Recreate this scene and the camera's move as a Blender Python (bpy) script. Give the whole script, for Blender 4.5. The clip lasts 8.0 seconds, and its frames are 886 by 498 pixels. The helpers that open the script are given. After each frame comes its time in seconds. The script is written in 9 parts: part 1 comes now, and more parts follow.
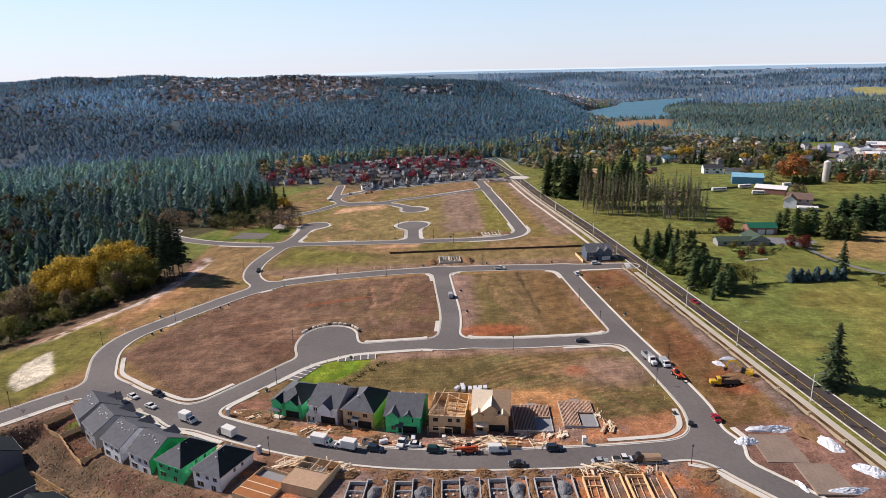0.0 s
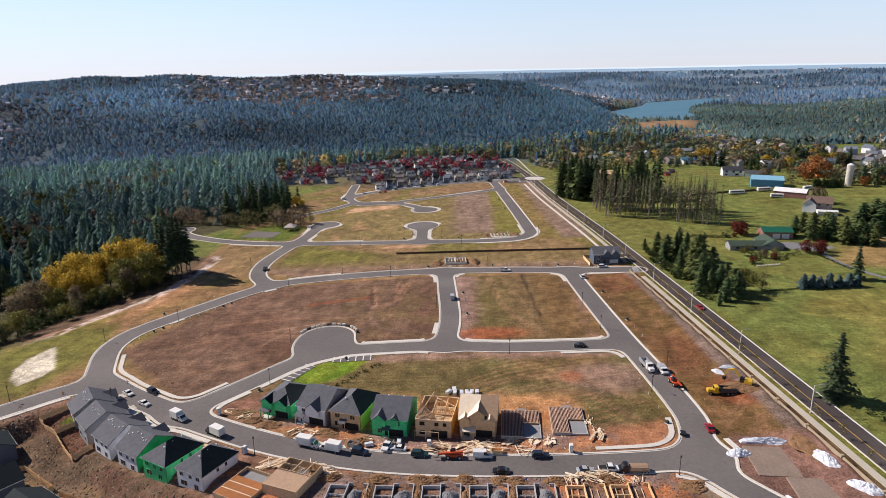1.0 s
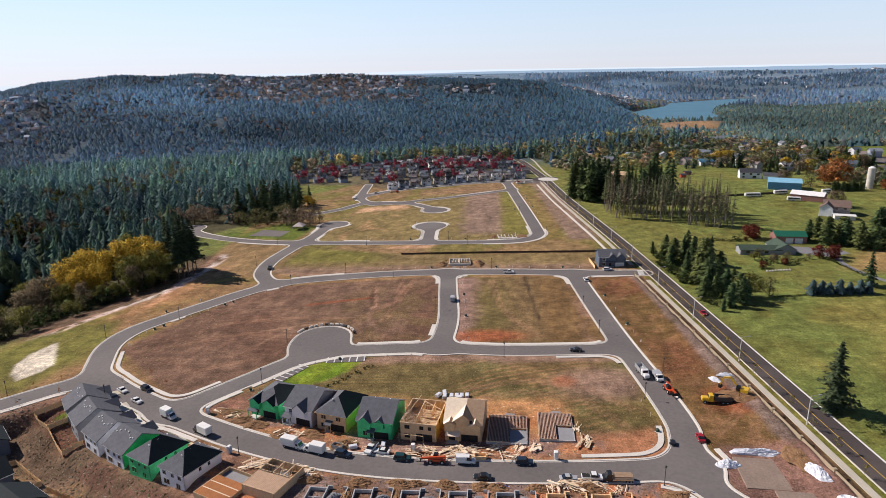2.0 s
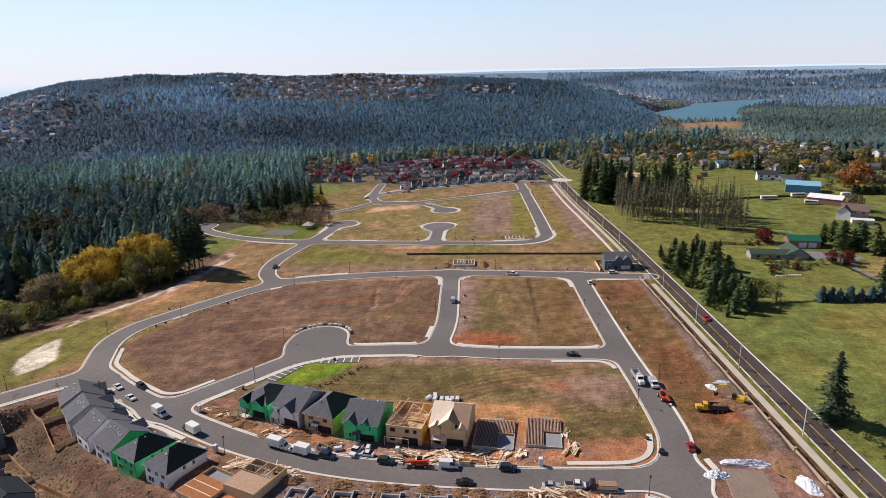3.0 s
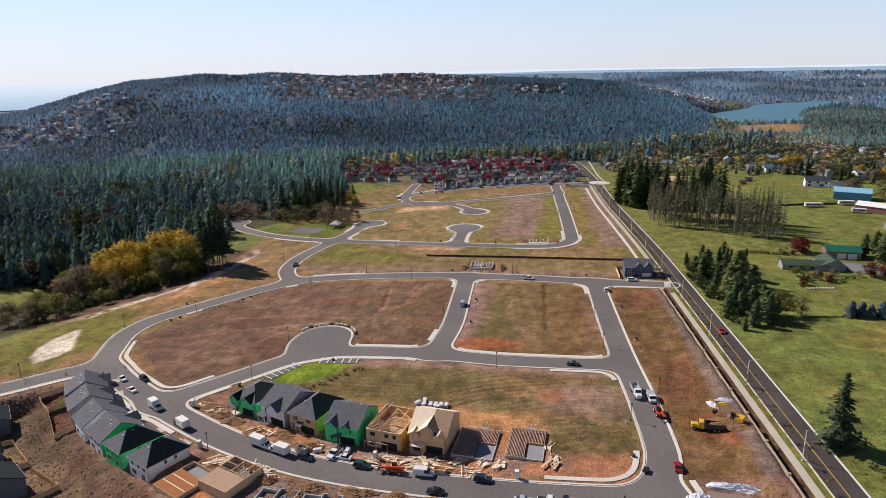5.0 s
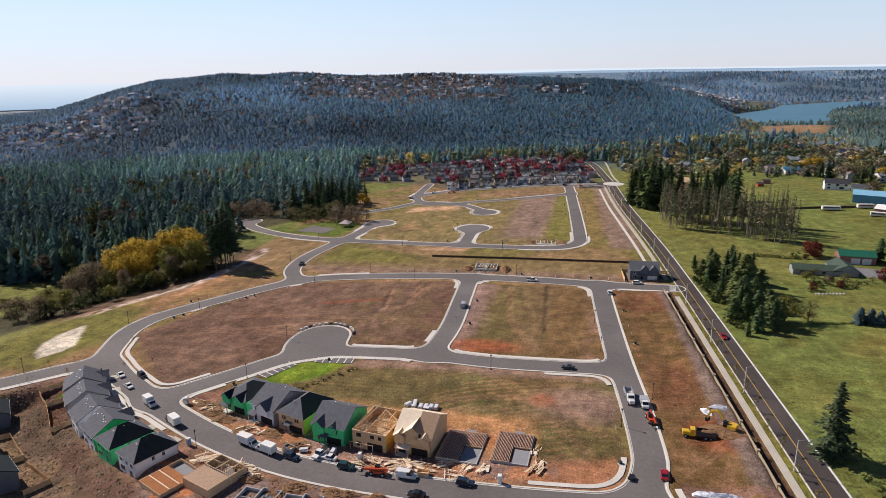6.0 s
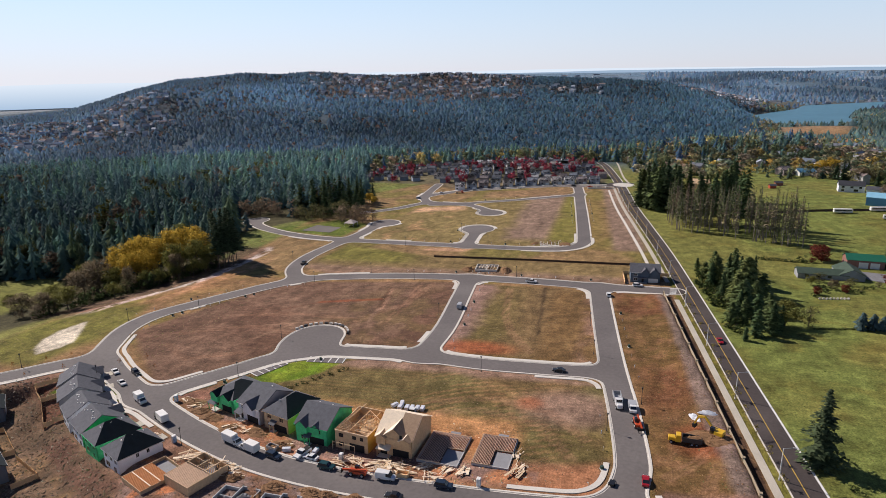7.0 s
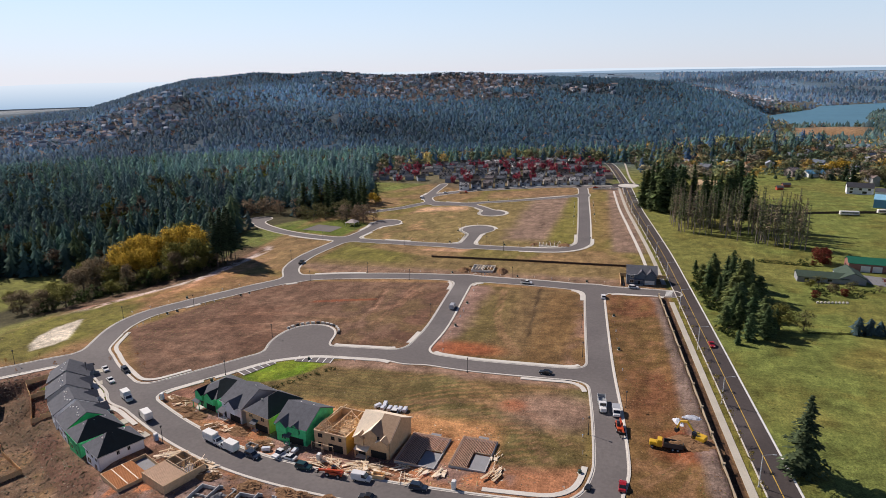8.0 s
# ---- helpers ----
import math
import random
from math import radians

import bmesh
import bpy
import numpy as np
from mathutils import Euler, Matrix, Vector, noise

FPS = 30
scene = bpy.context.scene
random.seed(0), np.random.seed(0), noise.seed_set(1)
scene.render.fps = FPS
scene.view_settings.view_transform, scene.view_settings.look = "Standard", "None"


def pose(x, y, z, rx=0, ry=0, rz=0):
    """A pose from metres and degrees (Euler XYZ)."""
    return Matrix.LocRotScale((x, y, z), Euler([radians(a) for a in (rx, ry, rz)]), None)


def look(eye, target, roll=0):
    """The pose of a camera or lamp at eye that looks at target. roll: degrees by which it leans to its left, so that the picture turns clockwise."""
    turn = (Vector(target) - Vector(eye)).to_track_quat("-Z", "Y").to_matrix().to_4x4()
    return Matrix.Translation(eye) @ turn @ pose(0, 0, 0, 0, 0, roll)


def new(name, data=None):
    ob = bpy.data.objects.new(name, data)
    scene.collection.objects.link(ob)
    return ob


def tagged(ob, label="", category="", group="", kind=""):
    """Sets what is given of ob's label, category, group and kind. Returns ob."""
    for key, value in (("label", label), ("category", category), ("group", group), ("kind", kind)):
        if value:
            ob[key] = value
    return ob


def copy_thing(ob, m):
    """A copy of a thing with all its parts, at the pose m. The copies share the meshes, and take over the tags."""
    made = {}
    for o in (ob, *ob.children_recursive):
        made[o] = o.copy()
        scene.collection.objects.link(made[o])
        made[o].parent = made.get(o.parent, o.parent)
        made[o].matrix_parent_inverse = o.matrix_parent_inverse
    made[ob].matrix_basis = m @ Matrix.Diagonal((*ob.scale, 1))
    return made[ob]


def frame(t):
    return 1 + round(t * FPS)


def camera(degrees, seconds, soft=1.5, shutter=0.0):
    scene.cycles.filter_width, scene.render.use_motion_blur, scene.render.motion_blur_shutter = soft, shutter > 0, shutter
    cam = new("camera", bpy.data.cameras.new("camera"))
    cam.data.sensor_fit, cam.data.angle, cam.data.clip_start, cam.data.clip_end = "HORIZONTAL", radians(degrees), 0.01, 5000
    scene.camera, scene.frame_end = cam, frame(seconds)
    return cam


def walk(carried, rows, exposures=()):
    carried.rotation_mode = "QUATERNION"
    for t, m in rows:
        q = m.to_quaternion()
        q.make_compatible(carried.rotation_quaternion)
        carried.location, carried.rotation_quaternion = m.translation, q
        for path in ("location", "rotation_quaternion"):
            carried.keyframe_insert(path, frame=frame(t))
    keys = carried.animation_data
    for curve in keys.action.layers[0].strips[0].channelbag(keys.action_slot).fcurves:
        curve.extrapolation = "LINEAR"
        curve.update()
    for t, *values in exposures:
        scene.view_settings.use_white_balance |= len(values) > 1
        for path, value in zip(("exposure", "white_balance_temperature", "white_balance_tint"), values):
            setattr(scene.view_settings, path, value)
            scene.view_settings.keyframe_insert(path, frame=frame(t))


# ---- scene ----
cam = camera(69.4, 8.0, soft=0.5)
# seconds, eye in metres, then turn to the left, tilt up and lean, in degrees
ROWS = [
    (0.0, 0.0, 0.0, 105.0, 0.279, -15.6, -1.038),
    (0.5, 5.229, 1.115, 105.061, 1.415, -15.601, -1.008),
    (1.0, 10.387, 2.336, 105.071, 2.532, -15.595, -0.973),
    (1.5, 15.443, 3.619, 105.092, 3.588, -15.594, -0.932),
    (3.0, 30.002, 7.702, 105.238, 6.621, -15.619, -0.818),
    (3.5, 34.705, 9.134, 105.312, 7.787, -15.617, -0.804),
    (4.0, 39.364, 10.661, 105.388, 9.036, -15.614, -0.78),
    (4.5, 43.967, 12.195, 105.396, 10.297, -15.591, -0.769),
    (6.0, 57.92, 16.903, 105.567, 13.548, -15.585, -0.747),
    (6.5, 62.519, 18.496, 105.577, 14.431, -15.584, -0.732),
    (7.0, 67.089, 20.123, 105.589, 15.222, -15.587, -0.713),
    (7.5, 71.557, 21.825, 105.593, 15.901, -15.596, -0.695),
    (8.0, 75.979, 23.554, 105.575, 16.498, -15.599, -0.666),
]
walk(cam, [(t, pose(x, y, z, 90 + tilt, 0, yaw) @ pose(0, 0, 0, 0, 0, lean)) for t, x, y, z, yaw, tilt, lean in ROWS],
     [(0.0, 0.2), (4.0, 0.145), (8.0, 0.08)])

# ---- light: clear autumn day, sun on the left of the site ----
SUN_ELEVATION, SUN_FROM = radians(37.5), Vector((-0.93, 0.37, 0))   # level direction towards the sun
world = bpy.data.worlds.new("sky")
scene.world = world
world.use_nodes = True
wn = world.node_tree.nodes
sky = wn.new("ShaderNodeTexSky")
sky.sky_type, sky.sun_disc = "NISHITA", False
sky.sun_elevation = SUN_ELEVATION
sky.sun_rotation = math.atan2(SUN_FROM.x, SUN_FROM.y)
sky.altitude, sky.air_density, sky.dust_density, sky.ozone_density = 1200.0, 0.8, 0.15, 5.0
wn["Background"].inputs["Strength"].default_value = 0.078
cast = wn.new("ShaderNodeVectorMath")   # slight blue-violet cast of the thin haze
cast.operation = "MULTIPLY"
cast.inputs[1].default_value = (0.74, 0.7, 0.82)
world.node_tree.links.new(sky.outputs[0], cast.inputs[0])
# pale haze low over the horizon all round
up, rise = wn.new("ShaderNodeTexCoord"), wn.new("ShaderNodeSeparateXYZ")
fade, shift, veil, pale = wn.new("ShaderNodeMapRange"), wn.new("ShaderNodeMapRange"), wn.new("ShaderNodeMix"), wn.new("ShaderNodeMix")
fade.inputs["From Min"].default_value, fade.inputs["From Max"].default_value = 0.0, 0.34
fade.inputs["To Min"].default_value, fade.inputs["To Max"].default_value = 0.85, 0.0
shift.inputs["From Min"].default_value, shift.inputs["From Max"].default_value = 0.0, 0.12
veil.data_type = pale.data_type = "RGBA"
pale.inputs["A"].default_value, pale.inputs["B"].default_value = (9.6, 9.7, 10.6, 1.0), (10.8, 13.6, 15.6, 1.0)
sky_link = world.node_tree.links.new
sky_link(up.outputs["Generated"], rise.inputs[0])
sky_link(rise.outputs["Z"], fade.inputs["Value"])
sky_link(rise.outputs["Z"], shift.inputs["Value"])
sky_link(shift.outputs[0], pale.inputs["Factor"])
sky_link(fade.outputs[0], veil.inputs["Factor"])
sky_link(cast.outputs[0], veil.inputs["A"])
# the haze is brightest towards the sun
side, glare, lit = wn.new("ShaderNodeVectorMath"), wn.new("ShaderNodeMapRange"), wn.new("ShaderNodeVectorMath")
side.operation, lit.operation = "DOT_PRODUCT", "SCALE"
side.inputs[1].default_value = SUN_FROM.normalized()
glare.interpolation_type = "SMOOTHSTEP"
glare.inputs["From Min"].default_value, glare.inputs["From Max"].default_value = 0.1, 1.0
glare.inputs["To Min"].default_value, glare.inputs["To Max"].default_value = 0.96, 1.1
sky_link(up.outputs["Generated"], side.inputs[0])
sky_link(side.outputs["Value"], glare.inputs["Value"])
sky_link(pale.outputs["Result"], lit.inputs[0])
sky_link(glare.outputs[0], lit.inputs["Scale"])
sky_link(lit.outputs[0], veil.inputs["B"])
sky_link(veil.outputs["Result"], wn["Background"].inputs["Color"])
sun = new("sun", bpy.data.lights.new("sun", "SUN"))
sun.data.energy, sun.data.angle, sun.data.color = 5.0, radians(0.6), (1.0, 0.9, 0.83)
to_sun = SUN_FROM.normalized() * math.cos(SUN_ELEVATION) + Vector((0, 0, math.sin(SUN_ELEVATION)))
sun.matrix_world = look(to_sun * 500, (0, 0, 0))


# ---- materials ----
def mat(name, base, rough=0.8, var=0.22, scale=1.5, fine=14.0, bump=0.15, metal=0.0, spec=0.3, tint="", each=0.0, second=None, stain=0.5):
    """Procedural surface: base colour varied by a broad and a fine noise. tint: a colour attribute that replaces the base;
    each: how far separate objects differ; second: a colour that shows in broad patches."""
    m = bpy.data.materials.new(name)
    m.use_nodes = True
    nt = m.node_tree
    n, link = nt.nodes, nt.links.new
    b = n["Principled BSDF"]
    b.inputs["Roughness"].default_value, b.inputs["Metallic"].default_value = rough, metal
    b.inputs["Specular IOR Level"].default_value = spec
    co = n.new("ShaderNodeTexCoord")
    broad, small = n.new("ShaderNodeTexNoise"), n.new("ShaderNodeTexNoise")
    for t, s, d in ((broad, scale, 5.0), (small, fine, 4.0)):
        t.inputs["Scale"].default_value, t.inputs["Detail"].default_value = s, d
        link(co.outputs["Object"], t.inputs["Vector"])
    add = n.new("ShaderNodeMath")
    add.operation = "ADD"
    link(broad.outputs["Fac"], add.inputs[0])
    link(small.outputs["Fac"], add.inputs[1])
    ramp = n.new("ShaderNodeMapRange")
    ramp.inputs["From Min"].default_value, ramp.inputs["From Max"].default_value = 0.65, 1.35
    ramp.inputs["To Min"].default_value, ramp.inputs["To Max"].default_value = 1 - var, 1 + var
    link(add.outputs[0], ramp.inputs["Value"])
    factor = ramp.outputs[0]
    if each:
        info, spread, mul = n.new("ShaderNodeObjectInfo"), n.new("ShaderNodeMapRange"), n.new("ShaderNodeMath")
        spread.inputs["To Min"].default_value, spread.inputs["To Max"].default_value = 1 - each, 1 + each
        link(info.outputs["Random"], spread.inputs["Value"])
        mul.operation = "MULTIPLY"
        link(factor, mul.inputs[0])
        link(spread.outputs[0], mul.inputs[1])
        factor = mul.outputs[0]
    if tint:
        at = n.new("ShaderNodeAttribute")
        at.attribute_name = tint
        colour = at.outputs["Color"]
    else:
        rgb = n.new("ShaderNodeRGB")
        rgb.outputs[0].default_value = (*base, 1)
        colour = rgb.outputs[0]
    if second:
        patch, mix = n.new("ShaderNodeTexNoise"), n.new("ShaderNodeMix")
        patch.inputs["Scale"].default_value, patch.inputs["Detail"].default_value = scale * 0.6, 6.0
        link(co.outputs["Object"], patch.inputs["Vector"])
        cut = n.new("ShaderNodeMapRange")
        cut.inputs["From Min"].default_value, cut.inputs["From Max"].default_value = stain - 0.08, stain + 0.12
        link(patch.outputs["Fac"], cut.inputs["Value"])
        mix.data_type = "RGBA"
        link(cut.outputs[0], mix.inputs["Factor"])
        link(colour, mix.inputs["A"])
        mix.inputs["B"].default_value = (*second, 1)
        colour = mix.outputs["Result"]
    scaled = n.new("ShaderNodeVectorMath")
    scaled.operation = "SCALE"
    link(colour, scaled.inputs[0])
    link(factor, scaled.inputs["Scale"])
    link(scaled.outputs[0], b.inputs["Base Color"])
    if bump:
        bp = n.new("ShaderNodeBump")
        bp.inputs["Strength"].default_value, bp.inputs["Distance"].default_value = bump, 0.6 / fine
        link(small.outputs["Fac"], bp.inputs["Height"])
        link(bp.outputs[0], b.inputs["Normal"])
    return m


M_GROUND = mat("soil_and_grass", (0.2, 0.15, 0.1), 0.95, 0.5, 0.14, 1.9, 0.7, spec=0.1, tint="cover")
# drag marks and grain in the soil, finer along one direction
soil = M_GROUND.node_tree
soil_base = soil.nodes["Principled BSDF"].inputs["Base Color"]
soil_colour = soil_base.links[0].from_socket
for soil_scale, soil_stretch, soil_turn, soil_low, soil_high in ((0.7, (0.4, 1.0, 1.0), 25, 0.86, 1.14), (0.4, (1.0, 0.35, 1.0), -25, 0.88, 1.14), (3.2, (1.0, 1.0, 1.0), 0, 0.84, 1.16), (1.5, (1.0, 0.6, 1.0), 40, 0.86, 1.14)):
    soil_at, soil_map, soil_noise = soil.nodes.new("ShaderNodeTexCoord"), soil.nodes.new("ShaderNodeMapping"), soil.nodes.new("ShaderNodeTexNoise")
    soil_map.inputs["Scale"].default_value = soil_stretch
    soil_map.inputs["Rotation"].default_value = (0, 0, radians(soil_turn))
    soil_noise.inputs["Scale"].default_value, soil_noise.inputs["Detail"].default_value = soil_scale, 3.0
    soil_range, soil_mul = soil.nodes.new("ShaderNodeMapRange"), soil.nodes.new("ShaderNodeVectorMath")
    soil_range.inputs["From Min"].default_value, soil_range.inputs["From Max"].default_value = 0.36, 0.64
    soil_range.inputs["To Min"].default_value, soil_range.inputs["To Max"].default_value = soil_low, soil_high
    soil_mul.operation = "SCALE"
    soil.links.new(soil_at.outputs["Object"], soil_map.inputs["Vector"])
    soil.links.new(soil_map.outputs[0], soil_noise.inputs["Vector"])
    soil.links.new(soil_noise.outputs["Fac"], soil_range.inputs["Value"])
    soil.links.new(soil_colour, soil_mul.inputs[0])
    soil.links.new(soil_range.outputs[0], soil_mul.inputs["Scale"])
    soil_colour = soil_mul.outputs[0]
soil.links.new(soil_colour, soil_base)
M_ASPHALT = mat("asphalt", (0.142, 0.126, 0.121), 0.85, 0.16, 0.05, 0.9, 0.2, second=(0.165, 0.147, 0.139), stain=0.55)
M_ARTERIAL = mat("dark_asphalt", (0.062, 0.05, 0.047), 0.85, 0.18, 0.06, 1.1, 0.2, second=(0.088, 0.072, 0.066), stain=0.58)
M_CONCRETE = mat("concrete", (0.62, 0.58, 0.52), 0.9, 0.12, 0.15, 2.5, 0.1)
M_WALK = mat("weathered_pavement", (0.47, 0.43, 0.36), 0.9, 0.14, 0.15, 2.5, 0.1)
M_CURB = mat("kerb_concrete", (0.6, 0.56, 0.5), 0.9, 0.14, 0.1, 2.0, 0.1)
M_STEM = mat("foundation_concrete", (0.42, 0.42, 0.42), 0.9, 0.15, 0.4, 4.0, 0.1)
M_SLAB = mat("fresh_slab", (0.27, 0.27, 0.28), 0.85, 0.12, 0.4, 4.0, 0.1)
M_WHITE_LINE = mat("white_road_paint", (0.7, 0.69, 0.66), 0.7, 0.15, 0.5, 5.0, 0.0)
M_YELLOW_LINE = mat("yellow_road_paint", (0.55, 0.36, 0.06), 0.7, 0.15, 0.5, 5.0, 0.0)
M_FOLIAGE = mat("foliage", (0.05, 0.07, 0.03), 0.8, 0.3, 0.25, 3.0, 0.0, spec=0.1, tint="leaf")
leaf_nodes = M_FOLIAGE.node_tree.nodes   # leaves let part of the light through
leaf_glow, leaf_mix = leaf_nodes.new("ShaderNodeBsdfTranslucent"), leaf_nodes.new("ShaderNodeMixShader")
leaf_mix.inputs[0].default_value = 0.3
leaf_colour = leaf_nodes["Principled BSDF"].inputs["Base Color"].links[0].from_socket
M_FOLIAGE.node_tree.links.new(leaf_colour, leaf_glow.inputs["Color"])
M_FOLIAGE.node_tree.links.new(leaf_nodes["Principled BSDF"].outputs[0], leaf_mix.inputs[1])
M_FOLIAGE.node_tree.links.new(leaf_glow.outputs[0], leaf_mix.inputs[2])
M_FOLIAGE.node_tree.links.new(leaf_mix.outputs[0], leaf_nodes["Material Output"].inputs["Surface"])
M_SCRAP = mat("clods_and_scraps", (0.2, 0.15, 0.1), 0.95, 0.2, 0.5, 5.0, 0.0, spec=0.1, tint="leaf")
M_BARK = mat("bark", (0.12, 0.09, 0.07), 0.95, 0.3, 1.0, 9.0, 0.4)
M_GREY_BARK = mat("dead_grey_bark", (0.25, 0.21, 0.18), 0.95, 0.25, 1.0, 9.0, 0.4)
M_SHINGLE = mat("charcoal_shingle", (0.118, 0.12, 0.135), 0.85, 0.25, 0.7, 9.0, 0.4, spec=0.2)
# near-black cover for some whole roofs and for one slope of others
M_BLACK_ROOF = mat("black_roof_cover", (0.012, 0.02, 0.024), 0.8, 0.3, 0.6, 9.0, 0.2, spec=0.2)
M_GREEN_WRAP = mat("green_wall_sheathing", (0.075, 0.58, 0.23), 0.6, 0.25, 0.8, 5.0, 0.15, each=0.1)
M_OSB = mat("strand_board", (0.6, 0.42, 0.25), 0.85, 0.2, 1.2, 12.0, 0.2, each=0.08)
M_YELLOW_WRAP = mat("yellow_wall_sheathing", (0.58, 0.47, 0.1), 0.7, 0.15, 0.8, 6.0, 0.1)
M_GOLD_WRAP = mat("golden_wall_sheathing", (0.62, 0.38, 0.08), 0.7, 0.15, 0.8, 6.0, 0.1)
M_LUMBER = mat("pine_lumber", (0.72, 0.54, 0.35), 0.8, 0.18, 2.0, 12.0, 0.1, each=0.12)
M_PALE_WOOD = mat("pale_roof_deck", (0.84, 0.7, 0.53), 0.8, 0.12, 1.0, 8.0, 0.1)
M_CEDAR = mat("cedar_boards", (0.8, 0.54, 0.29), 0.85, 0.2, 1.5, 10.0, 0.2, each=0.15)
M_GREY_SIDING = mat("grey_lap_siding", (0.3, 0.31, 0.33), 0.75, 0.1, 0.5, 8.0, 0.1)
M_WHITE_SIDING = mat("pale_wall_wrap", (0.74, 0.76, 0.8), 0.7, 0.1, 0.5, 8.0, 0.1)
M_ROSE_SIDING = mat("pale_rose_sheathing", (0.55, 0.47, 0.43), 0.8, 0.12, 0.5, 8.0, 0.1)
M_TRIM = mat("white_trim", (0.75, 0.74, 0.71), 0.6, 0.05, 1.0, 8.0, 0.0)
M_GLASS = mat("dark_window_glass", (0.02, 0.024, 0.03), 0.08, 0.2, 0.4, 2.0, 0.0, spec=0.7)
# near-black, also laid over openings in place of the shade inside
M_DARK = mat("dark_opening", (0.025, 0.023, 0.022), 0.9, 0.2, 1.0, 5.0, 0.0)
M_TYRE = mat("tyre_rubber", (0.02, 0.02, 0.02), 0.85, 0.2, 4.0, 20.0, 0.0)
M_STEEL = mat("galvanised_steel", (0.5, 0.51, 0.52), 0.45, 0.12, 2.0, 10.0, 0.0, metal=0.6)
M_POST = mat("dark_painted_post", (0.05, 0.05, 0.05), 0.5, 0.15, 2.0, 10.0, 0.0)
M_SHEET = mat("white_plastic_sheet", (0.66, 0.68, 0.73), 0.4, 0.16, 0.7, 1.6, 0.4)
M_GRAVEL = mat("grey_gravel", (0.2, 0.2, 0.21), 0.95, 0.25, 1.0, 7.0, 0.8)
M_SPOIL = mat("orange_brown_spoil", (0.25, 0.14, 0.07), 0.95, 0.3, 0.5, 3.0, 0.9)
# blue base colour stands in for higher sky mirrored by ripples
M_WATER = mat("lake_water", (0.09, 0.21, 0.29), 0.5, 0.12, 0.01, 0.06, 0.05, spec=0.12)
M_WALLSTONE = mat("tan_concrete_block", (0.4, 0.32, 0.22), 0.9, 0.15, 0.4, 4.0, 0.2)
M_BRICK = mat("red_brick", (0.32, 0.13, 0.09), 0.9, 0.2, 0.6, 6.0, 0.2)
M_FAR_ROOF = mat("weathered_grey_roof", (0.06, 0.062, 0.074), 0.85, 0.2, 0.3, 4.0, 0.1, each=0.3)
M_BROWN_ROOF = mat("brown_roof", (0.19, 0.13, 0.105), 0.85, 0.2, 0.3, 4.0, 0.1, each=0.2)
M_GREEN_ROOF = mat("green_metal_roof", (0.02, 0.13, 0.08), 0.5, 0.12, 0.4, 6.0, 0.05)
M_MOSS_ROOF = mat("dull_green_roof", (0.06, 0.09, 0.065), 0.8, 0.2, 0.4, 6.0, 0.1)
M_BLUE_METAL = mat("blue_metal_cladding", (0.1, 0.27, 0.43), 0.5, 0.12, 0.3, 4.0, 0.05)


def paint(name, colour, rough=0.3):
    return mat(name, colour, rough, 0.06, 1.0, 6.0, 0.0, spec=0.5)


P_WHITE, P_BLACK, P_RED = paint("white_paint", (0.72, 0.72, 0.71)), paint("black_paint", (0.018, 0.019, 0.022)), paint("red_paint", (0.33, 0.012, 0.02))
P_NAVY, P_ORANGE, P_YELLOW = paint("navy_paint", (0.02, 0.035, 0.06)), paint("orange_red_paint", (0.5, 0.07, 0.02)), paint("yellow_paint", (0.7, 0.42, 0.03))
P_SILVER, P_TEAL = paint("silver_paint", (0.4, 0.41, 0.43)), paint("dark_teal_paint", (0.015, 0.055, 0.06))
P_BLUE = paint("pale_blue_plastic", (0.28, 0.42, 0.6), 0.5)


# ---- shape helpers ----
def mesh_from(name, verts, tris, material, colours=None, attribute="leaf", smooth=False, normals=None):
    """A mesh from arrays of corners and triangles (or quads)."""
    verts, tris = np.asarray(verts, np.float32), np.asarray(tris, np.int32)
    k = tris.shape[1]
    me = bpy.data.meshes.new(name)
    me.vertices.add(len(verts))
    me.vertices.foreach_set("co", verts.ravel())
    me.loops.add(tris.size)
    me.loops.foreach_set("vertex_index", tris.ravel())
    me.polygons.add(len(tris))
    me.polygons.foreach_set("loop_start", np.arange(0, tris.size, k, dtype=np.int32))
    me.update(calc_edges=True)
    if not smooth:
        me.shade_flat()
    if normals is not None:
        me.attributes.new("custom_normal", "FLOAT_VECTOR", "POINT").data.foreach_set("vector", np.asarray(normals, np.float32).ravel())
    if colours is not None:
        at = me.attributes.new(attribute, "FLOAT_COLOR", "POINT")
        rgba = np.ones((len(verts), 4), np.float32)
        rgba[:, :3] = colours
        at.data.foreach_set("color", rgba.ravel())
    me.materials.append(material)
    return me


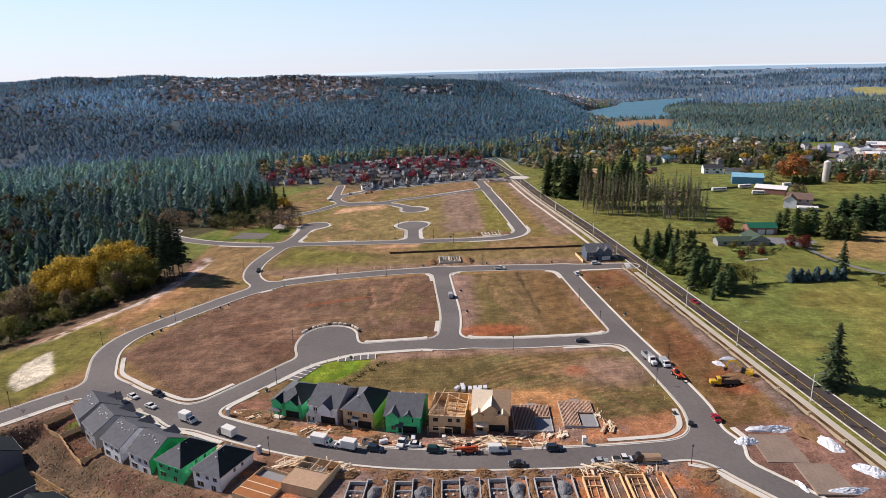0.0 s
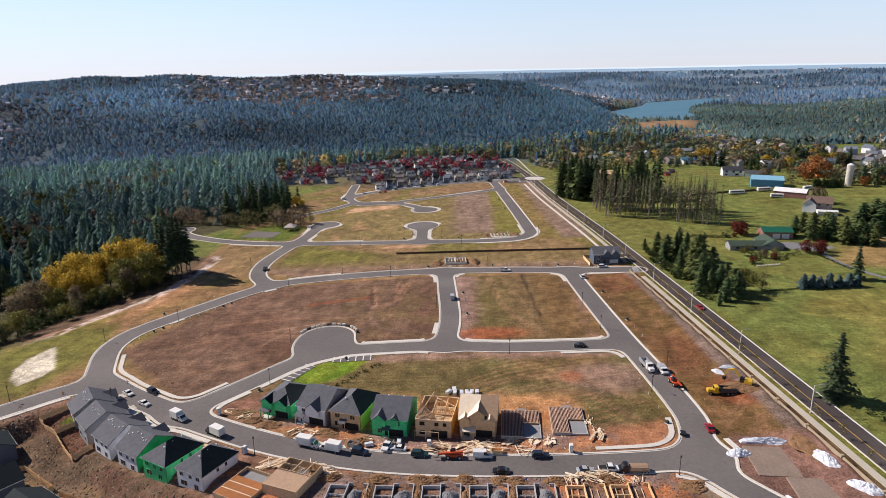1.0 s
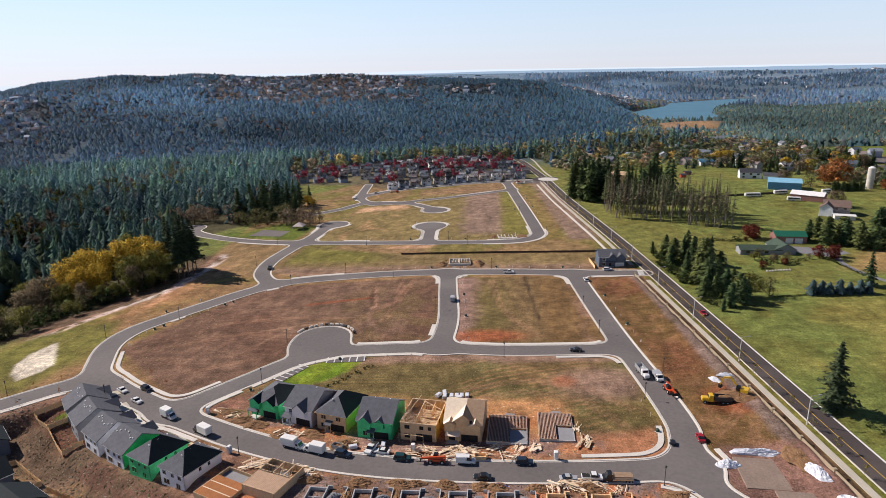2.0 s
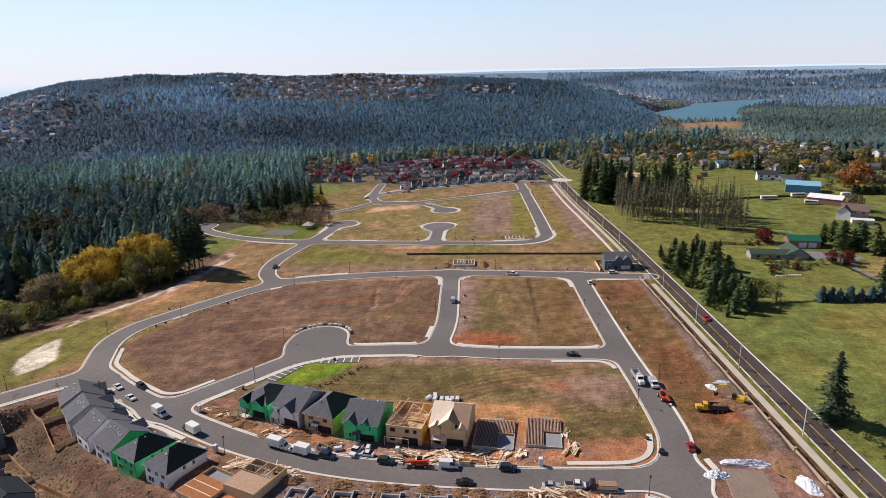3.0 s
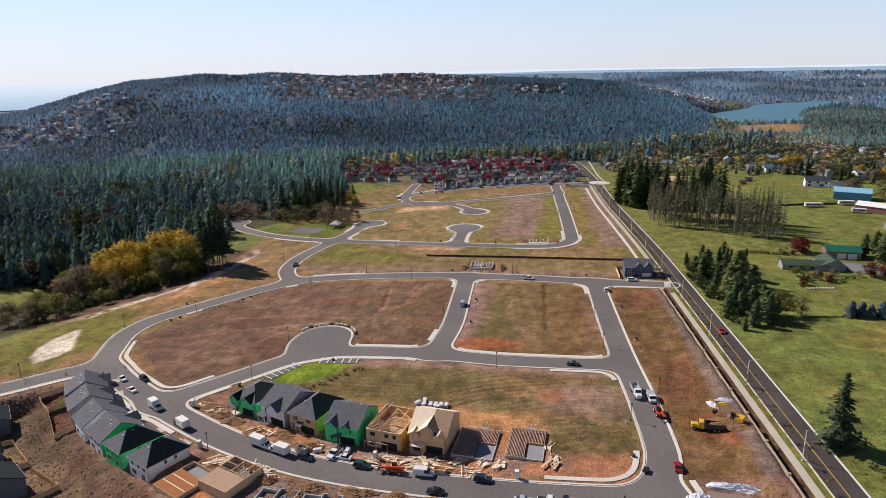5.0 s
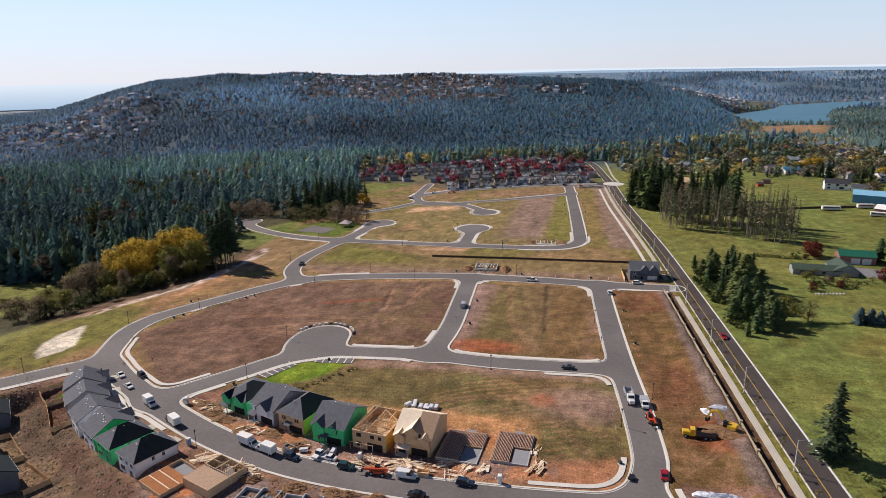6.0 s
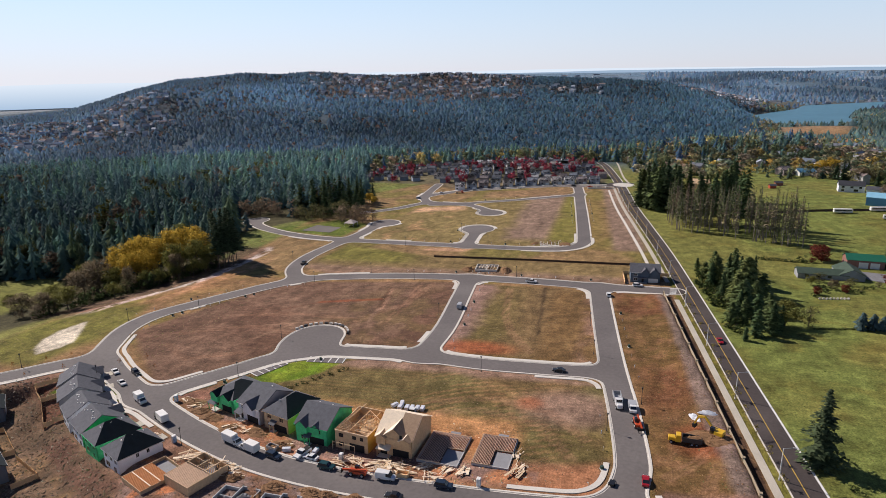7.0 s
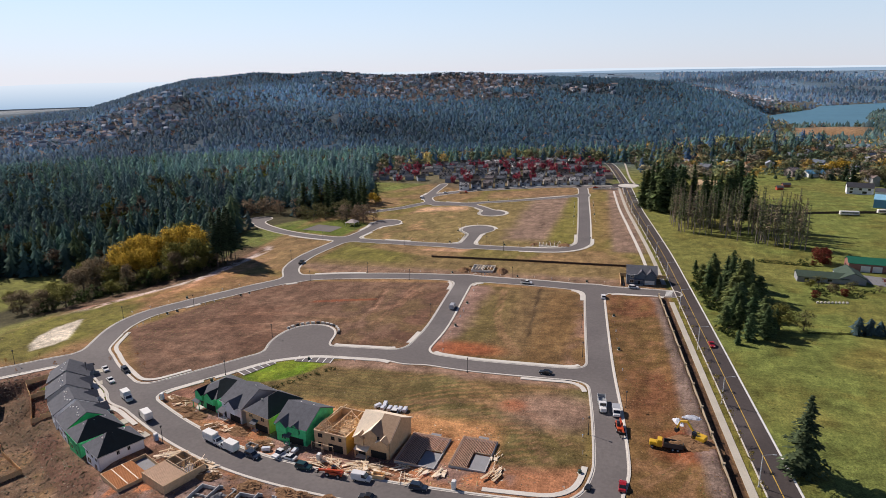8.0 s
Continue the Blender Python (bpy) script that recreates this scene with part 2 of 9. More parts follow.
class Form:
    """Collects corners and faces of one part."""

    def __init__(self):
        self.v, self.f = [], []

    def add(self, pts, faces, m=None):
        k = len(self.v)
        self.v += [tuple(m @ Vector(p)) if m else tuple(p) for p in pts]
        self.f += [[i + k for i in q] for q in faces]
        return self

    def box(self, x0, x1, y0, y1, z0, z1, m=None):
        return self.add([(x0, y0, z0), (x1, y0, z0), (x1, y1, z0), (x0, y1, z0), (x0, y0, z1), (x1, y0, z1), (x1, y1, z1), (x0, y1, z1)],
                        [(0, 3, 2, 1), (4, 5, 6, 7), (0, 1, 5, 4), (1, 2, 6, 5), (2, 3, 7, 6), (3, 0, 4, 7)], m)

    def prism(self, outline, y0, y1, m=None, taper=0.0):
        """An outline in x and z, drawn out from y0 to y1."""
        n = len(outline)
        pts = [(x, y0, z) for x, z in outline] + [(x, y1, z) for x, z in outline]
        return self.add(pts, [tuple(range(n)), tuple(range(2 * n - 1, n - 1, -1))] + [(i, i + n, (i + 1) % n + n, (i + 1) % n) for i in range(n)], m)

    def rod(self, a, b, r0, r1=None, n=6):
        a, b = Vector(a), Vector(b)
        q = (b - a).to_track_quat("Z", "Y").to_matrix()
        r1 = r0 if r1 is None else r1
        ring = [q @ Vector((math.cos(6.2832 * i / n), math.sin(6.2832 * i / n), 0)) for i in range(n)]
        pts = [tuple(a + p * r0) for p in ring] + [tuple(b + p * r1) for p in ring]
        return self.add(pts, [tuple(range(n - 1, -1, -1)), tuple(range(n, 2 * n))] + [(i, (i + 1) % n, (i + 1) % n + n, i + n) for i in range(n)])

    def beam(self, a, b, w=0.05, t=0.1):
        """A squared length of timber from a to b."""
        a, b = Vector(a), Vector(b)
        m = Matrix.Translation(a) @ (b - a).to_track_quat("X", "Z").to_matrix().to_4x4()
        return self.box(0, (b - a).length, -w / 2, w / 2, -t / 2, t / 2, m)

    def slab(self, pts, t):
        """A sheet of thickness t under the corners given."""
        n = len(pts)
        a, b, c = (Vector(p) for p in pts[:3])
        d = (b - a).cross(c - a).normalized() * t
        low = [tuple(Vector(p) - d) for p in pts]
        return self.add(list(pts) + low, [tuple(range(n)), tuple(range(2 * n - 1, n - 1, -1))] + [(i, i + n, (i + 1) % n + n, (i + 1) % n) for i in range(n)])

    def mesh(self, name, material):
        me = bpy.data.meshes.new(name)
        me.from_pydata(self.v, [], self.f)
        me.validate()
        me.update()
        bm = bmesh.new()
        bm.from_mesh(me)
        bmesh.ops.recalc_face_normals(bm, faces=bm.faces)
        bm.to_mesh(me)
        bm.free()
        me.materials.append(material)
        return me


def part(name, form, material, parent, label="", m=None):
    ob = new(name, form.mesh(name, material) if isinstance(form, Form) else form)
    ob.parent = parent
    if m:
        ob.matrix_basis = m
    return tagged(ob, label) if label else ob


def bevelled(me, width):
    bm = bmesh.new()
    bm.from_mesh(me)
    bmesh.ops.bevel(bm, geom=bm.edges[:], offset=width, segments=1, affect="EDGES", clamp_overlap=True)
    bm.to_mesh(me)
    bm.free()
    return me


# ---- the land ----
def step(a, b, x):
    t = np.clip((np.asarray(x, float) - a) / (b - a), 0, 1)
    return t * t * (3 - 2 * t)


def lattice(ix, iy, seed):
    n = (ix.astype(np.int64) * 374761393 + iy.astype(np.int64) * 668265263 + seed * 144665) & 0x7FFFFFFF
    n = ((n ^ (n >> 13)) * 1274126177) & 0x7FFFFFFF
    return ((n ^ (n >> 16)) & 0xFFFF) / 65535.0


def rough(x, y, size, seed=0, octaves=3):
    """Smooth noise from 0 to 1 with features of that size in metres."""
    x, y = np.asarray(x, float) / size, np.asarray(y, float) / size
    total, weight, w = 0.0, 0.0, 1.0
    for o in range(octaves):
        ix, iy = np.floor(x), np.floor(y)
        fx, fy = x - ix, y - iy
        fx, fy = fx * fx * (3 - 2 * fx), fy * fy * (3 - 2 * fy)
        a, b = lattice(ix, iy, seed + o), lattice(ix + 1, iy, seed + o)
        c, d = lattice(ix, iy + 1, seed + o), lattice(ix + 1, iy + 1, seed + o)
        total = total + w * ((a * (1 - fx) + b * fx) * (1 - fy) + (c * (1 - fx) + d * fx) * fy)
        weight, w = weight + w, w * 0.5
        x, y = x * 2.03 + 17.1, y * 2.03 + 5.3
    return total / weight


GLADE = [(-320, 288), (-283, 302), (-258, 314), (-243, 308), (-226, 284), (-233, 257), (-262, 240), (-330, 262)]   # small meadow inside the woods
WOOD_Y = [100, 190, 225, 257, 297, 332, 375, 418, 464, 587, 712, 800]
WOOD_X = [-262, -215, -194, -181, -156, -156, -170, -192, -163, -155, -215, -225]


def wood_edge(y):
    """The x at which the left-hand woods begin."""
    return np.interp(y, WOOD_Y, WOOD_X)


LAKE = [(420, 1600), (395, 1700), (384, 1889), (470, 2020), (577, 2190), (650, 2396), (863, 2576), (1010, 2690), (1060, 2600), (850, 2330), (700, 2080), (620, 1850), (590, 1640), (520, 1590)]


def inside(x, y, poly, soft):
    """How far points lie in a polygon: 1 inside, 0 outside, with an edge of that softness."""
    x, y = np.asarray(x, float), np.asarray(y, float)
    best, odd = np.full(x.shape, 1e9), np.zeros(x.shape, bool)
    for (ax, ay), (bx, by) in zip(poly, poly[1:] + poly[:1]):
        ex, ey = bx - ax, by - ay
        t = np.clip(((x - ax) * ex + (y - ay) * ey) / (ex * ex + ey * ey), 0, 1)
        best = np.minimum(best, np.hypot(x - ax - t * ex, y - ay - t * ey))
        odd ^= ((ay > y) != (by > y)) & (x < (bx - ax) * (y - ay) / (by - ay if by != ay else 1e-9) + ax)
    return step(-soft, soft, np.where(odd, best, -best))


def height(x, y):
    """The land's height: a gently tilted site, a ravine and valley, a long wooded hill, a lake basin, a far plain."""
    x, y = np.asarray(x, float), np.asarray(y, float)
    r, a = np.hypot(x, y), np.degrees(np.arctan2(x, np.maximum(y, 1e-3)))
    a = np.where(y < 0, np.sign(x) * 90, a)
    z = 0.026 * np.clip(x, -260, 130) + 1.0 - 0.01 * (np.clip(y, 60, 700) - 240)
    z = z + 0.02 * np.clip(x - 125, 0, 200)
    z = z + 4.5 * step(380, 530, y) * step(135, 215, x) * step(1300, 900, r)   # the farms stand on a rise
    ravine = step(20, -55, x - wood_edge(y))
    z = z - 7.0 * ravine * (1 - 0.8 * step(385, 450, y))
    left = step(14, 2, a)
    z = z + left * (-26 - z) * step(760, 1050, r)
    z = z + (1 - left) * (-20 - z) * step(800, 1500, r)
    crest = np.interp(a, [-55, -49, -43.6, -39.5, -35.4, -30, -24, -16, -5, 1, 5, 9, 14], [0, 6, 21, 62, 102, 120, 120, 106, 105, 103, 80, 42, 0])
    crest = crest * (0.93 + 0.14 * rough(x, y, 420, 5, 2))
    rise = step(1060, 1980, r + 110 * (rough(x, y, 300, 9, 3) - 0.5))
    z = z + crest * rise * (1 - 0.62 * step(2150, 2900, r))
    far = step(2500, 4700, r)
    z = z + (1 - left) * 26 * step(900, 1500, r) * step(24, 34, a)
    low = step(-34, -39, a)   # the broad valley past the hill's end
    z = z + far * (77 - 175 * low - z)
    bumps = step(900, 1400, r) * (1 - far) * 14 * (rough(x, y, 260, 3, 3) - 0.5)
    z = z + bumps + left * 46 * (rough(x, y, 330, 15, 3) - 0.5) * step(1080, 1300, r) * step(2400, 1900, r)
    # the land falls away behind the houses on the outer bend
    behind = 0.77 * (np.interp(x, [-172, -127, -115, -106, -96, -85, -74, -61.5, -52], [244, 202, 189.5, 180, 172.2, 165.6, 159, 153.3, 149]) - y)
    slope = inside(x, y, [(-121, 191), (-135, 179), (-152, 164), (-176, 142), (-190, 90), (-60, 90), (-52, 136), (-60, 154), (-112, 190)], 4)
    gentle = step(-113, -124, x)   # a longer bank towards the street's end
    z = z - slope * (np.interp(x, [-88, -75, -62, -54], [4.0, 3.1, 1.8, 1.0]) * (step(1.5, 7, behind) * (1 - gentle) + step(0, 26, behind) * gentle)
                     + 2.4 * (step(8, 17, behind) * (1 - gentle) + step(6, 34, behind) * gentle))
    # the strip of plots lies a little higher than the arterial, behind the block wall
    from_wall = x - np.interp(y, [50, 110, 150, 190, 225, 272, 335], [119.4, 110.9, 106.9, 103.4, 100.4, 96.4, 90.9])
    z = z + 1.9 * step(-13, -2, from_wall) * step(0.7, -0.5, from_wall) * step(40, 60, y) * step(324, 312, y)
    return z + (-25 - z) * inside(x, y, LAKE, 45)


def ground_z(x, y):
    return float(height(x, y))


TRENCHES = [((-82, 270), (-66, 285), 1.2, (0.11, 0.085, 0.06)), ((-66, 285), (-37, 294), 2.0, (0.2, 0.095, 0.05)), ((-40, 310), (-35, 281), 1.4, (0.09, 0.075, 0.05)), ((-38.4, 310), (-33.4, 281), 1.2, (0.26, 0.22, 0.16)), ((-35, 281), (-34, 264), 1.1, (0.22, 0.2, 0.15)), ((37, 323), (40.5, 262), 1.1, (0.06, 0.058, 0.035)), ((-78, 252), (-52, 262), 1.0, (0.2, 0.18, 0.13)), ((-74, 238), (-66, 256), 1.0, (0.2, 0.18, 0.13))]   # from, to, half width, soil


def cover(x, y):
    """The colour of soil and plants on the ground."""
    shape = x.shape + (3,)
    col = np.empty(shape)
    n1, n2, n3, n4 = rough(x, y, 45, 21), rough(x, y, 9, 22), rough(x, y, 120, 23), rough(x, y, 3.5, 24, 2)

    def lay(mask, rgb):
        nonlocal col
        col = col + (np.array(rgb) - col) * np.clip(mask, 0, 1)[..., None]

    col[...] = (0.13, 0.198, 0.058)
    lay(0.7 * step(0.45, 0.7, n1), (0.168, 0.203, 0.064))
    lay(0.5 * step(0.5, 0.8, n2), (0.125, 0.13, 0.035))
    r, a = np.hypot(x, y), np.degrees(np.arctan2(x, np.maximum(y, 1e-3)))
    edge = x - wood_edge(y)
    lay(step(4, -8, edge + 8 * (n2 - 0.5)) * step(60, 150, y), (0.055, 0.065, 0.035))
    lay(inside(x, y, GLADE, 5), (0.15, 0.2, 0.055))
    # blue haze mixed into the ground colour under the hill's woods
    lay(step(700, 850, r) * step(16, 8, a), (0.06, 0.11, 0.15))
    lay(step(1150, 1250, r) * step(-35, -39, a) * step(2000, 1900, r) * 0.45, (0.17, 0.15, 0.13))
    lay(step(1500, 1620, r) * step(-26, -21, a) * step(-4, -7, a) * 0.7, (0.17, 0.15, 0.13))
    lay(step(760, 1000, r) * (1 - step(16, 8, a)) * 0.7, (0.09, 0.1, 0.04))
    # open site
    site = inside(x, y, [(-190, 60), (112, 60), (112, 200), (100, 340), (88, 470), (74, 640), (-110, 660), (-150, 590), (-160, 470), (-150, 330), (-150, 300), (-181, 255)], 4)
    lay(site, (0.21, 0.19, 0.1))
    lay(site * step(0.5, 0.62, n1) * 0.7, (0.14, 0.175, 0.05))
    lay(site * step(0.55, 0.75, n2) * 0.4, (0.29, 0.235, 0.14))
    rows = 0.5 + 0.5 * np.sin((x * 0.35 - y * 0.9) * 1.4 + 9 * n1)
    big = inside(x, y, [(-131, 234), (-84, 190), (-55, 232), (-3, 240), (-6, 326), (-100, 312)], 2)
    lay(big, (0.14, 0.126, 0.094))
    lay(big * step(0.42, 0.7, n1) * 0.75, (0.115, 0.09, 0.065))
    lay(big * step(0.5, 0.75, n2) * 0.5, (0.18, 0.158, 0.118))
    lay(big * rows * 0.25 * step(0.3, 0.6, n3), (0.17, 0.15, 0.11))
    lay(big * step(60, 15, np.hypot(x + 20, y - 272)) * 0.6 * step(0.35, 0.65, n2), (0.125, 0.13, 0.06))
    mid = inside(x, y, [(4, 239), (66, 238), (60, 322), (1, 324)], 2)
    lay(mid, (0.145, 0.142, 0.075))
    lay(mid * step(5, 16, x + 14 * (n1 - 0.5)) * step(36, 20, x + 8 * (n2 - 0.5)) * step(0.3, 0.7, n1 + 0.2 * n2) * 0.8, (0.115, 0.135, 0.055))
    lay(mid * step(38, 46, x) * step(0.4, 0.6, n1), (0.15, 0.135, 0.065))
    lay(mid * step(17, 8, x + 6 * (n2 - 0.5)) * 0.85, (0.24, 0.225, 0.205))
    lay(mid * step(54, 61, x) * 0.6 * step(0.3, 0.6, n2), (0.23, 0.2, 0.17))
    lay(mid * step(10, 3, np.hypot((x - 18) / 2.2, y - 245)) * 0.9, (0.27, 0.13, 0.065))
    low = inside(x, y, [(-75, 186), (-28, 160), (8, 158), (69, 160), (69, 222), (46, 226), (-20, 228), (-52, 208)], 2)
    lay(low, (0.105, 0.132, 0.058))
    lay(low * step(0.45, 0.65, n1) * 0.5, (0.165, 0.14, 0.075))
    lay(low * step(0.35, 0.6, rough(x * 0.35, y, 5, 27)) * step(226, 200, y) * 0.6, (0.085, 0.1, 0.04))
    arcs = 0.5 + 0.5 * np.sin(np.hypot(x - 70, (y - 150) * 1.2) * 1.9 + 10 * n1)
    lay(low * step(0.55, 0.95, arcs) * 0.6 * step(0, 14, x) * step(64, 48, x) * step(0.4, 0.55, rough(x, y, 14, 28)), (0.27, 0.225, 0.125))
    lay(low * (0.5 + 0.5 * np.sin(y * 2.3 + 5 * n1)) * step(20, 0, x) * step(186, 196, y) * 0.4, (0.19, 0.17, 0.085))
    lay(low * step(196, 187, y + 6 * (n2 - 0.5)) * step(48, 40, x + 6 * (n2 - 0.5)), (0.37, 0.285, 0.14))
    lay(low * step(175, 168, y + 4 * (n2 - 0.5)) * 0.75, (0.26, 0.2, 0.155))
    lay(low * step(0.5, 0.72, n4) * step(190, 180, y) * step(48, 40, x) * 0.6, (0.21, 0.11, 0.055))
    lay(low * step(16, 6, np.hypot((x - 58) / 1.4, y - 204)) * 0.7, (0.22, 0.21, 0.185))
    lay(low * step(6, 2, np.hypot((x - 45), (y - 205))) * 0.7, (0.27, 0.14, 0.075))
    lay(low * inside(x, y, [(44, 159), (68, 159), (69, 176), (58, 172), (46, 170)], 3), (0.29, 0.2, 0.115))
    lay(low * step(221, 226, y + 5 * n2) * 0.75, (0.215, 0.2, 0.175))
    lay(low * step(-44, -56, x + 8 * (n2 - 0.5)) * step(206, 190, y), (0.2, 0.15, 0.115))
    lawn = inside(x, y, [(-54, 205), (-49, 217), (-41, 222.5), (-28, 222.5), (-32, 213), (-38, 206), (-45, 202), (-51, 202)], 1.0)
    lay(lawn, (0.11, 0.26, 0.025))
    lay(lawn * step(0.4, 0.7, n2) * 0.6, (0.16, 0.27, 0.035))
    strip = inside(x, y, [(82, 150), (107, 150), (103, 212), (98, 290), (94, 322), (70, 322), (72, 270), (79, 215)], 2)
    lay(strip, (0.135, 0.092, 0.05))
    lay(strip * step(0.45, 0.62, n1 + 0.15 * n2) * 0.8, (0.115, 0.11, 0.048))
    lay(strip * step(9, 4, np.abs(x - 86 + (y - 260) * 0.12)) * step(205, 225, y) * 0.6 * step(0.3, 0.6, n2), (0.13, 0.125, 0.05))
    lay(strip * step(0.5, 0.75, n4) * 0.4, (0.2, 0.15, 0.095))
    lay(strip * step(15, 6, np.hypot(x - 99, (y - 191) * 1.1) + 5 * (n2 - 0.5)) * 0.9, (0.16, 0.075, 0.038))
    beyond = np.interp(y, [-40, 60, 110, 150, 190, 225, 272, 335, 400, 470, 540, 645], [145, 130, 123, 119, 115.5, 112.5, 108.5, 103, 97, 89, 81, 72]) - x   # distance left of the arterial's middle
    ditch = np.abs(x - np.interp(y, [60, 138, 178, 211, 262, 323, 395, 478, 621], [111, 106.5, 102, 99, 96.5, 92, 87, 81, 60]))
    lay(step(4.5, 2.0, ditch + 2 * (n2 - 0.5)) * step(330, 310, y) * 0.85, (0.165, 0.185, 0.175))
    pads = inside(x, y, [(70, 60), (112, 60), (106, 166), (84, 166), (79, 152), (84, 130), (84, 100)], 2)
    lay(pads, (0.16, 0.136, 0.118))
    lay(pads * step(0.45, 0.65, n2) * 0.6, (0.195, 0.162, 0.138))
    # soil strip behind the wall darkened to stand in for the wall's shadow
    lay(step(12.4, 11.4, beyond) * step(7.6, 8.6, beyond) * step(330, 318, y) * 0.9, (0.06, 0.05, 0.038))
    lay(step(7.0, 6.0, beyond) * step(3.4, 4.4, beyond) * step(620, 600, y), (0.12, 0.16, 0.04))
    # tyre tracks over the plots
    for pts in ([(-110, 236), (-84, 250), (-62, 246), (-40, 262), (-24, 292), (-20, 322)], [(-26, 318), (-24, 285), (-27, 262)], [(-95, 262), (-70, 268), (-40, 266)], [(20, 320), (24, 282), (30, 262), (40, 244)],
                [(12, 200), (34, 206), (52, 200), (64, 186)], [(10, 190), (30, 198), (50, 192), (60, 176)], [(96, 186), (90, 178), (84, 172)], [(98, 180), (94, 170), (98, 164)], [(-70, 224), (-90, 214), (-108, 226)]):
        for shift in (-0.9, 0.9):
            best = np.full(x.shape, 99.0)
            for (ax, ay), (bx, by) in zip(pts, pts[1:]):
                ex, ey = bx - ax, by - ay
                t = np.clip(((x - ax) * ex + (y - ay) * ey) / (ex * ex + ey * ey), 0, 1)
                q = math.hypot(ex, ey)
                best = np.minimum(best, np.hypot(x - ax - t * ex + ey / q * shift, y - ay - t * ey - ex / q * shift))
            lay(step(0.9, 0.3, best + 0.6 * (n2 - 0.5)) * 0.35, (0.29, 0.235, 0.16))
    # open trenches and a red scrape in the plots
    for (ax, ay), (bx, by), wide, rgb in (TRENCHES):
        ex, ey = bx - ax, by - ay
        t = np.clip(((x - ax) * ex + (y - ay) * ey) / (ex * ex + ey * ey), 0, 1)
        lay(step(wide, wide * 0.4, np.hypot(x - ax - t * ex, y - ay - t * ey) + 0.8 * (n2 - 0.5)) * 0.85, rgb)
    lay(step(11, 7, np.hypot(x - 2, (y - 351) * 1.2) + 4 * (n2 - 0.5)) * 0.85, (0.29, 0.19, 0.12))
    lay(step(11, 8, np.hypot(x - 33, (y - 413) * 1.1) + 3 * (n2 - 0.5)) * 0.85, (0.3, 0.16, 0.09))
    # upper rows of the site
    band = inside(x, y, [(-84, 330), (-30, 338), (60, 335), (90, 334), (88, 366), (-34, 372), (-98, 392), (-104, 340)], 3)
    lay(band, (0.185, 0.18, 0.09))
    lay(band * step(352, 342, y + 8 * (n2 - 0.5)) * 0.8, (0.205, 0.18, 0.145))
    lay(band * step(350, 362, y) * step(-30, -60, x) * 0.8, (0.145, 0.19, 0.045))
    far1 = inside(x, y, [(-96, 408), (46, 404), (46, 425), (36, 600), (-45, 560), (-90, 520), (-95, 470)], 3)
    lay(far1, (0.19, 0.195, 0.09))
    lay(far1 * step(-8, 6, x + 10 * (n2 - 0.5)) * step(32, 22, x) * step(412, 430, y), (0.215, 0.2, 0.165))
    lay(far1 * step(24, 32, x) * step(0.25, 0.5, n1 + 0.15), (0.17, 0.205, 0.06))
    lay(far1 * step(0.55, 0.7, n2) * step(-40, -60, x) * 0.8, (0.3, 0.25, 0.14))
    lay(inside(x, y, [(-85, 520), (-52, 528), (-48, 516), (-90, 498)], 3) * 0.9, (0.5, 0.42, 0.28))
    lay(inside(x, y, [(-42, 392), (-14, 394), (-20, 386), (-46, 385)], 2) * 0.9, (0.45, 0.36, 0.24))
    lay(inside(x, y, [(54, 400), (88, 400), (80, 520), (70, 630), (46, 630), (50, 520)], 3) * step(66, 72, x + (y - 400) * 0.055), (0.21, 0.195, 0.16))
    lay(inside(x, y, [(54, 400), (88, 400), (80, 520), (70, 630), (46, 630), (50, 520)], 3) * step(70, 60, x + (y - 400) * 0.055) * 0.8, (0.19, 0.19, 0.07))
    lay(inside(x, y, [(-45, 565), (32, 585), (28, 625), (-45, 600)], 4) * 0.8, (0.23, 0.195, 0.12))
    lay(inside(x, y, [(-215, 655), (-120, 640), (-80, 612), (60, 645), (62, 760), (0, 870), (-110, 830), (-210, 730)], 6) * 0.85, (0.115, 0.125, 0.09))
    park = inside(x, y, [(-178, 428), (-112, 412), (-108, 452), (-132, 470), (-150, 455)], 3)
    lay(park, (0.09, 0.16, 0.03))
    # dry bank beside the woods
    lay(site * step(34, 12, edge + 14 * (n2 - 0.5)) * step(210, 250, y) * step(470, 430, y) * 0.8, (0.34, 0.27, 0.14))
    lay(site * step(14, 3, edge + 6 * (n2 - 0.5)) * step(240, 262, y) * step(400, 380, y), (0.3, 0.25, 0.19))
    wash = x - np.interp(y, [238, 254, 265, 283, 299, 316, 335, 354, 370, 385], [-180, -172, -168.4, -161.5, -154.3, -147.8, -144.7, -143.2, -144.2, -148])
    along = step(240, 256, y) * step(384, 372, y)
    lay(site * step(16, 6, wash + 6 * (n2 - 0.5)) * step(300, 262, y) * step(214, 224, y) * 0.85, (0.13, 0.19, 0.04))
    lay(step(2, -2, wash + 3 * (n2 - 0.5)) * step(-24, -20, wash) * along * 0.9, (0.1, 0.08, 0.058))
    lay(step(0, -3, wash + 3 * (n2 - 0.5)) * step(-9, -6, wash) * along * step(0.45, 0.6, n4) * 0.7, (0.24, 0.2, 0.16))
    lay(step(3.6, 2.0, np.abs(wash + 5 * (n2 - 0.5))) * along * step(0.3, 0.5, n4), (0.44, 0.5, 0.5))
    lay(site * step(6, 10, wash + 4 * (n2 - 0.5)) * step(17, 12, wash) * step(262, 280, y) * step(360, 345, y) * step(0.35, 0.5, n4) * 0.7, (0.36, 0.29, 0.18))
    lay(site * inside(x, y, [(-190, 195), (-146, 196), (-140, 240), (-150, 268), (-178, 250)], 4) * 0.85, (0.125, 0.18, 0.045))
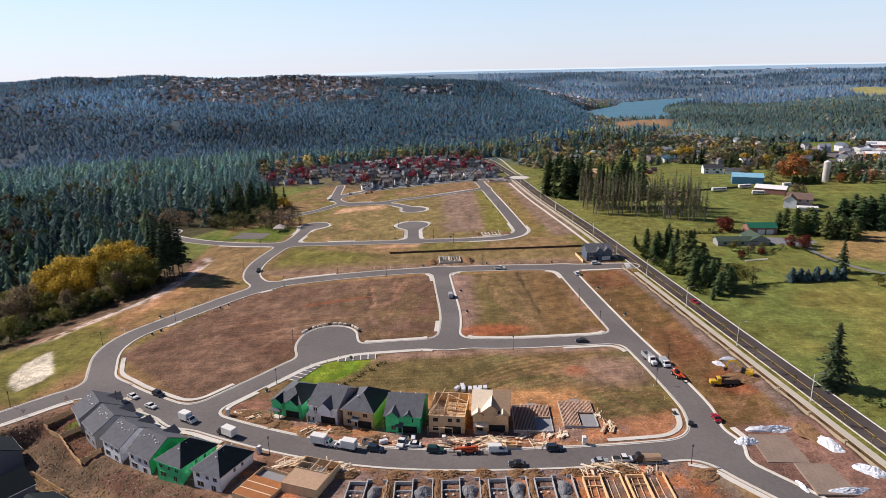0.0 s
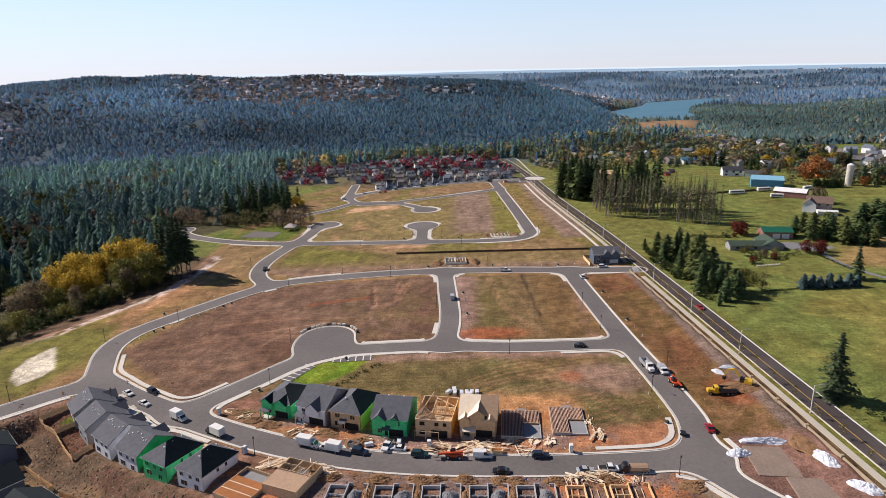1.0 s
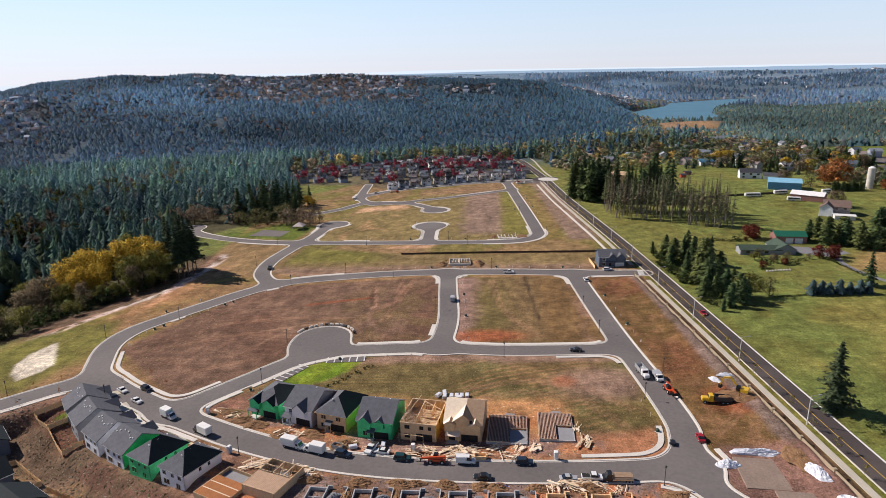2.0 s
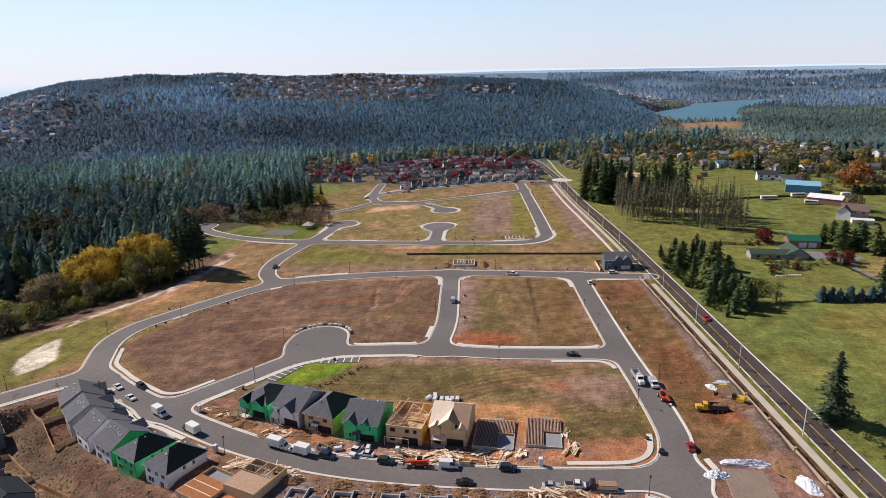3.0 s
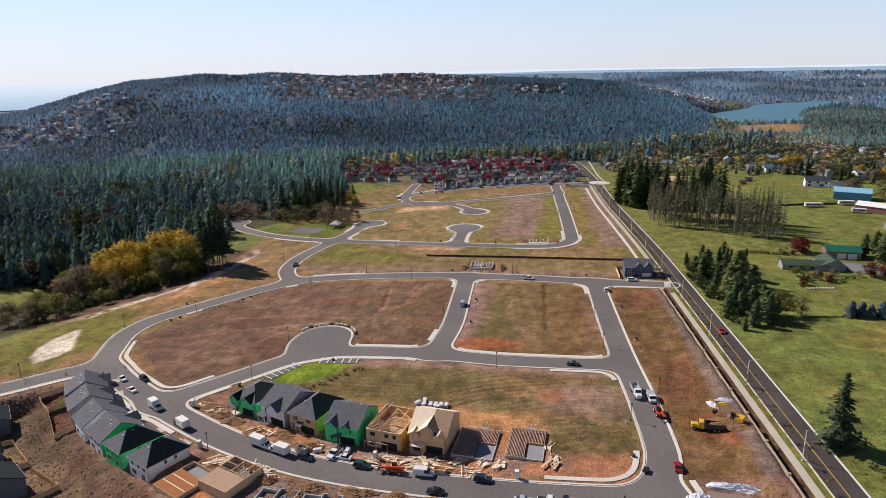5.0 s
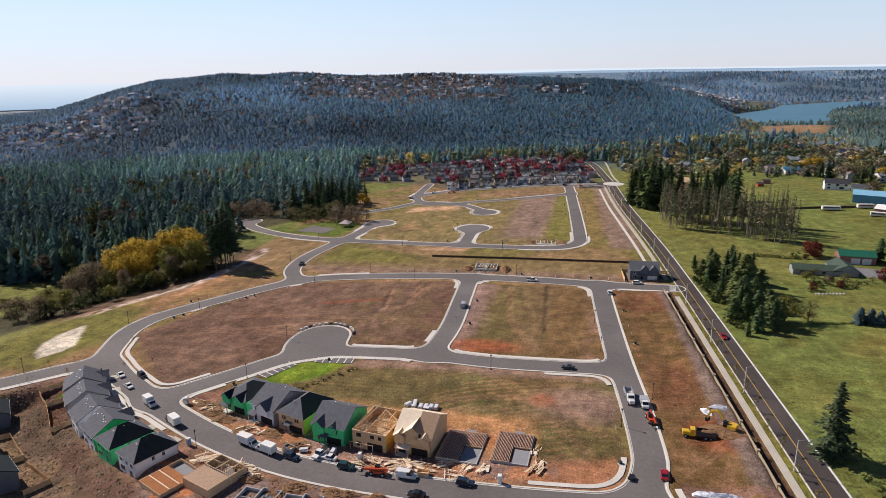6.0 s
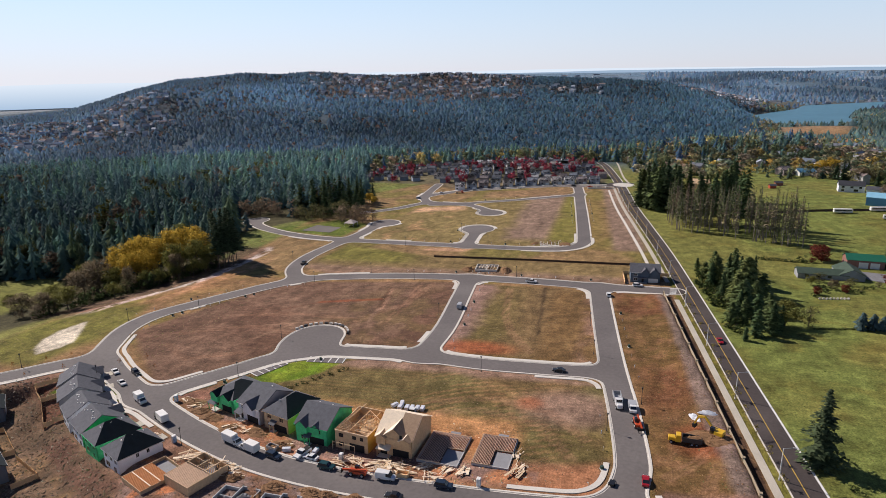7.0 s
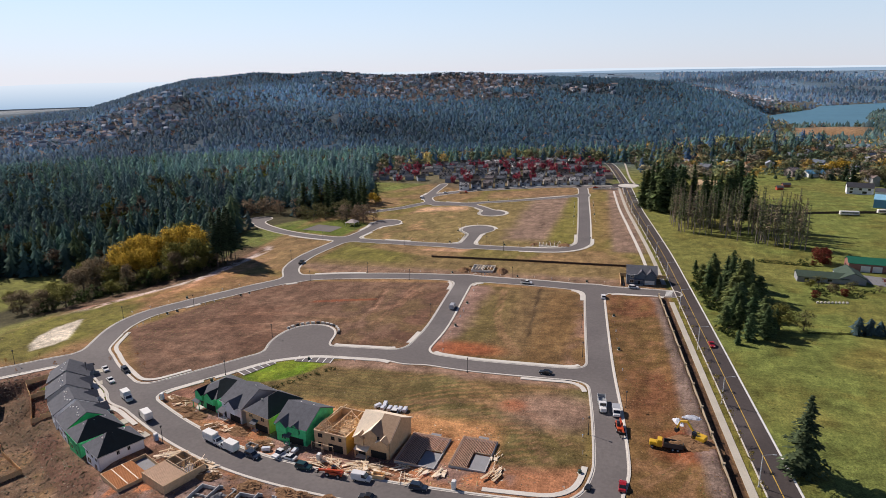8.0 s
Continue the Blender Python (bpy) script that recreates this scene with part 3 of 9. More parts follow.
    lay(inside(x, y, [(-165, 220), (-166, 230), (-163, 242), (-158, 234.5), (-154.5, 229), (-149, 219.5), (-150, 213), (-154, 206), (-160, 211)], 0.5), (0.5, 0.66, 0.58))
    # bare building ground in front
    front = inside(x, y, [(-150, 175), (-128, 196), (-116, 196), (-60, 164), (-28, 151), (8, 147), (62, 148), (72, 130), (84, 100), (84, 60), (-190, 60)], 1.5)
    lay(front, (0.15, 0.125, 0.09))
    lay(front * step(0.45, 0.65, n2) * 0.6, (0.225, 0.19, 0.155))
    lay(front * step(0.5, 0.7, n1) * 0.6, (0.14, 0.112, 0.08))
    lay(front * step(186, 170, y) * inside(x, y, [(-128, 160), (-122, 162.5), (-107.5, 153), (-112, 147)], 0.8), (0.1, 0.21, 0.02))
    weeds = front * step(-62, -74, x + (y - 150) * 0.75 + 10 * (n2 - 0.5)) * step(186, 172, y)
    lay(weeds * 0.95, (0.105, 0.105, 0.075))
    lay(weeds * step(0.5, 0.7, n2) * 0.7, (0.2, 0.19, 0.145))
    lay(weeds * step(0.55, 0.75, n2) * 0.5, (0.16, 0.15, 0.06))
    # small front lawns on the outer bend
    lay(inside(x, y, [(-112, 194), (-105, 189), (-98, 182.5), (-91, 178), (-89.5, 180), (-96, 186), (-103, 192.5), (-109, 197)], 0.6) * step(0.35, 0.5, rough(x, y, 5, 33)), (0.11, 0.2, 0.035))
    # back gardens inside the new fences, and gravelly front yards
    lay(inside(x, y, [(-124, 188.5), (-130.5, 183.4), (-122, 177.5), (-109.7, 166.3), (-103, 170), (-112, 183)], 0.8), (0.115, 0.082, 0.06))
    lay(inside(x, y, [(-120, 187), (-123.5, 183), (-119.5, 180), (-116.5, 184)], 0.6), (0.1, 0.21, 0.02))
    lay(inside(x, y, [(-101, 157), (-62, 134), (-56, 140), (-96, 163)], 1.5) * (0.5 + 0.5 * step(0.4, 0.6, n2)), (0.1, 0.08, 0.062))
    yards = inside(x, y, [(-64, 181), (-30, 168), (-10, 162), (52, 161), (52, 168), (-8, 169), (-40, 178)], 1.5)
    lay(yards * 0.8, (0.2, 0.2, 0.19))
    lay(yards * step(0.52, 0.66, n2) * 0.8, (0.4, 0.25, 0.12))
    lay(inside(x, y, [(-62, 152), (70, 150), (72, 132), (-50, 132)], 2) * step(0.3, 0.5, rough(x, y, 6, 29)) * 0.8, (0.175, 0.19, 0.185))
    lay(inside(x, y, [(-62, 152), (70, 150), (72, 132), (-50, 132)], 2) * step(0.58, 0.68, rough(x, y, 7, 30)) * 0.8, (0.36, 0.2, 0.09))
    # the soil of the site is reddish
    bare = np.clip(site + front + pads, 0, 1)[..., None]
    upper = step(325, 345, y)[..., None]
    col = col * (1 + bare * ((1 - upper) * np.array([0.06, -0.08, -0.085]) + upper * np.array([0.0, -0.05, -0.06])))
    # pastures right of the arterial
    right = step(118, 124, x + (y - 180) * 0.09) * step(150, 175, y) * step(700, 600, y)
    lay(right * step(272, 262, y - (x - 120) * 0.25 + 3 * n2) * step(0.35, 0.75, n1) * 0.45, (0.18, 0.19, 0.06))
    lay(right * inside(x, y, [(200, 330), (260, 300), (330, 330), (330, 380), (240, 380)], 8) * 0.8, (0.3, 0.24, 0.12))
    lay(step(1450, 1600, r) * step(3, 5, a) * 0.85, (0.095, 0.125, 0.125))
    lay(inside(x, y, [(330, 1210), (460, 1290), (540, 1560), (400, 1560)], 20), (0.25, 0.21, 0.14))
    town = step(700, 850, r) * step(8, 14, a) * step(1700, 1500, r)
    lay(town * step(0.5, 0.65, n3) * 0.6, (0.24, 0.19, 0.09))
    # distance haze put into the ground colour: blue plain, paler valley
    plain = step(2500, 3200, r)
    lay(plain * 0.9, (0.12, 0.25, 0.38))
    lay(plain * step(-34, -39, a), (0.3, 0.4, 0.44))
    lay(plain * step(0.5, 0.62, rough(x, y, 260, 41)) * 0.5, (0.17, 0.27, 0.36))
    lay(inside(x, y, [(380, 768), (472, 748), (560, 874), (418, 862)], 6), (0.12, 0.2, 0.045))
    lay(inside(x, y, [(1290, 1990), (1330, 1950), (1690, 2460), (1560, 2620)], 12), (0.3, 0.36, 0.16))
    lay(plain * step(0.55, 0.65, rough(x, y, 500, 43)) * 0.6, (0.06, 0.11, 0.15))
    n5, n6 = rough(x, y, 1.9, 25, 2), rough(x, y, 22, 26, 4)
    return col * (0.45 + 0.4 * n4 + 0.3 * n5 + 0.4 * n6)[..., None] * np.array([1.17, 0.885, 0.79])


def spread(lo, hi, d, out_lo, out_hi, grow=1.09, most=80):
    """Grid lines d apart from lo to hi and wider and wider beyond."""
    mid = list(np.arange(lo, hi, d))
    a, s = [], d
    while (a or [lo])[-1] > out_lo:
        s = min(s * grow, most)
        a.append((a or [lo])[-1] - s)
    b, s = [], d
    while (b or [hi])[-1] < out_hi:
        s = min(s * grow, most)
        b.append((b or [hi])[-1] + s)
    return np.array(a[::-1] + mid + [hi] + b)


gx, gy = spread(-185, 150, 1.2, -4600, 4600), np.concatenate([spread(122, 345, 1.2, -1500, 346)[:-1], np.arange(345, 680, 3.0), spread(680, 690, 4, 679, 5600)[2:]])
gy = np.unique(gy)
GX, GY = np.meshgrid(gx, gy)
GZ = height(GX, GY)
ni, nj = GX.shape
k = np.arange(ni * nj).reshape(ni, nj)
quads = np.stack([k[:-1, :-1], k[:-1, 1:], k[1:, 1:], k[1:, :-1]], -1).reshape(-1, 4)
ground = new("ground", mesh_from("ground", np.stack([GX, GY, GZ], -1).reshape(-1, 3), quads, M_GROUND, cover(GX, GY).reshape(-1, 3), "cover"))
ground.data.polygons.foreach_set("use_smooth", np.ones(len(quads), bool))
tagged(ground, "bare brown building plots, dry grass and green pasture", "ground", kind="structure")

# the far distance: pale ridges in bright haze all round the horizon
# haze painted as emission: a glowing colour that changes with height
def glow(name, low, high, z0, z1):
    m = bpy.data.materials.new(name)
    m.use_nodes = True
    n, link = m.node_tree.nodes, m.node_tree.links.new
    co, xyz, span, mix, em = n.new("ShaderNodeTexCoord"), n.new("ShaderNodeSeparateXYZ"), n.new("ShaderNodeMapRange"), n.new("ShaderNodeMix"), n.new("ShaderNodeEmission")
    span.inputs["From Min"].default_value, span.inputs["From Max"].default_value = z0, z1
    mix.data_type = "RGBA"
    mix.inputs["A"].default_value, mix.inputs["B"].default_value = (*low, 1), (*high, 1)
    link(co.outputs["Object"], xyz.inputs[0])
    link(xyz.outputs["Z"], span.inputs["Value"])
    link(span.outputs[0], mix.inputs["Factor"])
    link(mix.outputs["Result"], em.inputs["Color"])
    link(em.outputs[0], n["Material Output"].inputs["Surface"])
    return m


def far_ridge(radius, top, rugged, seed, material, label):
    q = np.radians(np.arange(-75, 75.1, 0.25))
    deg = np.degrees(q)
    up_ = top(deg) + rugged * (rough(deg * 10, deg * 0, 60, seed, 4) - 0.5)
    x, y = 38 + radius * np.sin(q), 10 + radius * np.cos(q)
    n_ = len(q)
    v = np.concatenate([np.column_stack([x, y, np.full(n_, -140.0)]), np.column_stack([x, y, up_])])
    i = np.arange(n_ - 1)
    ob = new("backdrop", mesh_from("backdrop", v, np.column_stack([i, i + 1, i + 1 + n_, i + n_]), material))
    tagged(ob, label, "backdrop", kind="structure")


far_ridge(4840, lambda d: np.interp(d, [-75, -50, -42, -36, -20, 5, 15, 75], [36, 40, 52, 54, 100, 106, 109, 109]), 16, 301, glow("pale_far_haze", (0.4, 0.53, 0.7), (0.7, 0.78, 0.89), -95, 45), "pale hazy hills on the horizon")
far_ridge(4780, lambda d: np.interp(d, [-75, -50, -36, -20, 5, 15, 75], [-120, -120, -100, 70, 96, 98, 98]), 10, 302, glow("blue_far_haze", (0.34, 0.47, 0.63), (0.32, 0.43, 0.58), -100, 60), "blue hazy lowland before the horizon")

# lake in its basin
lake = Form().add([(x, y, -19.0) for x, y in LAKE], [tuple(range(len(LAKE)))])
tagged(new("water", lake.mesh("water", M_WATER)), "still blue lake beyond the wooded valley", "lake", kind="structure")


# ---- streets ----
def curve(pts, gap=3.0):
    """A smooth line through the given plan points."""
    p = [Vector(q) for q in pts]
    p = [p[0] * 2 - p[1]] + p + [p[-1] * 2 - p[-2]]
    out = []
    for i in range(1, len(p) - 2):
        n = max(2, int((p[i + 1] - p[i]).length / gap))
        for j in range(n):
            t = j / n
            out.append(0.5 * (2 * p[i] + (p[i + 1] - p[i - 1]) * t + (2 * p[i - 1] - 5 * p[i] + 4 * p[i + 1] - p[i + 2]) * t * t
                              + (3 * p[i] - p[i - 1] - 3 * p[i + 1] + p[i + 2]) * t ** 3))
    return out + [p[-2]]


STREETS = [  # half width, then plan points
    (4.8, [(-185, 152), (-165, 171), (-147, 187), (-133, 201), (-121, 206), (-107, 197), (-80, 181), (-52, 167), (-28, 158.5), (-7, 154.5), (16, 153), (39, 153), (58, 154), (76, 156)]),
    (4.8, [(-124, 206), (-131, 221), (-137, 238), (-136, 254), (-128, 269), (-115, 289), (-103, 306), (-88, 320), (-58, 328.5), (-28, 333), (-2, 334), (34, 332.5), (64, 329), (98, 327)]),
    (4.6, [(-84, 183), (-75, 195), (-65, 208), (-55, 221), (-43, 230), (-21, 233), (0, 233.5), (24, 231), (46, 231), (63, 231.6)]),
    (4.4, [(62.5, 329), (66, 285), (70, 240), (74, 205), (76, 182), (76, 173), (74.2, 164), (72.4, 157), (73, 150.5), (76.6, 143.5), (83.2, 134), (94.5, 116), (114, 86)]),
    (4.3, [(0, 233), (1.5, 263), (-1, 300), (-3.5, 334)]),
    (4.4, [(-95, 316), (-107, 335), (-111, 360), (-108, 388), (-104, 408), (-101, 430), (-100, 452)]),
    (4.3, [(-207, 460), (-192, 441), (-166, 422), (-135, 410), (-105, 405), (-69, 402), (-14, 399), (26, 398), (42, 402), (50, 414), (50, 432), (45, 500), (40, 560), (35, 620), (30, 640)]),
    (4.0, [(-21, 399), (-23, 445)]),
    (4.0, [(-127, 494), (-106, 514), (-87, 540), (-52, 534), (-34, 518), (-26, 505)]),
    (4.0, [(-87, 540), (-99, 570), (-105, 640)]),
    (3.6, [(-80, 532), (-54, 539), (-43, 546), (-21, 556), (4, 569), (27, 583), (38, 590)]),
    (4.3, [(-99, 572), (-75, 599), (-48, 613), (7, 633), (47, 637), (78, 643)]),
]
BULBS = [(-49, 246.5, 10.3), (-49, 240, 10.6), (-49, 234, 9.5), (-23.5, 447, 11.5), (-25, 503, 10), (-96, 459, 10.5), (-207, 462, 10)]
ARTERIAL = curve([(48, 830), (62, 730), (72, 645), (81, 540), (89, 470), (97, 400), (103, 335), (108.5, 272), (112.5, 225), (115.5, 190), (119, 150), (123, 110), (130, 60), (145, -40), (172, -160), (205, -300)], 6.0)
CELL, X0, Y0, X1, Y1 = 1.0, -229.0, 60.0, 120.0, 665.0
sx, sy = np.arange(X0, X1, CELL), np.arange(Y0, Y1, CELL)
SX, SY = np.meshgrid(sx, sy)


def segment_field(pts, half):
    best = np.full(SX.shape, 1e3)
    for a, b in zip(pts, pts[1:]):
        i0, i1 = np.searchsorted(sx, (min(a.x, b.x) - 30, max(a.x, b.x) + 30))
        j0, j1 = np.searchsorted(sy, (min(a.y, b.y) - 30, max(a.y, b.y) + 30))
        px, py = SX[j0:j1, i0:i1] - a.x, SY[j0:j1, i0:i1] - a.y
        e = b - a
        t = np.clip((px * e.x + py * e.y) / max(e.length_squared, 1e-9), 0, 1)
        d = np.hypot(px - t * e.x, py - t * e.y) - half
        best[j0:j1, i0:i1] = np.minimum(best[j0:j1, i0:i1], d)
    return best


# all the streets as one field of distances, joined with rounded corners
fields = [segment_field(curve(p, 4.0), w) for w, p in STREETS] + [np.hypot(SX - x, SY - y) - r for x, y, r in BULBS]
FIELD = np.full(SX.shape, 1e3)
for d in fields:
    hh = np.clip(7.0 - np.abs(FIELD - d), 0, None) / 7.0
    FIELD = np.minimum(FIELD, d) - hh * hh * 7.0 * 0.25
gyy, gxx = np.gradient(FIELD, CELL)


def field_at(x, y):
    i, j = (x - X0) / CELL, (y - Y0) / CELL
    i, j = min(max(i, 0), len(sx) - 1.001), min(max(j, 0), len(sy) - 1.001)
    a, b = int(i), int(j)
    u, v = i - a, j - b
    w = ((1 - u) * (1 - v), u * (1 - v), (1 - u) * v, u * v)
    pick = ((b, a), (b, a + 1), (b + 1, a), (b + 1, a + 1))
    return [sum(k * g[p] for k, p in zip(w, pick)) for g in (FIELD, gxx, gyy)]


def street_surface(level, lift):
    """The street area as a mesh, cut along the field's level, and its boundary loops."""
    F = FIELD - level
    verts, ids, faces, nxt = [], {}, [], {}

    def corner(j, i):
        key = (j, i)
        if key not in ids:
            ids[key] = len(verts)
            verts.append((sx[i], sy[j]))
        return ids[key]

    def cut(j0, i0, j1, i1):
        key = tuple(sorted(((j0, i0), (j1, i1))))
        if key not in ids:
            a, b = F[j0, i0], F[j1, i1]
            t = a / (a - b)
            ids[key] = len(verts)
            verts.append((sx[i0] + (sx[i1] - sx[i0]) * t, sy[j0] + (sy[j1] - sy[j0]) * t))
        return ids[key]

    low = np.minimum(np.minimum(F[:-1, :-1], F[1:, :-1]), np.minimum(F[:-1, 1:], F[1:, 1:]))
    for j, i in zip(*np.nonzero(low < 0)):
        ring = [(j, i), (j, i + 1), (j + 1, i + 1), (j + 1, i)]
        poly, out_edge = [], []
        for (a, b), (c, d) in zip(ring, ring[1:] + ring[:1]):
            ia, ib = F[a, b] < 0, F[c, d] < 0
            if ia:
                poly.append(corner(a, b))
            if ia != ib:
                v = cut(a, b, c, d)
                poly.append(v)
                out_edge.append((v, ia))
        faces.append(poly)
        if len(out_edge) == 2:
            (v0, leaving), (v1, _) = out_edge
            nxt[v0 if leaving else v1] = v1 if leaving else v0
    loops, left = [], dict(nxt)
    while left:
        start = next(iter(left))
        loop, at = [start], left.pop(start)
        while at != start and at in left:
            loop.append(at)
            at = left.pop(at)
        loops.append([verts[q] for q in loop])
    x, y = np.array([v[0] for v in verts]), np.array([v[1] for v in verts])
    z = height(x, y) + lift
    form = Form()
    form.add(list(zip(x, y, z)), faces)
    return form, loops


surface, KERB_LOOPS = street_surface(0.0, 0.05)
tagged(new("road", surface.mesh("road", M_ASPHALT)), "smooth grey asphalt streets through empty plots", "road", kind="structure")


def relaxed(loop, rounds=3):
    p = np.array(loop)
    for _ in range(rounds):
        p = 0.5 * p + 0.25 * (np.roll(p, 1, 0) + np.roll(p, -1, 0))
    return p


def open_ribbon(form, line, profile, closed=False):
    """Sweeps a profile of (offset, lift) pairs along a plan line; the offset goes to the line's left-hand normal."""
    n = len(line)
    base = len(form.v)
    P = np.array([(q[0], q[1]) for q in line])
    T = np.roll(P, -1, 0) - np.roll(P, 1, 0) if closed else np.gradient(P, axis=0)
    T /= np.maximum(np.linalg.norm(T, axis=1), 1e-6)[:, None]
    N = np.stack([-T[:, 1], T[:, 0]], -1)
    for off, lift in profile:
        Q = P + N * off
        form.v += [(a, b, c + lift) for a, b, c in zip(Q[:, 0], Q[:, 1], height(Q[:, 0], Q[:, 1]))]
    for r in range(len(profile) - 1):
        for i in range(n if closed else n - 1):
            j = (i + 1) % n
            form.f.append((base + r * n + i, base + r * n + j, base + (r + 1) * n + j, base + (r + 1) * n + i))


def along(pts, a, b):
    """The stretch of a polyline between two distances from its start."""
    out, d = [], 0.0
    for p, q in zip(pts, pts[1:]):
        s = math.hypot(q[0] - p[0], q[1] - p[1])
        if d + s >= a and d <= b:
            out.append(p)
        d += s
    return out


# kerbs: every side of the streets has a raised concrete edge with a gutter
for loop in KERB_LOOPS:
    if len(loop) < 30:
        continue
    kerb = Form()
    open_ribbon(kerb, relaxed(loop), [(0.35, 0.06), (0.0, 0.075), (-0.04, 0.2), (-0.6, 0.2), (-0.62, -0.1)], True)
    tagged(new("kerb", kerb.mesh("kerb", M_CURB)), "pale concrete kerb and gutter along the street", "kerb", kind="structure")


def field_walk(x, y, off, length, turn=1):
    """A line that follows the streets' edge at the given distance from it, starting near (x, y)."""
    pts = []
    for _ in range(int(length / 1.5)):
        for _ in range(3):
            f, ax, ay = field_at(x, y)
            g = math.hypot(ax, ay) or 1
            x, y = x - (f - off) * ax / g, y - (f - off) * ay / g
        pts.append((x, y))
        f, ax, ay = field_at(x, y)
        g = math.hypot(ax, ay) or 1
        x, y = x - turn * ay / g * 1.5, y + turn * ax / g * 1.5
    return pts


def pavement(x, y, off, length, turn, width=1.6):
    form = Form()
    line = field_walk(x, y, off, length, turn)
    w = width / 2
    open_ribbon(form, line, [(w, 0.0), (w, 0.2), (-w, 0.2), (-w, 0.0)])
    return tagged(new("pavement", form.mesh("pavement", M_CONCRETE)), "new white concrete pavement beside the kerb", "pavement", kind="structure")


PAVEMENTS = [(-127, 232, 2.2, 76, -1), (-123, 272, 1.2, 10, -1), (45, 160, 2.4, 36, -1), (82, 157, 2.4, 10, 1), (63, 147.5, 1.9, 52, 1),
             (44, 225.5, 1.8, 27, 1), (-64, 202, 1.3, 70, 1), (-74, 187, 1.4, 16, 1), (-8, 240, 1.4, 28, 1), (-5.6, 246, 1.4, 14, -1), (8, 239.5, 1.3, 57, -1), (4, 322, 1.4, 10, 1), (-12, 325, 1.4, 16, 1),
             (52, 323, 1.4, 18, 1), (70, 322, 1.4, 26, 1), (-119, 196, 1.8, 62, 1), (-160, 167, 1.6, 46, 1), (-88, 327, 1.4, 30, -1), (-98, 310, 1.4, 8, 1),
             (-31, 405, 1.4, 44, -1), (-16, 405, 1.4, 30, 1), (30, 404, 1.4, 22, -1), (-60, 407, 1.4, 20, 1), (-113, 400, 1.4, 40, -1), (-95, 408, 1.4, 20, 1), (-35, 512, 1.4, 30, 1),
             (-35, 449, 1.4, 40, 1), (-35, 449, 1.4, 24, -1), (-12, 449, 1.4, 24, 1), (-36, 503, 1.4, 40, 1), (-36, 503, 1.4, 20, -1), (-14, 503, 1.4, 20, 1), (-107, 459, 1.4, 30, 1), (-85, 459, 1.4, 26, -1), (-50, 626, 1.6, 60, 1), (0, 640, 1.6, 60, 1),
             (41, 440, 1.2, 60, 1), (58, 430, 1.2, 70, -1), (-40, 524, 1.4, 20, 1), (-99, 552, 1.4, 40, -1), (-62, 547, 1.4, 16, 1), (20, 588, 1.2, 40, 1)]
for row in PAVEMENTS:
    pavement(*row)


# ---- the arterial road at the edge of the site ----
NORTHWARD = ARTERIAL[::-1]
def ribbon(name, line, profile, material, label, category, kind="structure"):
    form = Form()
    open_ribbon(form, line, profile)
    return tagged(new(name, form.mesh(name, material)), label, category, kind=kind)


ribbon("road", NORTHWARD, [(3.6, 0.0), (3.6, 0.09), (-4.8, 0.09), (-4.8, 0.0)], M_ARTERIAL, "dark asphalt arterial road with yellow centre line", "road")
ribbon("road_marking", NORTHWARD, [(0.11, 0.096), (-0.12, 0.096)], M_YELLOW_LINE, "worn yellow line along the dark road", "road marking")
ribbon("road_marking", NORTHWARD, [(-4.3, 0.096), (-4.85, 0.1), (-5.0, 0.02)], M_WHITE_LINE, "pale edge line beside the pasture", "road marking")
ribbon("kerb", NORTHWARD, [(3.6, 0.06), (3.6, 0.22), (3.95, 0.22), (3.95, 0.0)], M_CURB, "pale kerb along the arterial road", "kerb")
ART_NEAR = [p for p in NORTHWARD if p.y < 322]
ART_FAR = [p for p in NORTHWARD if 338 < p.y < 630]
for piece in (ART_NEAR, ART_FAR):
    ribbon("pavement", piece, [(5.9, 0.0), (5.9, 0.2), (8.0, 0.2), (8.0, 0.0)], M_WALK, "straight concrete pavement between verge and wall", "pavement")
ribbon("pavement", [p for p in NORTHWARD if 345 < p.y < 620], [(11.5, 0.0), (11.5, 0.16), (13.2, 0.16), (13.2, 0.0)], M_CONCRETE, "pale path beside the fence", "pavement")

# roundabout on the far stretch of the arterial, and the pavements before the estate
ribbon("pavement", curve([(80.5, 655), (76, 690), (72, 750), (68, 830)], 4), [(0.9, 0.0), (0.9, 0.2), (-0.9, 0.2), (-0.9, 0.0)], M_WALK, "pale pavement beside the far street", "pavement")
ribbon("pavement", curve([(-66.2, 602), (-48, 619), (-30.8, 631), (0, 639), (25.2, 643.5), (64, 645.5)], 3), [(1.0, 0.0), (1.0, 0.3), (-1.0, 0.3), (-1.0, 0.0)], M_WALK, "pale pavement in front of the estate houses", "pavement")


def disc(name, x, y, r0, r1, lift, material, label, category):
    """A flat ring on the ground between two radii, with a vertical outer edge."""
    z, n = ground_z(x, y) + lift, 36
    pts = [(x + q * math.cos(6.2832 * i / n), y + q * math.sin(6.2832 * i / n), zz) for q, zz in ((r0, z), (r1, z), (r1, z - 0.5)) for i in range(n)]
    faces = [(k * n + i, (k + 1) * n + i, (k + 1) * n + (i + 1) % n, k * n + (i + 1) % n) for k in (0, 1) for i in range(n)]
    return tagged(new(name, Form().add(pts, faces).mesh(name, material)), label, category, kind="structure")


disc("road", 75.5, 643.5, 6.0, 15.5, 0.15, M_ARTERIAL, "dark asphalt ring of the roundabout", "road")
disc("kerb", 75.5, 643.5, 5.4, 10.0, 0.32, M_CONCRETE, "pale concrete apron round the roundabout's island", "kerb")
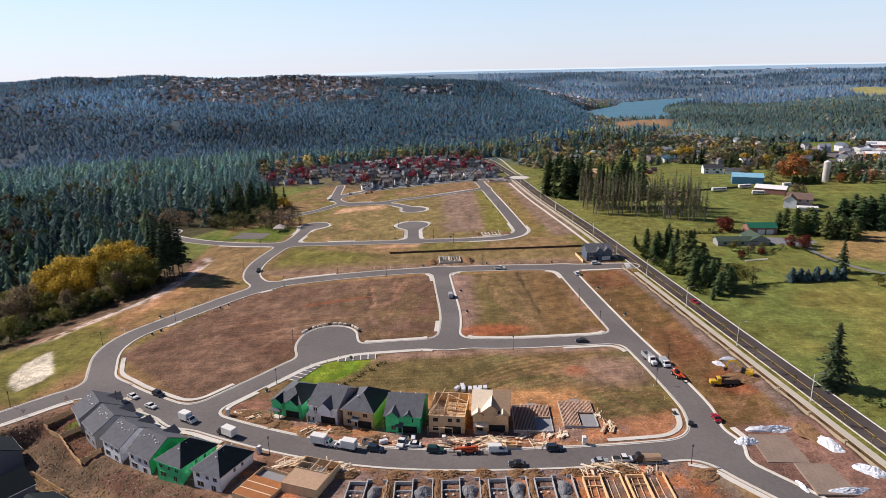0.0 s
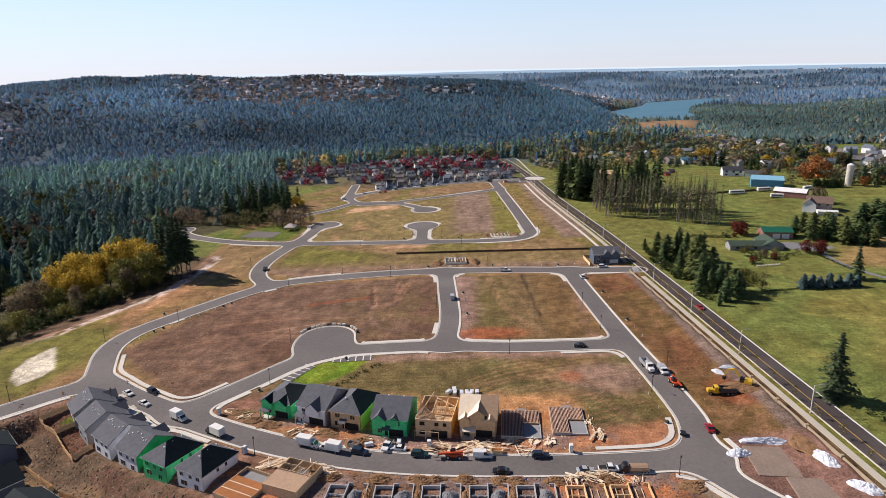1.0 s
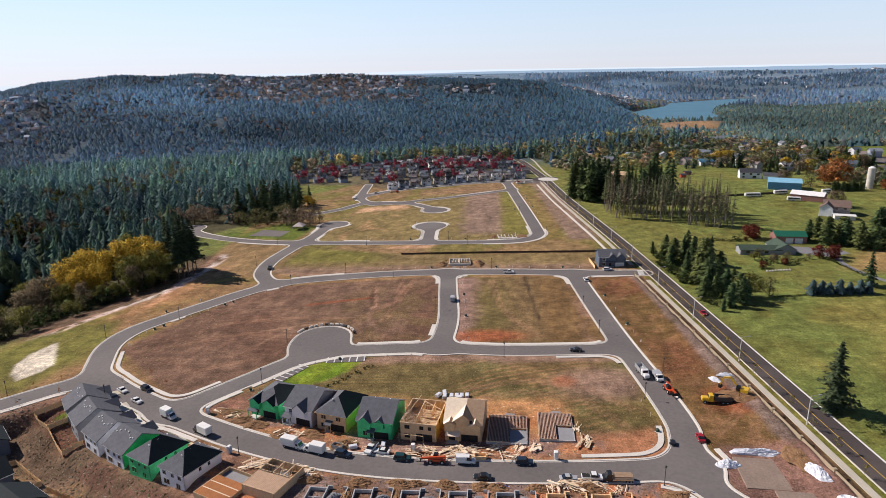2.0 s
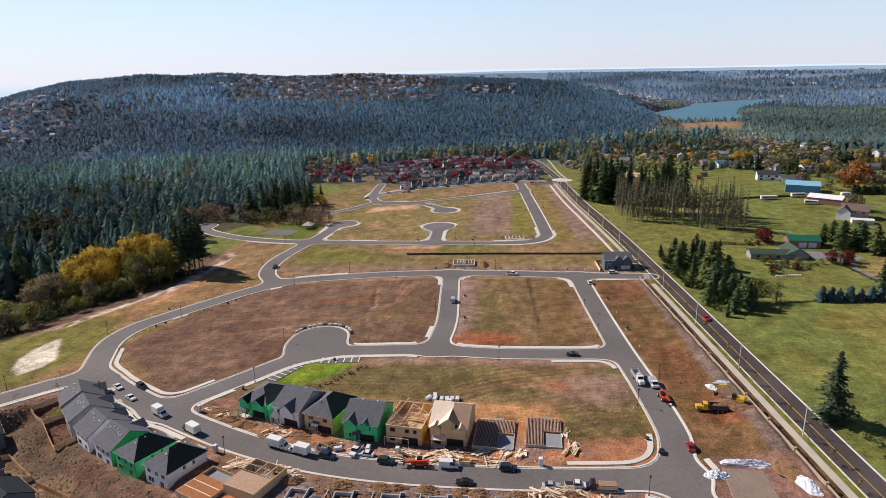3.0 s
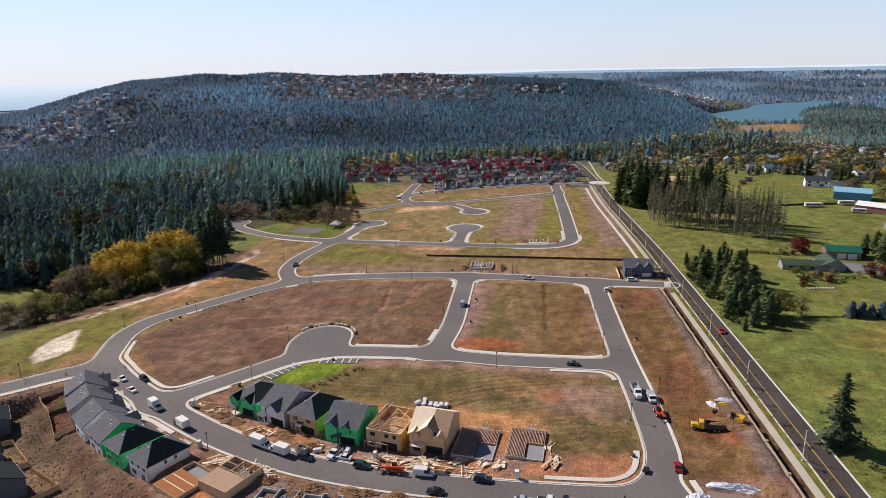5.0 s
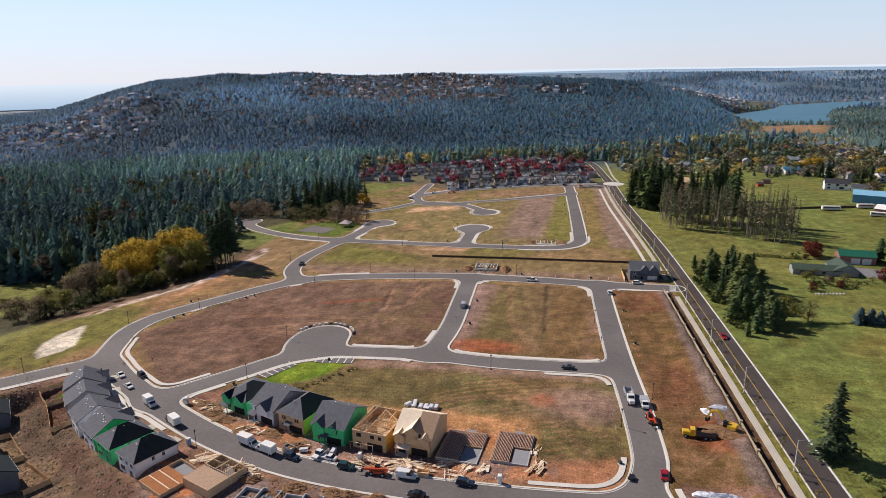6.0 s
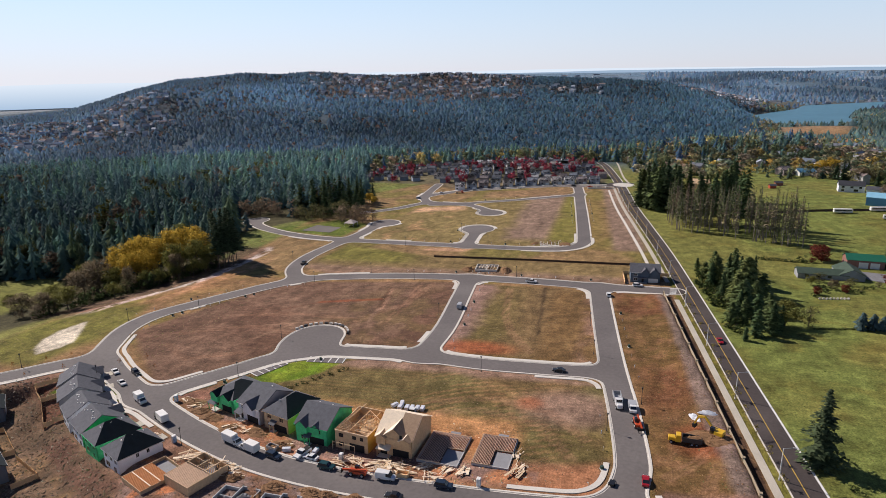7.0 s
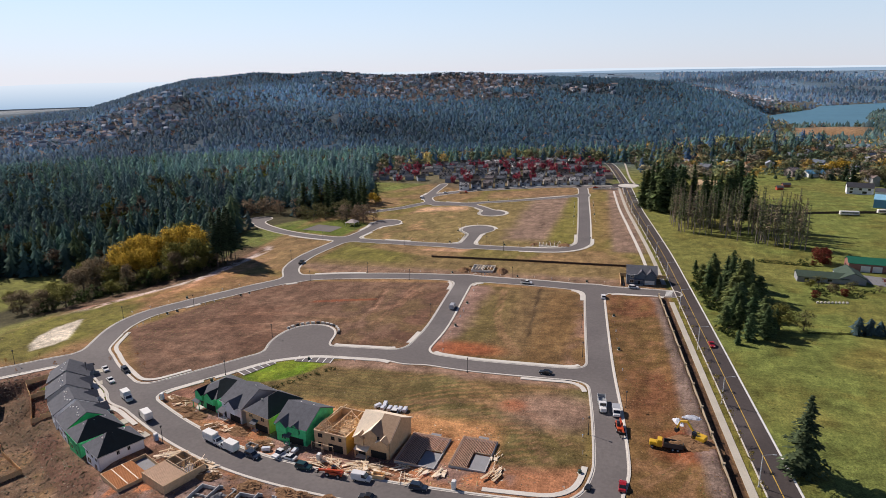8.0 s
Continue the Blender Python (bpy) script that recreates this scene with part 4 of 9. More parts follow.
disc("traffic_island", 75.5, 643.5, 0.05, 5.4, 0.4, M_CONCRETE, "bare pale island in the roundabout", "traffic island")


# ---- trees ----
rng = np.random.default_rng(7)
# third tone is blue: distance haze put into the foliage colour
FIR, FIR_DEEP, FIR_HAZED = (0.14, 0.235, 0.18), (0.12, 0.215, 0.2), (0.066, 0.135, 0.225)
OLIVE = (0.1, 0.105, 0.03)


def conifer_normals(v, g, lift=0.5, loose=0.14):
    """Normals that lead away from the trunk, so that a crown is lit as a rounded whole."""
    d = np.hypot(v[:, 0], v[:, 1])[:, None] + 1e-4
    n = np.column_stack([v[:, :2] / d, np.full(len(v), lift)]) + g.normal(size=(len(v), 3)) * loose
    return n / np.linalg.norm(n, axis=1)[:, None]


def fir_shape(seed, tiers, spokes, bare=0.06, slim=0.2, lean=1.0):
    """A conifer 1 m tall: overlapping ragged skirts of drooping boughs up to a thin tip. Corners, triangles, normals."""
    g = np.random.default_rng(seed)
    v, t = [], []
    for i in range(tiers):
        u = i / tiers
        z0 = bare + (1 - bare) * u
        top = min(1.0, z0 + (1 - bare) * (1.9 / tiers) * g.uniform(0.85, 1.15))
        reach = slim * (1 - u) ** 0.85 * g.uniform(0.82, 1.15) + 0.008
        off, k, n = g.uniform(0, 6.28), len(v), spokes * 2
        sway = g.normal(size=2) * 0.012 * lean
        v.append((sway[0], sway[1], top if i < tiers - 1 else 1.0))
        for q in range(n):
            a = off + 6.2832 * q / n + g.uniform(-0.12, 0.12)
            far = q % 2 == 0
            rr = reach * (g.uniform(0.85, 1.25) if far else g.uniform(0.45, 0.7))
            v.append((sway[0] + math.cos(a) * rr, sway[1] + math.sin(a) * rr, z0 - (0.35 * rr if far else -0.15 * rr) + g.uniform(-0.012, 0.012)))
        t += [(k, k + 1 + q, k + 1 + (q + 1) % n) for q in range(n)]
    v = np.array(v)
    return v, np.array(t), conifer_normals(v, g, 2.0, 0.1)


def bough_shape(seed, boughs, bare=0.06, slim=0.2, half=0.5, blunt=False, loose=0.14):
    """A conifer 1 m tall of separate drooping boughs, each a ridged spray, longest low down, with ragged gaps. Corners, triangles, normals."""
    g = np.random.default_rng(seed)
    v, t = [], []
    for i in range(boughs):
        u = ((i + g.uniform(0, 1)) / boughs) ** 1.12
        z = bare + (1 - bare) * u
        a = i * 2.4 + g.uniform(-0.5, 0.5)
        taper = (1 - u) ** 0.5 * min(1.0, 0.55 + 1.6 * u) if blunt else (1 - u) ** 0.8
        reach = slim * (taper * g.uniform(0.4, 1.3) + 0.03)
        c, s_, k = math.cos(a), math.sin(a), len(v)
        drop = reach * g.uniform(0.15, 0.5)
        v.append((0.12 * reach * c, 0.12 * reach * s_, min(1.0, z + 0.35 * reach + 0.04)))
        v.append((c * reach, s_ * reach, z - drop))
        for side in (-half, half):
            q = reach * g.uniform(0.5, 0.75)
            v.append((math.cos(a + side) * q, math.sin(a + side) * q, z - 0.75 * drop - 0.05 * reach))
        t += [(k, k + 2, k + 1), (k, k + 1, k + 3)]
    v = np.array(v)
    return v, np.array(t), conifer_normals(v, g, 0.5, loose)


def spray_shape(seed, boughs, sprays, bare=0.04, slim=0.2, blunt=False, loose=0.3, uneven=0.3, size=0.16):
    """A conifer 1 m tall of sagging boughs in loose whorls, each hung with small needle sprays. Corners, triangles, normals."""
    g = np.random.default_rng(seed)
    v, t = [], []
    for i in range(boughs):
        u = min(0.99, (i // 4 * 4 + g.uniform(0, 3)) / boughs) ** 1.1
        z = bare + (1 - bare) * u
        a = i * 2.4 + g.uniform(-0.5, 0.5)
        taper = (1 - u) ** 0.55 * min(1.0, 0.5 + 1.8 * u) if blunt else (1 - u) ** 0.85 * min(1.0, 0.7 + 1.6 * u)
        reach = slim * (max(taper, 0) * g.uniform(1 - uneven * 1.6, 1 + uneven) + 0.05)
        lift, drop = g.uniform(0.05, 0.3), g.uniform(0.15, 0.5)
        for j in range(sprays):
            f = (j + g.uniform(0.3, 1.0)) / sprays
            p = np.array([math.cos(a) * reach * f, math.sin(a) * reach * f, min(0.99, z + reach * (lift * f - drop * f * f))])
            p[:2] += g.normal(size=2) * reach * 0.14
            q = size * slim * (0.65 + 0.7 * taper) * g.uniform(0.7, 1.3)
            b = a + g.uniform(-0.9, 0.9)
            k = len(v)
            v += [p + q * np.array([math.cos(b), math.sin(b), -0.3]), p + q * np.array([math.cos(b + 2.2), math.sin(b + 2.2), 0.35]) * 0.8, p + q * np.array([math.cos(b - 2.2), math.sin(b - 2.2), 0.1 + g.uniform(-0.5, 0.5)]) * 0.8]
            t += [(k, k + 1, k + 2)]
    v = np.array(v)
    v[:, 2] = np.clip(v[:, 2], 0.0, 1.0)
    return v, np.array(t), conifer_normals(v, g, 0.55, loose)


def leafy_shape(seed, clumps, leaves, size=0.05, spread_r=0.34, low=0.28):
    """A broad-leaved crown 1 m tall: small leaf sprays scattered through uneven clumps. Corners, triangles, normals."""
    g = np.random.default_rng(seed)
    v, t, n = [], [], []
    for _ in range(clumps):
        a, q = g.uniform(0, 6.28), g.uniform(0, 1) ** 0.5
        zc = g.uniform(low + 0.08, 0.9)
        wide = spread_r * math.sqrt(max(0.05, 1 - ((zc - 0.52) / 0.46) ** 2))
        c = np.array([math.cos(a) * q * wide, math.sin(a) * q * wide, zc])
        rad = g.uniform(0.09, 0.17)
        for _ in range(leaves):
            d = g.normal(size=3)
            d /= np.linalg.norm(d)
            p = c + d * rad * g.uniform(0.55, 1.05) * (1, 1, 0.8)
            e1 = g.normal(size=3) * size
            e2 = g.normal(size=3) * size
            k = len(v)
            v += [p, p + e1, p + e2]
            t += [(k, k + 1, k + 2)]
            out = d + (p - (0, 0, 0.42)) * 2.2 + g.normal(size=3) * 0.25
            n += [out / np.linalg.norm(out)] * 3
    return np.array(v), np.array(t), np.array(n)


def plant(shapes, xs, ys, tall, wide, colours, sink=0.3):
    """Joins one copy of a shape per place into a single set of corners, triangles, colours and normals."""
    V, T, C, N, base = [], [], [], [], 0
    zs = height(xs, ys)
    pick = rng.integers(0, len(shapes), len(xs))
    for kind, (sv, st, sn) in enumerate(shapes):
        idx = np.nonzero(pick == kind)[0]
        if not len(idx):
            continue
        a = rng.uniform(0, 6.28, len(idx))
        h, w = tall[idx], wide[idx] * tall[idx]
        c, s_ = np.cos(a)[:, None], np.sin(a)[:, None]
        X = (sv[None, :, 0] * c - sv[None, :, 1] * s_) * w[:, None] + xs[idx][:, None]
        Y = (sv[None, :, 0] * s_ + sv[None, :, 1] * c) * w[:, None] + ys[idx][:, None]
        Z = sv[None, :, 2] * h[:, None] + (zs[idx] - sink)[:, None]
        V.append(np.stack([X, Y, Z], -1).reshape(-1, 3))
        N.append(np.stack([sn[None, :, 0] * c - sn[None, :, 1] * s_, sn[None, :, 0] * s_ + sn[None, :, 1] * c, np.repeat(sn[None, :, 2], len(idx), 0)], -1).reshape(-1, 3))
        T.append((st[None] + (np.arange(len(idx)) * len(sv))[:, None, None]).reshape(-1, 3) + base)
        own = np.repeat(np.random.default_rng(len(sv) + kind).uniform(0.87, 1.13, len(sv) // 4 + 1), 4)[:len(sv)]
        C.append((colours[idx][:, None, :] * own[None, :, None]).reshape(-1, 3))
        base += len(idx) * len(sv)
    return np.concatenate(V), np.concatenate(T), np.concatenate(C), np.concatenate(N)


def scatter(x0, x1, y0, y1, gap, keep):
    """Jittered grid places at which keep(x, y) exceeds a random number."""
    X, Y = np.meshgrid(np.arange(x0, x1, gap), np.arange(y0, y1, gap))
    X, Y = X + rng.uniform(-0.48, 0.48, X.shape) * gap, Y + rng.uniform(-0.48, 0.48, X.shape) * gap
    m = keep(X, Y) > rng.uniform(0, 1, X.shape)
    return X[m], Y[m]


def tones(n, palette, weights, jitter=0.25):
    p = np.array(palette)[rng.choice(len(palette), n, p=np.array(weights) / sum(weights))]
    return p * rng.uniform(1 - jitter, 1 + jitter, (n, 1)) * rng.uniform(0.93, 1.07, (n, 3))


def woods(name, label, shapes, xs, ys, tall, wide, colours, category="woods"):
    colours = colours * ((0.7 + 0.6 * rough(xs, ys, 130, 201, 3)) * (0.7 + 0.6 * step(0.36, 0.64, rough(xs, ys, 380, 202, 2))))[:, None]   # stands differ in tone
    v, t, c, nn = plant(shapes, xs, ys, tall, wide, colours)
    ob = new(name, mesh_from(name, v, t, M_FOLIAGE, c, smooth=True, normals=nn))
    return tagged(ob, label, category, kind="stuff")


FIRS_FINE = [bough_shape(s, 100, 0.06, w, 0.36, s > 4) for s, w in ((1, 0.2), (2, 0.25), (3, 0.22), (4, 0.28), (5, 0.2), (6, 0.24))]
FIRS_MID = [bough_shape(s, 30, 0.06, w, 0.6, s > 13) for s, w in ((11, 0.24), (12, 0.3), (13, 0.27), (14, 0.22), (15, 0.32))]
FIRS_FAR = [fir_shape(s, 2, 4, 0.0, w) for s, w in ((21, 0.4), (22, 0.52), (23, 0.46), (24, 0.36), (25, 0.58))]
LEAFY_FINE = [leafy_shape(s, 26, 34, 0.034) for s in (31, 32, 33)]
LEAFY_MID = [leafy_shape(s, 11, 11, 0.1, 0.38, 0.03) for s in (41, 42, 43)]
LEAFY_FAR = [leafy_shape(s, 5, 5, 0.19, 0.36, 0.02) for s in (51, 52, 53)]


def polar(x, y):
    return np.hypot(x, y), np.degrees(np.arctan2(x, np.maximum(y, 1e-3)))


# woods left of the site, in view from near
def near_wood(x, y):
    r, a = polar(x, y)
    gap = np.clip(inside(x, y, GLADE, 6) + inside(x, y, [(-300, 200), (-180, 200), (-185, 290), (-215, 318), (-258, 312), (-300, 290)], 4), 0, 1)
    return (x < wood_edge(y) - 4) * (r < 470) * (y > 170) * 0.95 * (1 - gap) * (1 - ((x > -215) & (y < 372) & (y > 240)))


xs, ys = scatter(-430, -140, 170, 470, 6.6, near_wood)
n = len(xs)
leafy = rng.uniform(0, 1, n) < np.where(ys < 330, 0.12, 0.05) + 0.3 * (rough(xs, ys, 40, 76) > 0.64)
woods("conifer_forest", "tall dark green fir forest beside the site", FIRS_FINE, xs[~leafy], ys[~leafy], rng.triangular(9, 19, 31, n)[~leafy], rng.uniform(0.9, 1.5, n)[~leafy],
      tones((~leafy).sum(), [FIR, FIR_DEEP, (0.12, 0.165, 0.085)], [4, 4, 1.5], 0.25))
woods("broadleaf_forest", "brown and olive broad-leaved trees among the firs", LEAFY_FINE, xs[leafy], ys[leafy], rng.uniform(12, 18, n)[leafy], rng.uniform(0.8, 1.1, n)[leafy],
      tones(leafy.sum(), [(0.15, 0.115, 0.08), OLIVE, (0.1, 0.13, 0.06)], [4, 3, 3]))


def mid_wood(x, y):
    r, a = polar(x, y)
    drive = inside(x, y, [(-226, 440), (-165, 415), (-138, 440), (-140, 474), (-186, 474), (-192, 505), (-212, 512), (-228, 484)], 4)
    return (x < wood_edge(y) - 3) * (r >= 470) * (r < 1000) * (a > -58) * 0.96 * (1 - drive)


xs, ys = scatter(-900, -140, 230, 1000, 7.1, mid_wood)
n = len(xs)
leafy = rng.uniform(0, 1, n) < 0.05 + 0.25 * (rough(xs, ys, 60, 77) > 0.62)
# blue tone and gain with distance imitate mist in the leaf colour
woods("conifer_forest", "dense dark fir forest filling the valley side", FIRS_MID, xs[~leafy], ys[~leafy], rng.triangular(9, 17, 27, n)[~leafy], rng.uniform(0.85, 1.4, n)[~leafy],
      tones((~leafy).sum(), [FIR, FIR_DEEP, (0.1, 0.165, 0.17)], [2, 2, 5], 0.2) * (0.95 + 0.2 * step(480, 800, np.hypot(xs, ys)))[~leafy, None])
woods("broadleaf_forest", "brown autumn trees scattered through the valley", LEAFY_MID, xs[leafy], ys[leafy], rng.uniform(11, 18, n)[leafy], rng.uniform(0.8, 1.1, n)[leafy],
      tones(leafy.sum(), [(0.15, 0.12, 0.09), OLIVE, (0.1, 0.13, 0.07)], [4, 3, 3]))


# the wooded hill, with clearings where houses stand
def hill_town(x, y):
    """Where houses stand among the hill's trees."""
    r, a = polar(x, y)
    top = step(1520, 1620, r) * step(-26, -21, a) * step(-4.5, -6.5, a) * step(0.3, 0.42, rough(x, y, 170, 61))
    side = step(1270, 1340, r) * step(1900, 1800, r) * step(-33.5, -36, a) * step(0.28, 0.4, rough(x, y, 150, 62))
    lit = step(1690, 1720, r) * step(1850, 1830, r) * step(-4.2, -3.4, a) * step(1.0, 0.3, a)
    shore = step(1900, 2100, r) * step(2900, 2600, r) * step(6, 8, a) * step(21, 19, a) * step(0.35, 0.5, rough(x, y, 200, 63))
    return np.clip(top + side + lit + shore, 0, 1)


def in_lake(x, y):
    """Above 1 outside the lake."""
    return 1.5 - inside(x, y, LAKE, 25)


def hill_wood(x, y):
    r, a = polar(x, y)
    ok = (r > 960) * (r < 2250) * (a > -58) * (a < 14) * (in_lake(x, y) > 1.12)
    village = inside(x, y, [(-235, 620), (-110, 560), (80, 620), (95, 800), (60, 1010), (-60, 960), (-200, 820)], 10)
    glade = step(0.68, 0.74, rough(x, y, 75, 64))
    return ok * (0.97 - np.where(a < -34, 0.34, 0.36) * hill_town(x, y)) * (1 - village) * (1 - 0.8 * glade)


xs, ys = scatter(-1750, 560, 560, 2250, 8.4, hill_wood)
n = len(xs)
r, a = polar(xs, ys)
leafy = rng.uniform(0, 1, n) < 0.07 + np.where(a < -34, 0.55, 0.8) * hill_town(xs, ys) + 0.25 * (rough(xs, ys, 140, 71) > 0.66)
woods("hillside_forest", "fir forest over the long hill in haze-blue tone", FIRS_FAR, xs[~leafy], ys[~leafy], rng.triangular(4, 7, 12, n)[~leafy], rng.uniform(1.25, 1.85, n)[~leafy],
      tones((~leafy).sum(), [FIR_HAZED, (0.056, 0.114, 0.178), (0.072, 0.128, 0.18)], [4, 3, 2], 0.09) * (0.86 + 0.62 * step(1150, 1750, r + 240 * (rough(xs, ys, 200, 203) - 0.5)))[~leafy, None] * (1 + step(-30, -4, a)[~leafy, None] * np.array([-0.25, -0.24, -0.3])))   # painted haze: paler uphill, with lighter mixed stands; weaker low down and eastward
# beside the rust, grey and blue leaf tones carry painted haze
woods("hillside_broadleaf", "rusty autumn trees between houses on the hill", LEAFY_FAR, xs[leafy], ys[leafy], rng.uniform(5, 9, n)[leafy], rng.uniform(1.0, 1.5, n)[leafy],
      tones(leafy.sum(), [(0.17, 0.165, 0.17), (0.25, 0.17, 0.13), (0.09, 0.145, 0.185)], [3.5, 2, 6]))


# woods and gardens behind the far houses and to the right
PLAYING_FIELD = [(380, 768), (472, 748), (560, 874), (418, 862)]
FAR_MEADOW = [(1290, 1990), (1330, 1950), (1690, 2460), (1560, 2620)]


def right_wood(x, y):
    r, a = polar(x, y)
    t = rough(x, y, 70, 81)
    band = (1 - inside(x, y, [(30, 560), (100, 560), (98, 640), (86, 760), (76, 850), (40, 850)], 3)) * step(600, 680, r + 60 * (t - 0.5)) * step(2300, 2200, r) * (a > 4) * (a < 44) * (in_lake(x, y) > 1.12)
    marsh = inside(x, y, [(330, 1210), (460, 1290), (560, 1560), (400, 1570)], 12)
    fields = inside(x, y, [(110, 380), (320, 420), (300, 640), (90, 690)], 10) + inside(x, y, PLAYING_FIELD, 8) + inside(x, y, FAR_MEADOW, 12) + inside(x, y, [(375, 690), (412, 640), (520, 640), (600, 800), (480, 770), (385, 745)], 8)
    dense = np.clip(step(13, 16, a) * step(1180, 1300, r) + step(21, 23, a) * step(930, 980, r), 0, 1)
    k = 0.5 * step(0.36, 0.5, t) + 0.38 + 0.85 * dense * step(0.25, 0.4, rough(x, y, 120, 83) + 0.12)
    return band * np.clip(k, 0, 0.94) * (1 - step(14, 12, a) * step(960, 1010, r)) * (1 - marsh) * (1 - np.clip(fields, 0, 1))


xs, ys = scatter(40, 1700, 480, 2250, 8.4, right_wood)
n = len(xs)
r, a = polar(xs, ys)
wooded = np.clip(step(13, 16, a) * step(1180, 1300, r) + step(21, 23, a) * step(930, 980, r), 0, 1)
leafy = rng.uniform(0, 1, n) < np.where(wooded > 0.5, 0.1, np.where(rough(xs, ys, 55, 85) > 0.58, 0.3, 0.86))
near = r < 950
for sel, firs, leaves in ((near, FIRS_MID, LEAFY_MID), (~near, FIRS_FAR, LEAFY_FAR)):
    s = sel & ~leafy
    # beyond 950 m the firs take bluer, lighter tones as painted haze
    woods("conifer_wood", "dark green fir woods beyond the fields", firs, xs[s], ys[s], rng.triangular(6, 10, 18, n)[s], rng.uniform(0.8, 1.3, n)[s] if firs is FIRS_FAR else rng.uniform(0.85, 1.3, n)[s],
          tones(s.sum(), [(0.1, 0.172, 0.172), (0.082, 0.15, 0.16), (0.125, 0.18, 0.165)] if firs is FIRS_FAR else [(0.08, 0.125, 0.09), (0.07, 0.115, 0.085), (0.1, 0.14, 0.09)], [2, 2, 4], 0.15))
    s = sel & leafy
    woods("autumn_trees", "golden, rusty and olive autumn trees among gardens", leaves, xs[s], ys[s], rng.uniform(6, 12, n)[s], rng.uniform(1.1, 1.7, n)[s],
          tones(s.sum(), [(0.3, 0.31, 0.17), (0.2, 0.26, 0.17), (0.42, 0.36, 0.26), (0.66, 0.46, 0.14), (0.46, 0.28, 0.17), (0.38, 0.38, 0.18)], [5, 6, 5, 1.6, 1.6, 2]))


# trees between and behind the houses of the far estate
def estate_trees(x, y):
    r, a = polar(x, y)
    back = inside(x, y, [(-215, 700), (-120, 790), (-40, 850), (90, 720), (260, 800), (330, 1000), (150, 1120), (-60, 1060), (-210, 900)], 10)
    return back * 0.75 * (1 - inside(x, y, [(50, 620), (98, 620), (82, 800), (40, 850), (36, 800)], 3))


xs, ys = scatter(-230, 340, 640, 1120, 11.0, estate_trees)
n = len(xs)
leafy = rng.uniform(0, 1, n) < 0.6
woods("autumn_trees", "yellow and brown autumn trees behind the far estate", LEAFY_MID, xs[leafy], ys[leafy], rng.uniform(9, 17, n)[leafy], rng.uniform(0.9, 1.3, n)[leafy],
      tones(leafy.sum(), [(0.2, 0.21, 0.11), (0.16, 0.2, 0.12), (0.29, 0.25, 0.17), (0.5, 0.38, 0.14), (0.26, 0.26, 0.12)], [5, 6, 5, 1.2, 2]))
woods("conifer_wood", "firs standing behind the far estate", FIRS_MID, xs[~leafy], ys[~leafy], rng.uniform(16, 26, n)[~leafy], rng.uniform(0.9, 1.2, n)[~leafy],
      tones((~leafy).sum(), [FIR, FIR_DEEP, FIR_HAZED], [2, 2, 2]))
# woods and hedges on the far plain
def plain_wood(x, y):
    r, a = polar(x, y)
    return (r > 2300) * (r < 4300) * (a > 3) * (a < 62) * 0.85 * step(0.3, 0.42, rough(x, y, 300, 91) ) * (in_lake(x, y) > 1.15) * (1 - inside(x, y, FAR_MEADOW, 12))


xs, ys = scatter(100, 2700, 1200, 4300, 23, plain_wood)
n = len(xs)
# the blue leaf tones are haze painted into the foliage
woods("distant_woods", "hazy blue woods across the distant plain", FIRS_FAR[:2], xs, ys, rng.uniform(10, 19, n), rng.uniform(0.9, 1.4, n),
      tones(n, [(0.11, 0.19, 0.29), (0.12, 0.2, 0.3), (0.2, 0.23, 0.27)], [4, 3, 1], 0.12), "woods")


# single trees in the open
def tree_proto(name, shapes_v_t, colour, trunk_r, material=M_BARK, trunk_top=0.8, limbs=0):
    """A tree 1 m tall as a thing with a tapered trunk (with limbs) and a crown, kept below ground as the pattern for copies."""
    sv, st, sn = shapes_v_t
    root = new(name)
    form = Form().rod((0, 0, -0.03), (0, 0, trunk_top * 0.5), trunk_r, trunk_r * 0.7, 6).rod((0, 0, trunk_top * 0.5), (0, 0, trunk_top), trunk_r * 0.7, trunk_r * 0.15, 6)
    g = random.Random(len(sv))
    for i in range(limbs):
        a, z = g.uniform(0, 6.28), g.uniform(0.25, 0.55)
        form.rod((0, 0, z), (math.cos(a) * 0.22, math.sin(a) * 0.22, z + 0.22), trunk_r * 0.45, trunk_r * 0.12, 5)
    part("trunk", form, material, root)
    c = np.array(colour) * np.repeat(np.random.default_rng(len(sv)).uniform(0.5, 1.5, len(sv) // 4 + 1), 4)[:len(sv), None]
    part("crown", mesh_from("crown", sv, st, M_FOLIAGE, c, smooth=True, normals=sn), None, root)
    return root


def stand(proto, x, y, tall, wide, label, category, group="", z=None):
    ob = copy_thing(proto, Matrix())
    zz = ground_z(x, y) - 0.1 if z is None else z
    ob.matrix_basis = Matrix.LocRotScale((x, y, zz), Euler((0, 0, rng.uniform(0, 6.28))), (tall * wide, tall * wide, tall))
    return tagged(ob, label, category, group)


def discard(proto):
    for o in (*proto.children_recursive, proto):
        bpy.data.objects.remove(o)


fir_p = [tree_proto("fir_tree", spray_shape(60 + i, 110, 9, 0.04, 0.2, False, 0.4, 0.32, 0.2), c, 0.014, trunk_top=0.95) for i, c in enumerate([(0.095, 0.135, 0.055), (0.075, 0.115, 0.055), (0.115, 0.15, 0.06)])]
pine_p = [tree_proto("pine_tree", spray_shape(160 + i, 96, 10, 0.03, w * 0.92, True, 0.4, 0.34, 0.19), c, 0.016, trunk_top=0.9) for i, (w, c) in enumerate([(0.3, (0.13, 0.17, 0.062)), (0.26, (0.095, 0.145, 0.06)), (0.34, (0.16, 0.185, 0.062))])]
